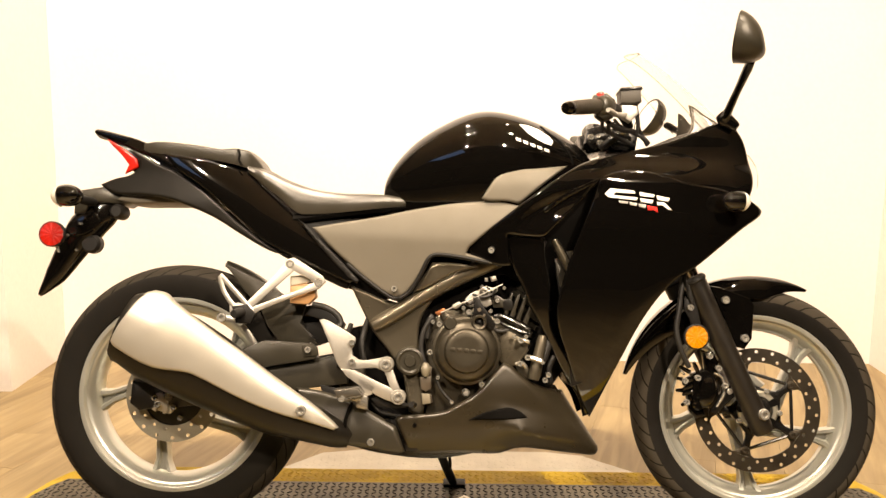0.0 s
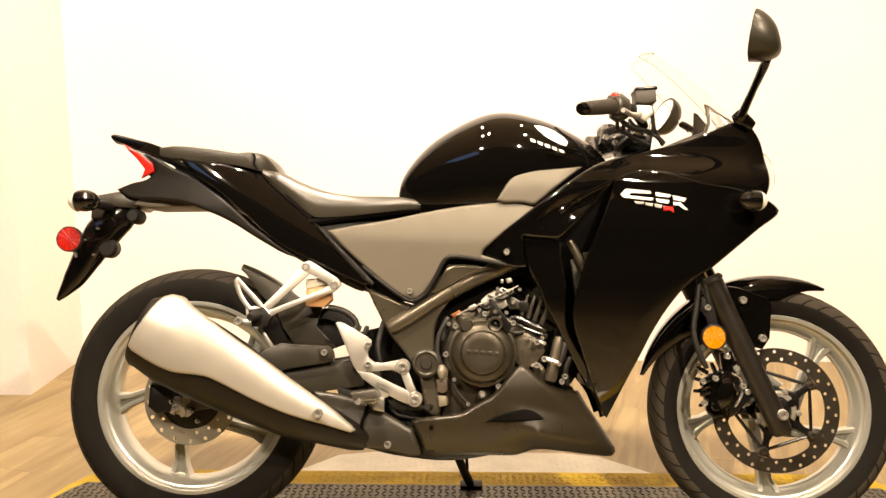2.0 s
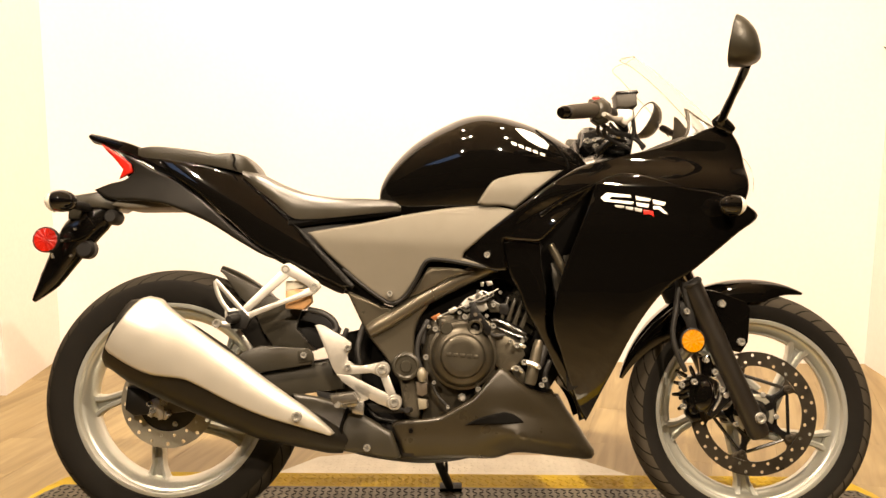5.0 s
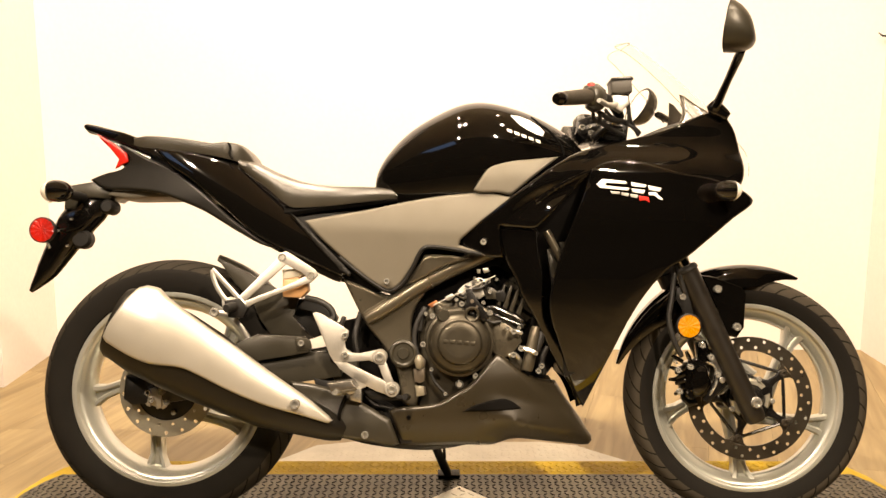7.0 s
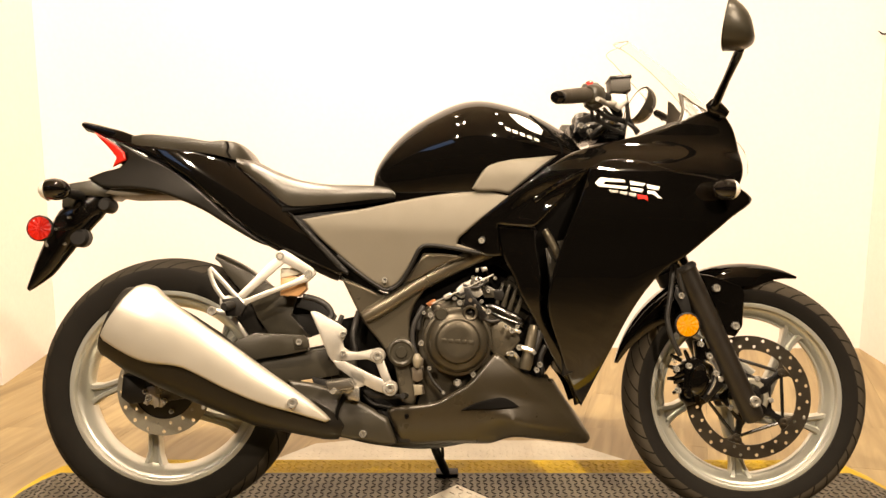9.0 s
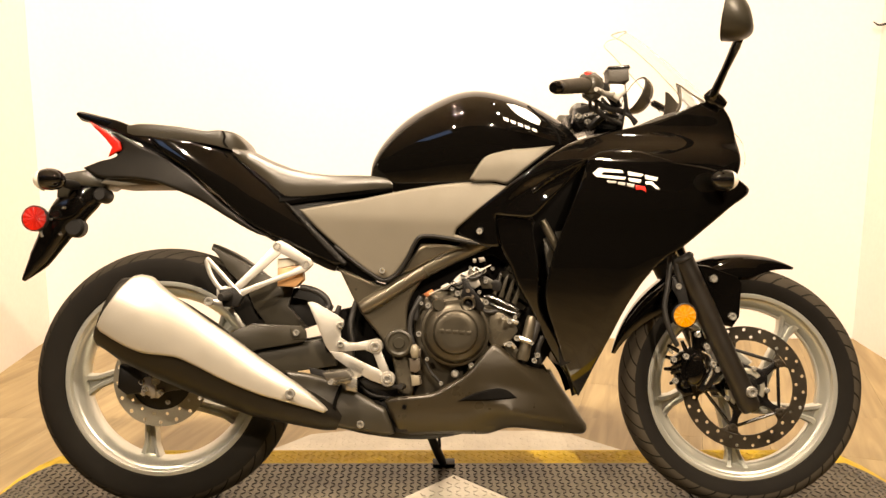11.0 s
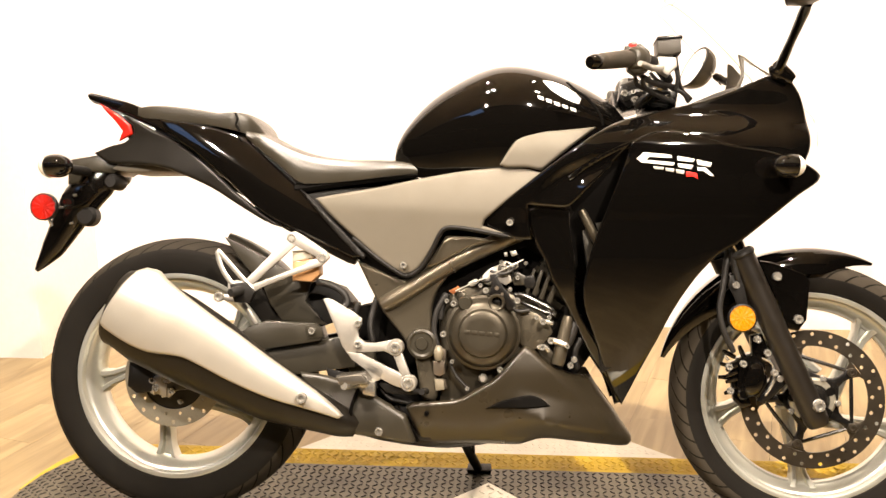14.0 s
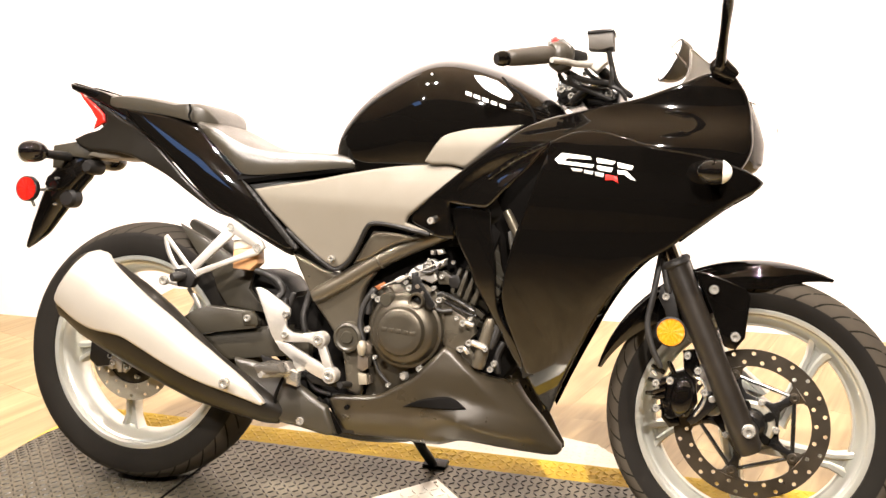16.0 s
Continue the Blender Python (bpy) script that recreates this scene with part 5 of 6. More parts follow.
join(cylinder, skin([[p + cross * u * 0.044 + Vector((0, v * 0.074, 0)) for u, v in ((-1, -1), (1, -1), (1, 1), (-1, 1))] for p in (a, b)]))
part("cylinder", cylinder, MATTE_BROWN, engine, "finned dark cylinder and head")
# Pale alloy plates stand for the white wall seen through the gaps.
for name, o, d, m in (("pale_gap_plate", [(-0.016, 0.536), (0.003, 0.557), (0.023, 0.567), (0.039, 0.576), (0.052, 0.571), (0.065, 0.574), (0.066, 0.564), (0.047, 0.550), (0.054, 0.534), (0.040, 0.525), (0.023, 0.532), (0.003, 0.524)], 0.03, CAST_ALLOY),
                      ("throttle_neck", [(-0.039, 0.530), (-0.023, 0.538), (-0.016, 0.532), (-0.026, 0.523), (-0.035, 0.521)], 0.03, CAST_ALLOY), ("pale_gap_patch", [(0.047, 0.596), (0.060, 0.598), (0.064, 0.589), (0.052, 0.585)], 0.02, CAST_ALLOY), ("pale_gap_spot", [(0.035, 0.594), (0.043, 0.594), (0.042, 0.585), (0.036, 0.585)], 0.02, CAST_ALLOY),
                      ("coil_block", [(0.048, 0.547), (0.064, 0.554), (0.083, 0.543), (0.079, 0.525), (0.057, 0.525)], 0.03, GUARD_BROWN), ("coil_cap", [(0.071, 0.543), (0.097, 0.547), (0.103, 0.532), (0.097, 0.518), (0.080, 0.521)], 0.03, MATTE_BLACK),
                      ("cover_arm", [(-0.068, 0.509), (-0.051, 0.511), (-0.031, 0.491), (-0.032, 0.471), (-0.053, 0.472), (-0.060, 0.491)], 0.02, ENGINE_BRONZE), ("crankcase_web", [(0.064, 0.478), (0.091, 0.475), (0.132, 0.447), (0.138, 0.428), (0.116, 0.402), (0.091, 0.386), (0.072, 0.402), (0.062, 0.439)], 0.03, FRAME_BRONZE), ("pump_foot", [(0.104, 0.403), (0.130, 0.400), (0.145, 0.377), (0.137, 0.361), (0.116, 0.373)], 0.03, ENGINE_BRONZE),
                      ("sensor_block", [(-0.112, 0.390), (-0.097, 0.395), (-0.083, 0.386), (-0.085, 0.368), (-0.105, 0.364)], 0.03, ENGINE_LIGHT), ("sensor_bracket", [(-0.114, 0.367), (-0.084, 0.368), (-0.083, 0.345), (-0.112, 0.342)], 0.02, ENGINE_BRONZE), ("sensor_foot", [(-0.104, 0.323), (-0.084, 0.326), (-0.081, 0.307), (-0.100, 0.303)], 0.03, ENGINE_LIGHT),
                      # Airbox painted near-black for the shade it stands in.
                      ("airbox", [(-0.022, 0.630), (0.110, 0.697), (0.189, 0.670), (0.149, 0.564), (0.083, 0.604), (0.004, 0.591)], 0.18, SEAM_SHADE),
                      ("radiator", [(0.197, 0.630), (0.220, 0.643), (0.251, 0.486), (0.264, 0.356), (0.238, 0.346), (0.219, 0.486)], 0.22, MATTE_BLACK)):
    y0 = -0.118 if d < 0.1 else -d / 2
    part(name, plate(o, y0, y0 + d, 0.003, 3), m, engine if d < 0.1 else bike)
for o in ([(0.081, 0.513), (0.097, 0.561), (0.102, 0.558), (0.088, 0.508)], [(0.094, 0.507), (0.112, 0.558), (0.118, 0.556), (0.103, 0.502)], [(0.108, 0.499), (0.129, 0.554), (0.135, 0.551), (0.117, 0.494)], [(0.124, 0.493), (0.144, 0.538), (0.150, 0.532), (0.133, 0.486)]):
    part("head_rib", plate(o, -0.116, -0.085, 0.002), GUARD_BROWN, engine)
for q, r, m in (([(-0.090, -0.122, 0.496), (-0.105, -0.122, 0.465), (-0.109, -0.122, 0.426), (-0.100, -0.122, 0.394)], 0.0062, RUBBER), ([(-0.083, -0.112, 0.506), (-0.094, -0.112, 0.484), (-0.098, -0.112, 0.452)], 0.0085, RUBBER), ([(-0.065, -0.130, 0.512), (-0.027, -0.130, 0.530), (0.012, -0.130, 0.547), (0.076, -0.130, 0.579)], 0.0014, CAST_ALLOY), ([(0.058, -0.13, 0.505), (0.072, -0.13, 0.506), (0.097, -0.13, 0.496), (0.122, -0.13, 0.484), (0.139, -0.13, 0.474)], 0.0056, SEMI_BLACK), ([(0.072, -0.125, 0.491), (0.097, -0.125, 0.48), (0.125, -0.125, 0.47), (0.141, -0.125, 0.466)], 0.0040, SEMI_BLACK),
                ([(0.134, -0.135, 0.414), (0.152, -0.135, 0.409), (0.167, -0.135, 0.403)], 0.0068, STEEL), ([(0.106, -0.132, 0.397), (0.120, -0.134, 0.400), (0.130, -0.132, 0.390)], 0.0050, STEEL), ([(0.111, -0.130, 0.453), (0.126, -0.132, 0.451), (0.137, -0.130, 0.447)], 0.0052, STEEL), ([(0.169, -0.115, 0.403), (0.183, -0.112, 0.442), (0.189, -0.110, 0.468)], 0.010, RUBBER), ([(0.035, -0.135, 0.495), (0.064, -0.130, 0.473), (0.090, -0.125, 0.474)], 0.0045, RUBBER), ([(-0.074, -0.125, 0.363), (-0.063, -0.125, 0.337), (-0.040, -0.125, 0.312)], 0.0035, RUBBER), ([(0.196, -0.108, 0.416), (0.184, -0.110, 0.384), (0.189, -0.112, 0.352)], 0.0075, MATTE_BLACK), ([(0.012, -0.145, 0.486), (0.025, -0.148, 0.494), (0.040, -0.142, 0.485)], 0.0022, STEEL)):
    part("hose" if m is RUBBER else "link_rod", tube(q, r, 10, 5), m, engine)
for q in [(-0.089, -0.130, 0.422), (0.030, -0.135, 0.351), (-0.068, -0.130, 0.486), (-0.001, -0.132, 0.514), (0.064, -0.132, 0.494), (0.117, -0.136, 0.451), (0.133, -0.142, 0.413), (0.182, -0.122, 0.373), (0.175, -0.122, 0.361), (0.116, -0.138, 0.399)]:
    bolt(q, 0.0078, engine, 0.007)
for q in [(-0.070, -0.130, 0.365), (-0.038, -0.130, 0.310), (0.055, -0.135, 0.481), (0.049, -0.125, 0.517), (0.103, -0.135, 0.460), (0.130, -0.130, 0.460), (0.081, -0.100, 0.571), (0.064, -0.122, 0.541), (0.030, -0.100, 0.573), (0.167, -0.140, 0.402), (-0.069, -0.130, 0.283), (-0.083, -0.120, 0.491), (-0.013, -0.120, 0.524)]:
    bolt(q, 0.0055, engine, 0.006)
sensor = part("oil_level_sensor", tube([(-0.098, -0.132, 0.397), (-0.098, -0.136, 0.385), (-0.098, -0.134, 0.368)], [0.0070, 0.0108, 0.0080], 14, 4), GREY_SENSOR, engine, "pale grey plastic sensor")
part("sensor_clip", plate([(-0.110, 0.366), (-0.086, 0.364), (-0.085, 0.340), (-0.096, 0.333), (-0.109, 0.338)], -0.128, -0.116, 0.002, 2), ENGINE_LIGHT, sensor)
part("sensor_plug", plate([(-0.107, 0.328), (-0.087, 0.327), (-0.085, 0.306), (-0.104, 0.303)], -0.130, -0.112, 0.003, 2), GREY_SENSOR, sensor)
part("water_pump_tube", tube([(0.170, -0.116, 0.462), (0.159, -0.121, 0.412), (0.148, -0.124, 0.362)], [0.0115, 0.0130, 0.0150], 18, 4), FRAME_BRONZE, engine, "bronze round water pump tube")
link = part("link_plate", plate([(0.007, 0.547), (0.02, 0.55), (0.027, 0.535), (0.043, 0.512), (0.06, 0.486), (0.054, 0.474), (0.043, 0.477), (0.031, 0.497), (0.019, 0.505), (0.005, 0.505), (0.01, 0.524)], -0.153, -0.147, 0.0015, 2), SEMI_BLACK, engine, "black three-cornered bracket")
for (x, z), r in zip([(0.022, 0.52), (0.033, 0.508)], (0.0042, 0.0030)):
    part("link_hole", lathe([(0.0, -0.0006), (r, -0.0006), (r * 1.2, 0.001), (0.0, 0.001)], 12, (x, -0.1535, z)), ENGINE_LIGHT, link)
# Dark bits added to break up the pale plate behind them.
for q, r, m in (([(0.006, -0.126, 0.556), (0.028, -0.128, 0.549), (0.047, -0.127, 0.553), (0.062, -0.124, 0.568)], 0.0030, RUBBER), ([(-0.012, -0.124, 0.541), (0.000, -0.126, 0.533), (0.010, -0.126, 0.538)], 0.0034, SEMI_BLACK), ([(0.040, -0.124, 0.572), (0.052, -0.126, 0.560), (0.056, -0.125, 0.543)], 0.0026, SEMI_BLACK)):
    part("dark_strand", tube(q, r, 8, 5), m, engine)
small_disc = part("dark_disc", lathe([(0.0, -0.004), (0.004, -0.004), (0.006, -0.007), (0.010, -0.006), (0.0105, 0.006), (0.0, 0.006)], 24, (0.033, -0.122, 0.560)), DARK_METAL, engine, "dark metal disc over the pale plate")
part("small_disc_bolt", lathe([(0.0, -0.009), (0.003, -0.009), (0.004, -0.006), (0.0, -0.006)], 8, (0.033, -0.122, 0.560)), STEEL, small_disc)
part("copper_clip", plate([(-0.079, 0.512), (-0.059, 0.523), (-0.054, 0.516), (-0.070, 0.505)], -0.128, -0.120, 0.001), COPPER, engine)
part("drain_star", lathe([(0.0, -0.006), (0.006, -0.006), (0.010, 0.0), (0.010, 0.006), (0.0, 0.006)], 7, (-0.006, -0.128, 0.331)), CAST_ALLOY, engine)

# Added near-black block standing for the shade behind the hangers.
part("pivot_shade", plate([(-0.308, 0.444), (-0.288, 0.471), (-0.232, 0.484), (-0.206, 0.444), (-0.155, 0.378), (-0.108, 0.266), (-0.154, 0.244), (-0.234, 0.262), (-0.287, 0.299), (-0.340, 0.341)], -0.060, 0.090, 0.006), SEAM_SHADE, bike, "near-black filler for the shade round the swingarm pivot")
# Dark plates added to close see-through gaps by exhaust and belly pan.
part("exhaust_gap_filler", plate([(-0.341, 0.344), (-0.289, 0.334), (-0.228, 0.321), (-0.154, 0.280), (-0.147, 0.240), (-0.205, 0.249), (-0.286, 0.273), (-0.328, 0.306)], -0.112, -0.106, 0.002), MATTE_BLACK, bike)
part("pan_gap_filler", plate([(-0.183, 0.269), (-0.152, 0.277), (-0.113, 0.272), (-0.113, 0.198), (-0.145, 0.195), (-0.164, 0.235)], -0.120, -0.100, 0.003), MATTE_BLACK, bike)
# Added near-black plate: the shade between the engine parts is painted.
part("engine_shade", plate([(-0.138, 0.459), (-0.131, 0.505), (-0.088, 0.554), (0.018, 0.607), (0.084, 0.637), (0.117, 0.649), (0.190, 0.658), (0.232, 0.485), (0.222, 0.380), (0.176, 0.314), (0.057, 0.275), (-0.098, 0.280)], -0.070, 0.100, 0.006), SEAM_SHADE, engine, "near-black filler for the shade inside the engine")

# swingarm, inner guard and rear brake
for s in (-1, 1):
    arm = part("swingarm", plate([(-0.278, 0.412), (-0.316, 0.409), (-0.453, 0.385), (-0.635, 0.344), (-0.699, 0.329), (-0.712, 0.303), (-0.673, 0.287), (-0.517, 0.311), (-0.387, 0.332), (-0.278, 0.347)], s * 0.108, s * 0.078, 0.003), GUARD_BROWN, bike, "dark box-section swingarm")
part("arm_bridge", block(-0.30, -0.24, -0.08, 0.08, 0.33, 0.40, 0.01), MATTE_BROWN, bike)
part("caliper_hose_guard", plate([(-0.532, 0.412), (-0.505, 0.430), (-0.469, 0.444), (-0.426, 0.442), (-0.365, 0.439), (-0.347, 0.419), (-0.349, 0.404), (-0.409, 0.393), (-0.488, 0.380), (-0.518, 0.387)], -0.124, -0.104, 0.002), GUARD_BROWN, bike, "dark moulded swingarm cover")
part("cover_boss", plate([(-0.382, 0.434), (-0.359, 0.441), (-0.346, 0.429), (-0.343, 0.411), (-0.377, 0.408)], -0.128, -0.118, 0.0015), MATTE_BROWN, bike)
bolt((-0.367, -0.130, 0.424), 0.009)
inner = part("inner_mudguard", mudguard(REAR, 0.334, 4, 72, 0.064, 0.045, 0.8, 0.25), GUARD_BROWN, bike, "dull brown inner rear mudguard")
part("inner_guard_side", plate([(-0.574, 0.621), (-0.500, 0.587), (-0.420, 0.543), (-0.380, 0.531), (-0.393, 0.484), (-0.345, 0.432), (-0.445, 0.442), (-0.472, 0.478), (-0.488, 0.517), (-0.532, 0.564)], -0.080, -0.066, 0.003), GUARD_BROWN, inner)
part("shock_cover", plate([(-0.446, 0.514), (-0.411, 0.523), (-0.372, 0.526), (-0.327, 0.511), (-0.300, 0.480), (-0.312, 0.445), (-0.364, 0.427), (-0.407, 0.431)], -0.055, 0.055, 0.004), MATTE_BLACK, bike)
part("fluid_bottle", plate([(-0.412, 0.571), (-0.356, 0.579), (-0.352, 0.544), (-0.370, 0.527), (-0.412, 0.529)], -0.125, -0.085, 0.005, 3), FLUID, bike, "brake fluid bottle of tan plastic")
part("bottle_top", plate([(-0.413, 0.592), (-0.376, 0.595), (-0.363, 0.579), (-0.412, 0.569)], -0.124, -0.086, 0.004), WHITE_PLASTIC, bike)
for q, r in (([(-0.362, -0.110, 0.528), (-0.329, -0.110, 0.520), (-0.305, -0.110, 0.505), (-0.296, -0.110, 0.485), (-0.306, -0.115, 0.470)], 0.0075), ([(-0.271, -0.105, 0.485), (-0.281, -0.105, 0.459), (-0.289, -0.110, 0.433), (-0.282, -0.110, 0.382)], 0.006), ([(-0.232, -0.100, 0.498), (-0.242, -0.100, 0.466), (-0.247, -0.105, 0.433), (-0.241, -0.105, 0.401)], 0.007)):
    part("rear_hose", tube(q, r, 10, 6), RUBBER, bike)
master = part("rear_master_cylinder", tube([(-0.288, -0.112, 0.472), (-0.290, -0.112, 0.433), (-0.293, -0.112, 0.382)], [0.009, 0.013, 0.011], 14, 4), MATTE_BLACK, bike)
rear_caliper = part("rear_caliper", plate([(-0.771, 0.349), (-0.726, 0.343), (-0.715, 0.315), (-0.720, 0.286), (-0.754, 0.281), (-0.775, 0.297)], -0.115, -0.050, 0.005, 3), MATTE_BLACK, bike, "black rear brake caliper")
part("caliper_arm", plate([(-0.732, 0.316), (-0.710, 0.321), (-0.686, 0.308), (-0.673, 0.284), (-0.685, 0.272), (-0.722, 0.283)], -0.106, -0.094, 0.003, 3), CAST_ALLOY, rear_caliper)
for q in [(-0.719, -0.110, 0.310), (-0.711, -0.110, 0.294), (-0.675, -0.110, 0.289)]:
    bolt(q, 0.009, rear_caliper)
part("rear_axle", tube([(-0.6866, -0.115, 0.314), (-0.6866, 0.115, 0.314)], 0.013, 16, 2), STEEL, bike)

# footrest hangers, pegs and pedal
def strut(points, r, name, parent, mat=None, flat=0.55):
    return part(name, tube(points, r, 10, 5, flat=flat), mat or CAST_ALLOY, parent)


hanger = part("passenger_hanger", plate([(-0.418, 0.629), (-0.402, 0.634), (-0.387, 0.626), (-0.335, 0.592), (-0.328, 0.579), (-0.340, 0.567), (-0.354, 0.571), (-0.360, 0.582), (-0.404, 0.605), (-0.418, 0.613)], -0.143, -0.131, 0.0022), CAST_ALLOY, bike, "silver cast passenger footrest hanger")
for o in ([(-0.421, 0.618), (-0.400, 0.605), (-0.493, 0.520), (-0.510, 0.504), (-0.531, 0.508), (-0.523, 0.523), (-0.506, 0.532)], [(-0.354, 0.579), (-0.334, 0.572), (-0.344, 0.563), (-0.406, 0.542), (-0.476, 0.513), (-0.497, 0.500), (-0.514, 0.501), (-0.512, 0.516), (-0.482, 0.525), (-0.379, 0.565)], [(-0.546, 0.524), (-0.527, 0.530), (-0.498, 0.523), (-0.498, 0.505), (-0.518, 0.496), (-0.545, 0.502)]):
    part("strut", plate(o, -0.1425, -0.1325, 0.002), CAST_ALLOY, hanger)
for q, r in (([(-0.569, -0.140, 0.591), (-0.566, -0.140, 0.573), (-0.555, -0.140, 0.547), (-0.531, -0.142, 0.518), (-0.500, -0.142, 0.501)], 0.0055), ([(-0.569, -0.140, 0.593), (-0.544, -0.140, 0.566), (-0.519, -0.141, 0.539), (-0.493, -0.142, 0.511)], 0.0055), ([(-0.561, -0.150, 0.495), (-0.535, -0.148, 0.491), (-0.504, -0.142, 0.486)], 0.0065), ([(-0.521, -0.120, 0.479), (-0.505, -0.118, 0.459), (-0.492, -0.115, 0.436)], 0.0055)):
    strut(q, r, "strut", hanger)
part("peg_knuckle", plate([(-0.539, 0.521), (-0.504, 0.527), (-0.485, 0.505), (-0.495, 0.483), (-0.529, 0.483)], -0.152, -0.130, 0.003, 2), MATTE_BLACK, hanger)
part("passenger_peg", tube([(-0.513, -0.145, 0.509), (-0.529, -0.175, 0.504)], 0.011, 12, 3), RUBBER, hanger)
for q in [(-0.410, -0.138, 0.619), (-0.345, -0.138, 0.578), (-0.559, -0.158, 0.495)]:
    bolt(q, 0.0125, hanger)
heel = part("rider_hanger", plate([(-0.339, 0.493), (-0.330, 0.495), (-0.318, 0.491), (-0.274, 0.466), (-0.257, 0.454), (-0.257, 0.441), (-0.265, 0.428), (-0.263, 0.414), (-0.248, 0.404), (-0.252, 0.388), (-0.287, 0.380), (-0.298, 0.396), (-0.319, 0.447)], -0.153, -0.144, 0.002), CAST_ALLOY, bike, "silver cast rider footrest hanger")
for o in ([(-0.269, 0.405), (-0.229, 0.403), (-0.196, 0.410), (-0.179, 0.409), (-0.171, 0.395), (-0.178, 0.379), (-0.195, 0.381), (-0.210, 0.387), (-0.265, 0.383)], [(-0.194, 0.387), (-0.174, 0.388), (-0.160, 0.352), (-0.149, 0.325), (-0.164, 0.316), (-0.175, 0.339)], [(-0.288, 0.384), (-0.259, 0.382), (-0.209, 0.357), (-0.160, 0.335), (-0.144, 0.327), (-0.145, 0.311), (-0.162, 0.307), (-0.193, 0.318), (-0.240, 0.342), (-0.277, 0.368)], [(-0.251, 0.366), (-0.209, 0.347), (-0.218, 0.327), (-0.232, 0.323), (-0.243, 0.337)]):
    part("strut", plate(o, -0.1545, -0.1435, 0.002), CAST_ALLOY, heel)
for q in [(-0.186, -0.160, 0.395), (-0.158, -0.163, 0.323), (-0.264, -0.157, 0.443), (-0.264, -0.157, 0.400)]:
    bolt(q, 0.0125 if q[0] > -0.22 else 0.0085, heel)
for q in [(-0.186, -0.157, 0.395), (-0.158, -0.160, 0.322)]:
    part("boss", lathe([(0.0, -0.003), (0.015, -0.003), (0.017, 0.0), (0.017, 0.02), (0.0, 0.02)], 24, q), CAST_ALLOY, heel)
peg = part("rider_peg", tube([(-0.242, -0.155, 0.322), (-0.265, -0.200, 0.324), (-0.278, -0.235, 0.325)], [0.010, 0.010, 0.009], 14, 4), STEEL, heel, "ribbed alloy footrest")
part("peg_rubber", plate([(-0.295, 0.343), (-0.242, 0.348), (-0.231, 0.333), (-0.286, 0.325)], -0.235, -0.165, 0.004, 2), DARK_METAL, heel)
part("peg_joint", plate([(-0.254, 0.330), (-0.226, 0.325), (-0.226, 0.294), (-0.251, 0.299)], -0.170, -0.148, 0.003, 2), STEEL, heel)
part("brake_pedal", plate([(-0.222, 0.317), (-0.208, 0.325), (-0.164, 0.310), (-0.132, 0.307), (-0.123, 0.299), (-0.164, 0.296), (-0.207, 0.299)], -0.140, -0.130, 0.003, 3), MATTE_BLACK, bike, "black rear brake pedal")
part("pedal_tip", tube([(-0.123, -0.130, 0.303), (-0.129, -0.170, 0.307)], 0.008, 10, 2), MATTE_BLACK, bike)
part("pedal_link", tube([(-0.218, -0.130, 0.306), (-0.200, -0.130, 0.286), (-0.164, -0.130, 0.278)], 0.005, 10, 3), MATTE_BLACK, bike)

# exhaust
def muffler_body():
    (ax, az), (bx, bz) = MUFFLER
    n = math.hypot(bx - ax, bz - az)
    ux, uz = (bx - ax) / n, (bz - az) / n
    rings = []
    for s, y in ((-0.06, -0.150), (-0.03, -0.153), (0.0, -0.158), (0.15, -0.164), (0.3, -0.170), (0.45, -0.172), (0.6, -0.172), (0.75, -0.172), (0.9, -0.172), (1.0, -0.172), (1.025, -0.172), (1.045, -0.172), (1.03, -0.172)):
        r = muffler_r(s) * (0.7 if s < -0.04 else 0.86 if s < 0 else 0.94 if s < 1.028 else (0.86 if s > 1.04 else 0.7))
        c = muffler_c(s)
        cx, cz = ax + (bx - ax) * s - uz * c, az + (bz - az) * s + ux * c
        rings.append([Vector((cx - uz * r * v, y - r * 0.66 * u, cz + ux * r * v)) for u, v in ((math.cos(a), math.sin(a) * (1.0 if math.sin(a) > 0 else 0.80)) for a in (2 * math.pi * k / 32 for k in range(32)))])
    return skin(rings)


muffler = part("muffler", muffler_body(), EXHAUST_BLACK, bike, "dark muffler under a silver cover")
part("muffler_cover", shell([(-0.696, 0.555), (-0.669, 0.548), (-0.648, 0.530), (-0.607, 0.499), (-0.553, 0.460), (-0.499, 0.422), (-0.441, 0.378), (-0.387, 0.339), (-0.339, 0.304), (-0.298, 0.269), (-0.288, 0.257), (-0.298, 0.251), (-0.355, 0.270), (-0.435, 0.295), (-0.509, 0.327), (-0.584, 0.366), (-0.612, 0.377), (-0.678, 0.385), (-0.706, 0.394), (-0.739, 0.410), (-0.775, 0.431), (-0.782, 0.443), (-0.768, 0.471), (-0.750, 0.499), (-0.730, 0.529), (-0.712, 0.550)], w_muffler, thick=0.003, edge=0.006, step=0.010, smooth=6), BRUSHED, muffler, "satin silver muffler cover")
bolt((-0.366, -0.222, 0.297), 0.0135, muffler)
part("exhaust_cover", shell([(-0.389, 0.339), (-0.328, 0.331), (-0.262, 0.309), (-0.207, 0.281), (-0.163, 0.256), (-0.142, 0.200), (-0.163, 0.195), (-0.213, 0.205), (-0.289, 0.218), (-0.328, 0.248), (-0.353, 0.277), (-0.379, 0.315)], lambda x, z: 0.150 + 0.012 * math.sin(max(0, min(1, (z - 0.17) / 0.13)) * math.pi), thick=0.006, edge=0.010, step=0.010), GUARD_BROWN, muffler, "dark exhaust pipe cover")
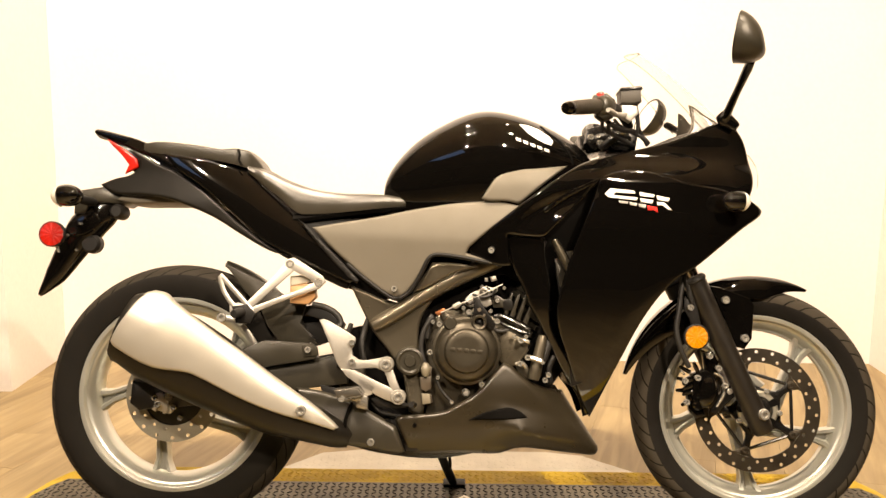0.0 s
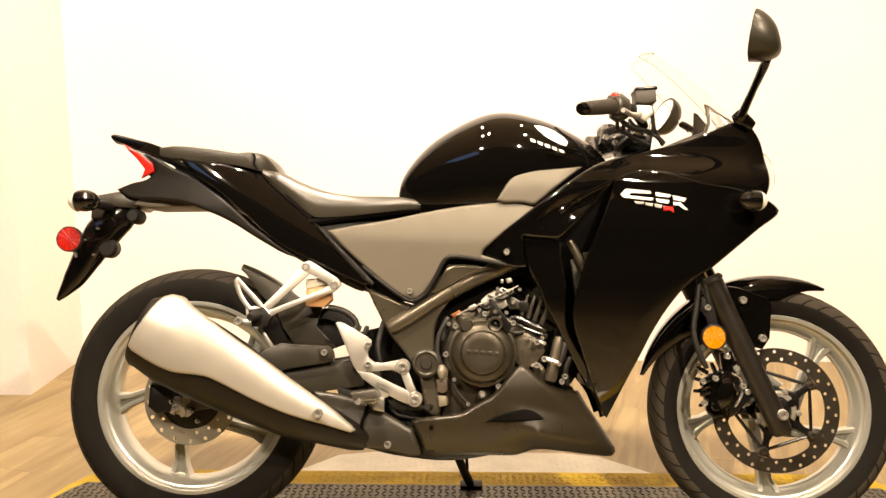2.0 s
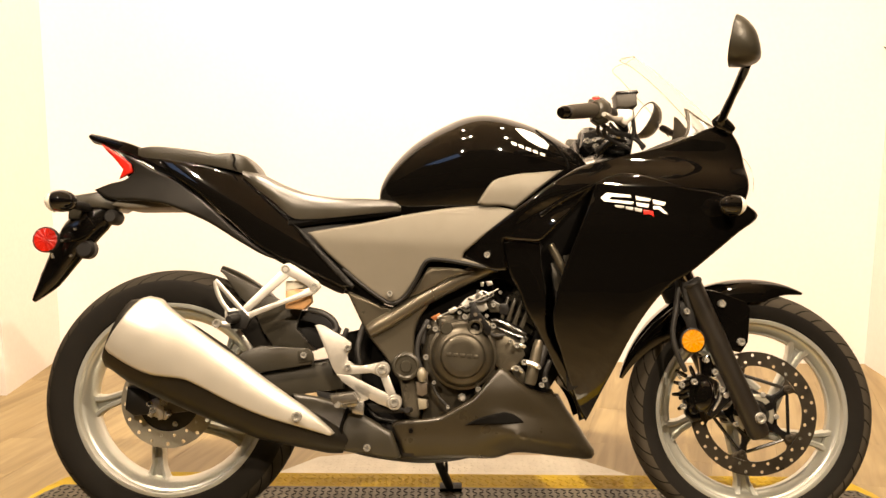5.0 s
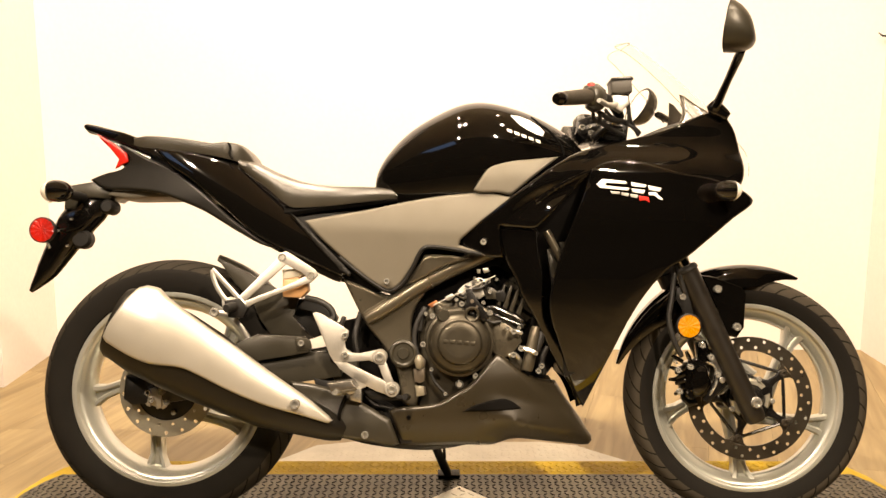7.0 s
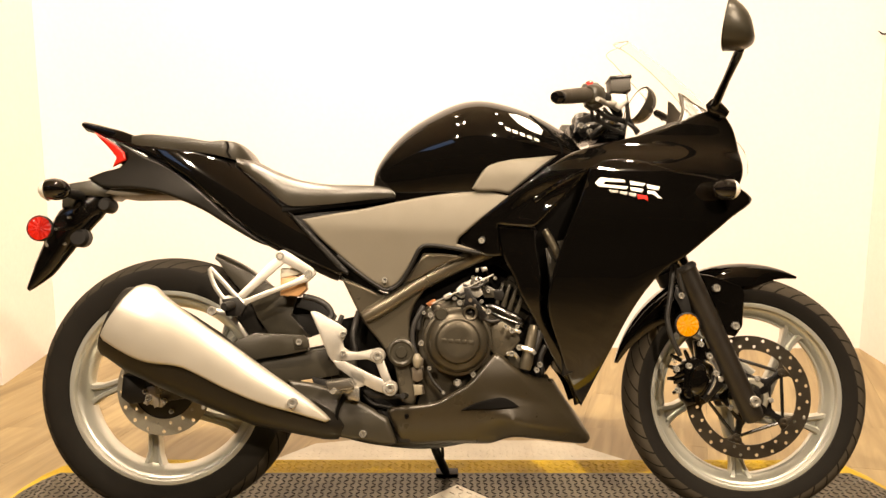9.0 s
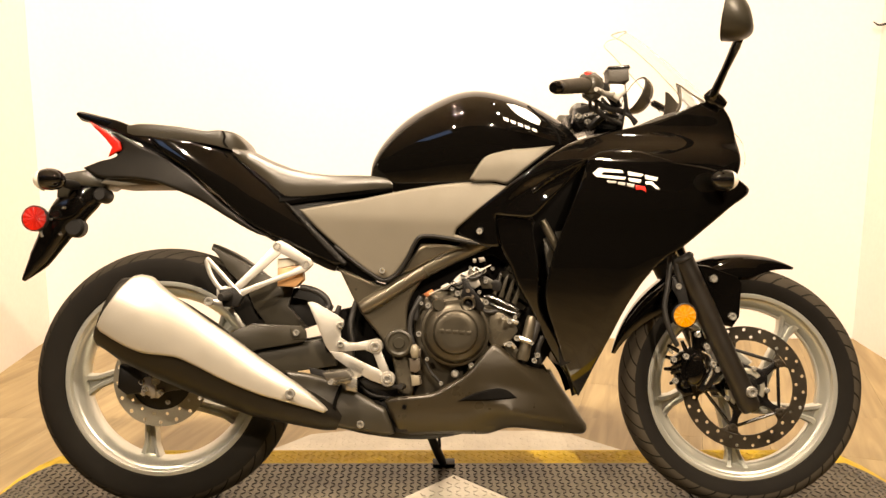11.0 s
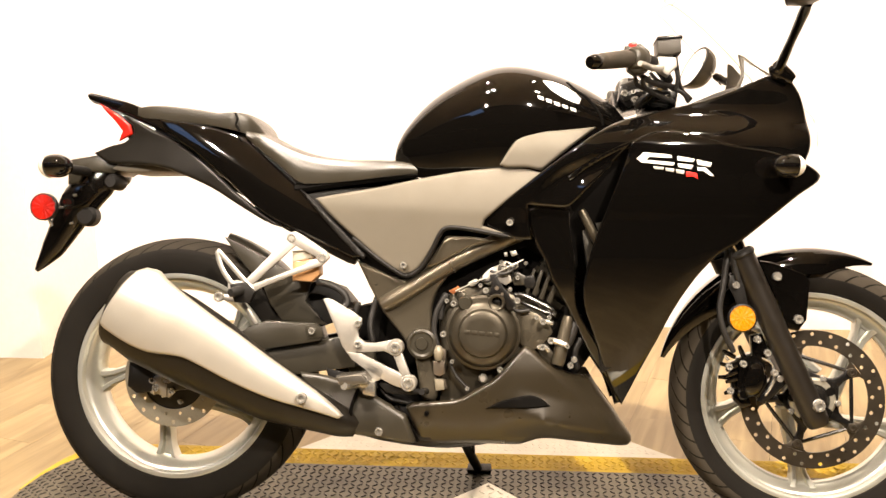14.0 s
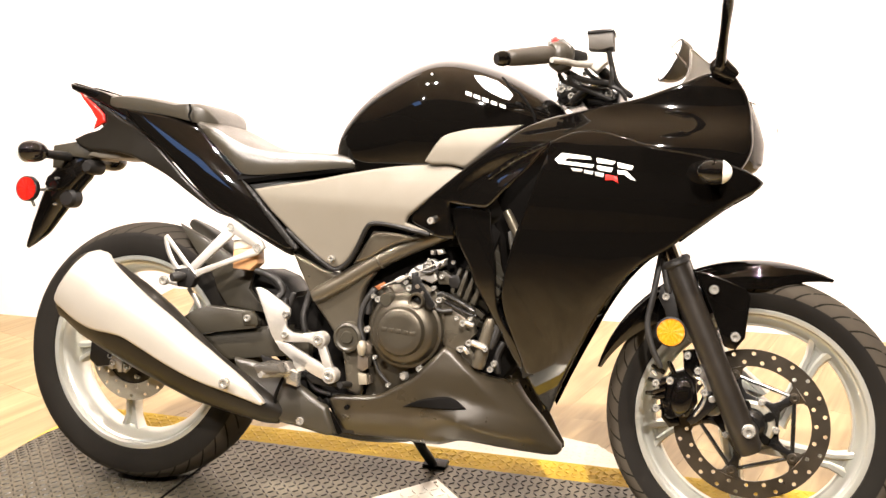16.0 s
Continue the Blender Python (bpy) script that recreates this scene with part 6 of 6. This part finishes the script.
part("exhaust_pipe", tube([(-0.30, -0.15, 0.25), (-0.2, -0.11, 0.215), (-0.05, -0.07, 0.2), (0.1, -0.03, 0.24), (0.18, 0.0, 0.34)], 0.024, 14, 5), EXHAUST_BLACK, muffler)
part("heat_band", tube([(-0.261, -0.162, 0.310), (-0.276, -0.166, 0.263), (-0.269, -0.158, 0.216)], 0.004, 8, 4), SEAM_SHADE, muffler)
bolt((-0.218, -0.160, 0.222), 0.0105, muffler)
bolt((-0.121, -0.146, 0.258), 0.006, mat=SEAM_SHADE)
part("pan_strap", tube([(x, -(w_belly(x, z) + 0.004), z) for x, z in [(-0.186, 0.272), (-0.164, 0.241), (-0.144, 0.196)]], 0.006, 8, 4), SEAM_SHADE, bike)

for q in [(-0.172, -0.144, 0.565), (0.047, -0.163, 0.654)]:
    bolt(q, 0.0085)


# side stand
stand = part("side_stand", tube([(-0.082, 0.085, 0.215), (-0.056, 0.145, 0.137), (-0.026, 0.207, 0.062)], [0.013, 0.011, 0.012], 12, 4), MATTE_BLACK, bike, "black side stand")
part("stand_foot", placed(block(-0.028, 0.03, -0.018, 0.022, -0.005, 0.005, 0.003), Matrix.Translation((-0.026, 0.217, 0.063)) @ pose(0, 0, 0, 13.238)), MATTE_BLACK, stand)
part("stand_spring", tube([(-0.050, 0.095, 0.20), (-0.040, 0.125, 0.155), (-0.036, 0.160, 0.115)], 0.004, 8, 4), MATTE_BLACK, stand)

# rear plate carrier and signals
carrier_bm = tube([(-0.850, -0.020, 0.774), (-0.885, -0.022, 0.744), (-0.925, -0.024, 0.703), (-0.958, -0.024, 0.650), (-0.992, -0.024, 0.592), (-1.030, -0.024, 0.542)], [0.028, 0.040, 0.044, 0.036, 0.026, 0.006], 16, 5, flat=0.75)
tail_carrier = part("plate_carrier", carrier_bm, CARRIER_BLACK, bike, "black plastic number plate carrier")
part("carrier_stalk", plate([(-0.943, 0.792), (-0.858, 0.806), (-0.816, 0.774), (-0.836, 0.761), (-0.904, 0.767), (-0.917, 0.737), (-0.944, 0.737)], -0.055, 0.055, 0.005, 3), MATTE_BROWN, tail_carrier)
part("carrier_rib", plate([(-0.955, 0.716), (-0.925, 0.735), (-0.890, 0.742), (-0.874, 0.718), (-0.905, 0.690), (-0.940, 0.680), (-0.962, 0.696)], -0.060, -0.046, 0.006, 3), CARRIER_BLACK, tail_carrier)
part("plate_lamp", lathe([(0.0, -0.02), (0.018, -0.02), (0.024, -0.012), (0.024, 0.012), (0.018, 0.02), (0.0, 0.02)], 20, (-0.905, -0.030, 0.667)), MATTE_BLACK, tail_carrier)
for q in ((-0.922, -0.062, 0.712), (-0.935, -0.050, 0.650)):
    bolt(q, 0.004, tail_carrier)
part("carrier_knob", lathe([(0.0, -0.03), (0.012, -0.03), (0.018, -0.02), (0.018, 0.02), (0.0, 0.03)], 20, (-0.840, -0.035, 0.743)), MATTE_BLACK, tail_carrier)
part("tail_reflector", faceted((-0.972, -0.104, 0.684), 0.0275), RED_LENS, tail_carrier, "round red side reflector", shade=False)
part("tail_reflector_ring", lathe([(0.0272, -0.003), (0.030, -0.001), (0.030, 0.010), (0.0272, 0.010)], 32, (-0.973, -0.103, 0.684), loop=True), MATTE_BLACK, tail_carrier)
for q in ([(-0.960, -0.090, 0.642), (-0.966, -0.095, 0.662)], [(-0.948, -0.098, 0.682), (-0.955, -0.050, 0.685)]):
    part("reflector_rod", tube(q, 0.004, 8, 2), STEEL, tail_carrier)
for s in (-1, 1):
    c, base = Vector((-0.922, -0.155, 0.767)), Vector((-0.897, -0.050, 0.765))
    c.y, base.y = s * 0.150, s * 0.05
    stem = part("rear_signal", tube([base, base.lerp(c, 0.6), c], [0.012, 0.010, 0.012], 12, 4), MATTE_BLACK, bike, "black rear turn signal")
    def pod(centre, reach, tall, deep, a0, a1, grow=0.0):
        rings = []
        for i in range(13):
            a = radians(a0 + (a1 - a0) * i / 12)
            rr = math.sin(a)
            rings.append([Vector((centre.x - reach * math.cos(a), centre.y + (deep * rr + grow) * math.cos(b), centre.z + (tall * rr + grow) * math.sin(b))) for b in (2 * math.pi * k / 20 for k in range(20))])
        return skin(rings)
    part("signal_body", pod(c + Vector((0.002, 0, 0.002)), 0.034, 0.0255, 0.034, 58, 178), GLOSS_BLACK, stem)
    part("signal_lens", pod(c + Vector((0.0, 0, 0.0005)), 0.034, 0.0268, 0.0355, 2, 66), CLEAR_LENS, stem, "clear signal lens")

# cockpit: screen, bars, levers and mirrors
def screen_body():
    rings = []
    for i in range(15):
        u = i / 14
        row = []
        for k in range(17):
            v = -1 + k / 8
            w = table(u, (0, 0.112), (0.3, 0.088), (0.6, 0.080), (0.85, 0.068), (1.0, 0.045))
            x = 0.640 - 0.222 * u + 0.03 * u * (1 - u) - 0.085 * v * v * (1 - 0.45 * u)
            z = 0.952 + 0.203 * u ** 0.92 - 0.020 * v * v
            row.append(Vector((x, v * w, z)))
        rings.append(row + [p + Vector((-0.0025, 0, -0.0025)) for p in reversed(row)])
    return skin(rings)


screen = part("windscreen", screen_body(), CLEAR, bike, "clear low windscreen")
screen.visible_shadow = False


def screen_point(u, v):
    w = table(u, (0, 0.112), (0.3, 0.088), (0.6, 0.080), (0.85, 0.068), (1.0, 0.045))
    return Vector((0.640 - 0.222 * u + 0.03 * u * (1 - u) - 0.085 * v * v * (1 - 0.45 * u), v * w, 0.952 + 0.203 * u ** 0.92 - 0.020 * v * v))


rim_pts = [screen_point(u, -1) for u in (0.2, 0.45, 0.6, 0.75, 0.9, 1.0)] + [screen_point(1, v) for v in (-0.5, 0, 0.5, 1)] + [screen_point(u, 1) for u in (0.9, 0.75, 0.6, 0.45)]
part("screen_edge", tube(rim_pts, 0.0008, 6, 4), SCREEN_EDGE, screen, "pale polished edge")
both("screen_mount", [(0.525, 1.018), (0.536, 1.013), (0.557, 0.993), (0.587, 0.971), (0.603, 0.951), (0.569, 0.954), (0.532, 0.940), (0.513, 0.932), (0.497, 0.922), (0.519, 0.950), (0.527, 0.975)], lambda x, z: 0.108 - 0.45 * (z - 0.9), MOUNT_GREY, "grey-brown shiny screen side mount", step=0.02)
part("dash_cowl", cross_loft(((0.32, 0.09, 0.86, 0.885), (0.40, 0.11, 0.86, 0.905), (0.50, 0.115, 0.87, 0.945), (0.57, 0.090, 0.88, 0.960), (0.605, 0.06, 0.87, 0.945), (0.625, 0.03, 0.86, 0.91)), 12), MATTE_BLACK, bike, "matt black inner cowl")
part("nose_cowl", cross_loft(((0.54, 0.110, 0.760, 0.950), (0.60, 0.104, 0.765, 0.957), (0.632, 0.084, 0.770, 0.936), (0.656, 0.055, 0.776, 0.895), (0.670, 0.028, 0.786, 0.858), (0.676, 0.008, 0.802, 0.838)), 14), GLOSS_BLACK, bike, "gloss black nose cowl")
headlight = part("headlight_lens", cross_loft(((0.62, 0.095, 0.782, 0.930), (0.66, 0.068, 0.788, 0.915), (0.688, 0.040, 0.800, 0.893), (0.703, 0.014, 0.822, 0.866)), 14), CLEAR, bike, "clear headlight lens")
headlight.visible_shadow = False
for s in (-1, 1):
    c = Vector((0.596, -0.215, 0.766))
    c.y *= -s
    c.y = s * abs(c.y)
    sig = part("front_signal", tube([(c.x - 0.035, s * 0.13, c.z - 0.004), (c.x - 0.01, s * 0.19, c.z), c], [0.018, 0.016, 0.018], 14, 4), GLOSS_BLACK, bike, "black front turn signal")
    part("signal_body", pod(c + Vector((-0.012, 0, 0)), 0.034, 0.024, 0.030, 2, 122), GLOSS_BLACK, sig)
    part("signal_lens", pod(c + Vector((-0.010, 0, 0)), 0.030, 0.0245, 0.031, 116, 178), CLEAR_LENS, sig, "clear signal lens")

bar = [(0.201, -0.290, 0.954), (0.232, -0.262, 0.961), (0.275, -0.222, 0.974), (0.309, -0.190, 0.980), (0.339, -0.150, 0.978)]
bar = part("handlebar", tube([(x, -abs(y), z) for x, y, z in bar] + [(0.375, -0.09, 0.955)], 0.0115, 12, 5), MATTE_BLACK, bike, "black clip-on handlebar")
part("bar_end", tube([(0.195, -0.298, 0.952), (0.212, -0.283, 0.956)], [0.0135, 0.0160], 16, 3), GLOSS_BLACK, bar)
part("grip", tube([(0.212, -0.283, 0.956), (0.239, -0.255, 0.964), (0.280, -0.215, 0.976)], [0.0155, 0.0165, 0.0175], 18, 5), GRIP, bar, "black rubber throttle grip")
part("throttle_housing", tube([(0.280, -0.217, 0.977), (0.294, -0.204, 0.978), (0.312, -0.188, 0.980)], [0.021, 0.024, 0.020], 16, 4), GUARD_BROWN, bar)
part("switch_box", plate([(0.271, 1.002), (0.301, 1.007), (0.319, 0.992), (0.316, 0.954), (0.293, 0.944), (0.276, 0.956)], -0.212, -0.178, 0.005, 3), GUARD_BROWN, bar)
part("red_switch", plate([(0.277, 1.006), (0.287, 1.010), (0.294, 1.007), (0.292, 1.001), (0.279, 0.999)], -0.212, -0.198, 0.0015), RED_DECAL, bar, "red stop switch")
part("fluid_reservoir", plate([(0.340, 1.025), (0.387, 1.029), (0.389, 1.000), (0.366, 0.995), (0.342, 0.997)], -0.160, -0.108, 0.003), GRIP, bar, "square dark brake fluid reservoir")
part("reservoir_lid", plate([(0.338, 1.0245), (0.340, 1.0310), (0.388, 1.0350), (0.391, 1.0285)], -0.163, -0.105, 0.0015), SEMI_BLACK, bar)
part("brake_lever", tube([(0.372, -0.150, 0.979), (0.347, -0.165, 0.967), (0.326, -0.190, 0.962), (0.310, -0.225, 0.960), (0.292, -0.270, 0.955)], [0.008, 0.007, 0.0065, 0.006, 0.006], 10, 4), CAST_ALLOY, bar, "silver brake lever")
part("lever_perch", plate([(0.341, 0.990), (0.377, 0.988), (0.380, 0.970), (0.361, 0.951), (0.343, 0.962)], -0.168, -0.140, 0.004, 3), CAST_ALLOY, bar)
for q, r in (([(0.378, -0.140, 0.999), (0.385, -0.130, 0.970), (0.394, -0.110, 0.941), (0.412, -0.090, 0.922)], 0.005), ([(0.303, -0.180, 0.951), (0.336, -0.150, 0.939), (0.386, -0.110, 0.937), (0.422, -0.080, 0.918)], 0.006), ([(0.310, -0.180, 0.946), (0.314, -0.160, 0.931), (0.345, -0.120, 0.921), (0.383, -0.100, 0.909)], 0.005), ([(0.293, -0.190, 0.944), (0.299, -0.170, 0.933), (0.336, -0.130, 0.927), (0.377, -0.090, 0.930)], 0.0045), ([(0.282, -0.080, 0.918), (0.310, -0.090, 0.931), (0.346, -0.100, 0.922)], 0.008)):
    part("control_cable", tube(q, r, 8, 6), RUBBER, bar)
clamp = bmesh.new()
for o, y0, y1 in (([(0.275, 0.950), (0.313, 0.962), (0.332, 0.940), (0.326, 0.909), (0.288, 0.900), (0.272, 0.918)], -0.085, 0.085), ([(0.322, 0.950), (0.363, 0.964), (0.399, 0.937), (0.394, 0.905), (0.329, 0.900)], -0.07, 0.07), ([(0.264, 0.940), (0.288, 0.948), (0.294, 0.919), (0.272, 0.908)], -0.05, 0.05)):
    join(clamp, plate(o, y0, y1, 0.006, 3))
clamp = part("top_clamp", clamp, SEMI_BLACK, bike, "dark steering top clamp")
for q in [(0.284, -0.090, 0.929), (0.305, -0.090, 0.916), (0.342, -0.075, 0.932), (0.377, -0.075, 0.924), (0.328, -0.080, 0.947), (0.359, -0.080, 0.948)]:
    bolt(q, 0.009, clamp)
part("steering_damper_cap", lathe([(0.0, -0.020), (0.012, -0.020), (0.018, -0.016), (0.020, -0.006), (0.020, 0.012), (0.0, 0.012)], 24, (0.291, -0.040, 0.950)), GUARD_BROWN, clamp, "brown round cap")
part("fork_cap", lathe([(0.0, -0.012), (0.008, -0.012), (0.010, -0.006), (0.014, -0.004), (0.014, 0.01), (0.0, 0.01)], 6, (0.312, -0.070, 0.948)), STEEL, clamp)
part("clamp_arm", tube([(0.305, -0.095, 0.900), (0.326, -0.105, 0.917), (0.350, -0.112, 0.936)], [0.0095, 0.0105, 0.0085], 12, 4), SEMI_BLACK, clamp)
part("clamp_arm_end", tube([(0.346, -0.113, 0.934), (0.356, -0.115, 0.941)], [0.0115, 0.0105], 12, 3), STEEL, clamp)
part("cable_block", plate([(0.364, 0.918), (0.374, 0.929), (0.389, 0.923), (0.394, 0.911), (0.367, 0.907)], -0.066, -0.030, 0.003), DARK_METAL, clamp)
for q, r, m in (((0.301, -0.092, 0.931), 0.006, STEEL), ((0.318, -0.100, 0.934), 0.0055, STEEL), ((0.283, -0.070, 0.927), 0.007, STEEL), ((0.296, -0.075, 0.917), 0.006, CAST_ALLOY), ((0.384, -0.070, 0.916), 0.006, STEEL), ((0.372, -0.090, 0.941), 0.005, STEEL), ((0.331, -0.110, 0.957), 0.005, STEEL)):
    bolt(q, r, clamp, 0.008, m)
for q, r in (([(0.332, -0.120, 0.967), (0.345, -0.120, 0.952), (0.375, -0.115, 0.936), (0.401, -0.110, 0.925), (0.414, -0.100, 0.908)], 0.0042), ([(0.382, -0.130, 0.976), (0.386, -0.130, 0.954), (0.384, -0.125, 0.930)], 0.0040), ([(0.315, -0.100, 0.953), (0.320, -0.100, 0.931), (0.335, -0.100, 0.913), (0.370, -0.095, 0.906)], 0.0048), ([(0.296, -0.060, 0.965), (0.309, -0.075, 0.957), (0.322, -0.085, 0.935), (0.340, -0.080, 0.905)], 0.0036)):
    part("wiring", tube(q, r, 8, 5), RUBBER, clamp)
part("ignition_barrel", tube([(0.302, -0.030, 0.952), (0.307, -0.030, 0.968)], 0.017, 14, 3), MATTE_BLACK, clamp)
left_bar = part("handlebar", tube([(0.375, 0.09, 0.955), (0.33, 0.15, 0.965), (0.29, 0.21, 0.96), (0.225, 0.30, 0.952)], 0.0115, 12, 5), MATTE_BLACK, bike, "black clip-on handlebar")
part("grip", tube([(0.215, 0.315, 0.951), (0.25, 0.265, 0.956), (0.275, 0.232, 0.959)], 0.0165, 16, 4), RUBBER, left_bar)
part("switch_box", block(0.275, 0.31, 0.185, 0.225, 0.938, 0.985, 0.006), MATTE_BROWN, left_bar)


def mirror(s, foot, head):
    """A pod-shaped mirror on a long stalk; the glass looks back."""
    stalk = part("mirror", tube([foot, foot.lerp(head, 0.06), foot.lerp(head, 0.5), head], [0.016, 0.0105, 0.0085, 0.011], 12, 5), GLOSS_BLACK, bike, "black pod mirror on a stalk")
    part("mirror_foot", tube([foot + Vector((0.03, 0, -0.02)), foot, foot + Vector((-0.012, 0, 0.012))], [0.012, 0.020, 0.012], 12, 4, flat=0.6), GLOSS_BLACK, stalk)
    rings = []
    base = head + Vector((-0.052, s * 0.018, 0.047)) if s < 0 else head + Vector((-0.050, 0.004, 0.022))
    for i in range(10):
        a = radians(90 * i / 9)
        reach, size = (0.050 if s < 0 else 0.050) * math.sin(a), math.cos(a) ** 0.62 * (1.0 if s < 0 else 0.80)
        size = max(size, 0.03)
        ring = []
        for k in range(32):
            b = 2 * math.pi * k / 32
            cy, cz = math.cos(b), math.sin(b)
            y = (0.062 if s < 0 else 0.054) * math.copysign(abs(cy) ** 0.85, cy) * size
            z = (0.052 if s < 0 else 0.058) * math.copysign(abs(cz) ** (0.8 if s < 0 else 1.05), cz) * size - 0.012 * math.sin(a)
            ring.append(base + Vector((reach * (1 - (7.5 if s < 0 else 2.0) * z) + z * (0.20 if s < 0 else 0.35), s * y - (0.0 if s < 0 else 0.30 * z), z)))
        rings.append(ring)
    spin = Matrix.Translation(base + Vector((0.0 if s > 0 else 0.020, 0, 0))) @ pose(0, 0, 0, 0, 0, 24 if s > 0 else -21) @ Matrix.Translation(-base)
    rings = [[spin @ p for p in ring] for ring in rings]
    base = spin @ base
    part("mirror_shell", skin(rings), MATTE_BROWN if s < 0 else MOUNT_GREY, stalk)
    back = (rings[0][0] - base).cross(rings[0][8] - base).normalized()
    back = -back if back.x > 0 else back
    glass = [base + (p - base) * (0.93 if s < 0 else 0.90) + back * 0.0025 for p in rings[0]]
    rim = [p - back * 0.003 for p in glass]
    part("mirror_glass", skin([rim, glass]), MIRROR, stalk, "silvered glass")
    edge = [base + (p - base) * 0.97 + back * 0.001 for p in rings[0]]
    part("mirror_rim", tube(edge + edge[:1], 0.0022, 6, 2), MATTE_BLACK, stalk)


hook = tagged(new("wall_hook"), "small dark hook on the cream wall", "hook")
hook.location = (1.688, 1.55, 1.215)
part("hook_arm", tube([(0, 0, 0), (-0.03, 0, -0.004), (-0.05, 0, 0.008)], [0.005, 0.004, 0.002], 8, 4), LAMP_CASE, hook)
mirror(-1, Vector((0.585, -0.135, 0.967)), Vector((0.592, -0.300, 1.057)))
mirror(1, Vector((0.580, 0.120, 0.968)), Vector((0.531, 0.198, 1.019)))

# ---- floor boards ----
BOARD_L, BOARD_W, TURN = 1.28, 0.193, radians(74)
floor = bpy.data.objects["floor"]
rng = random.Random(4)
ROOM = ((-4.2, 4.2, -4.2, 0.7), (-1.605, 1.69, 0.7, 1.585), (-4.2, -1.605, 0.7, 1.105))


def clipped(poly, box):
    """The part of a flat outline inside a box seen from above."""
    for axis, bound, way in ((0, box[0], 1), (0, box[1], -1), (1, box[2], 1), (1, box[3], -1)):
        out = []
        for p, q in zip(poly, poly[1:] + poly[:1]):
            a, b = (p[axis] - bound) * way, (q[axis] - bound) * way
            if a >= 0:
                out.append(p)
            if (a < 0) != (b < 0):
                out.append(p + (q - p) * (a / (a - b)))
        poly = out
        if not poly:
            return []
    return poly


c, s = math.cos(TURN), math.sin(TURN)
for j in range(-40, 40):
    off = rng.random() * BOARD_L
    for i in range(-8, 8):
        u, v = i * BOARD_L + off, j * BOARD_W
        at = Vector((u * c - v * s, u * s + v * c))
        far = [at + Vector((a * c - b * s, a * s + b * c)) for a, b in ((0.0004, 0.0004), (BOARD_L - 0.0004, 0.0004), (BOARD_L - 0.0004, BOARD_W - 0.0004), (0.0004, BOARD_W - 0.0004))]
        for box in ROOM:
            cut = clipped(far, box)
            if len(cut) < 3 or abs(sum(p.x * q.y - q.x * p.y for p, q in zip(cut, cut[1:] + cut[:1]))) < 0.004:
                continue
            me = bpy.data.meshes.new("floor_board")
            flat = [(p - at) for p in cut]
            flat = [(p.x * c + p.y * s, -p.x * s + p.y * c) for p in flat]
            n = len(flat)
            me.from_pydata([(x, y, 0) for x, y in flat] + [(x, y, -0.012) for x, y in flat], [], [tuple(range(n))] + [(k, k + n, (k + 1) % n + n, (k + 1) % n) for k in range(n)])
            me.materials.append(WOOD)
            ob = new("floor_board", me)
            ob.parent = floor
            ob.location, ob.rotation_euler = (at.x, at.y, FLOOR_Z), (0, 0, TURN)
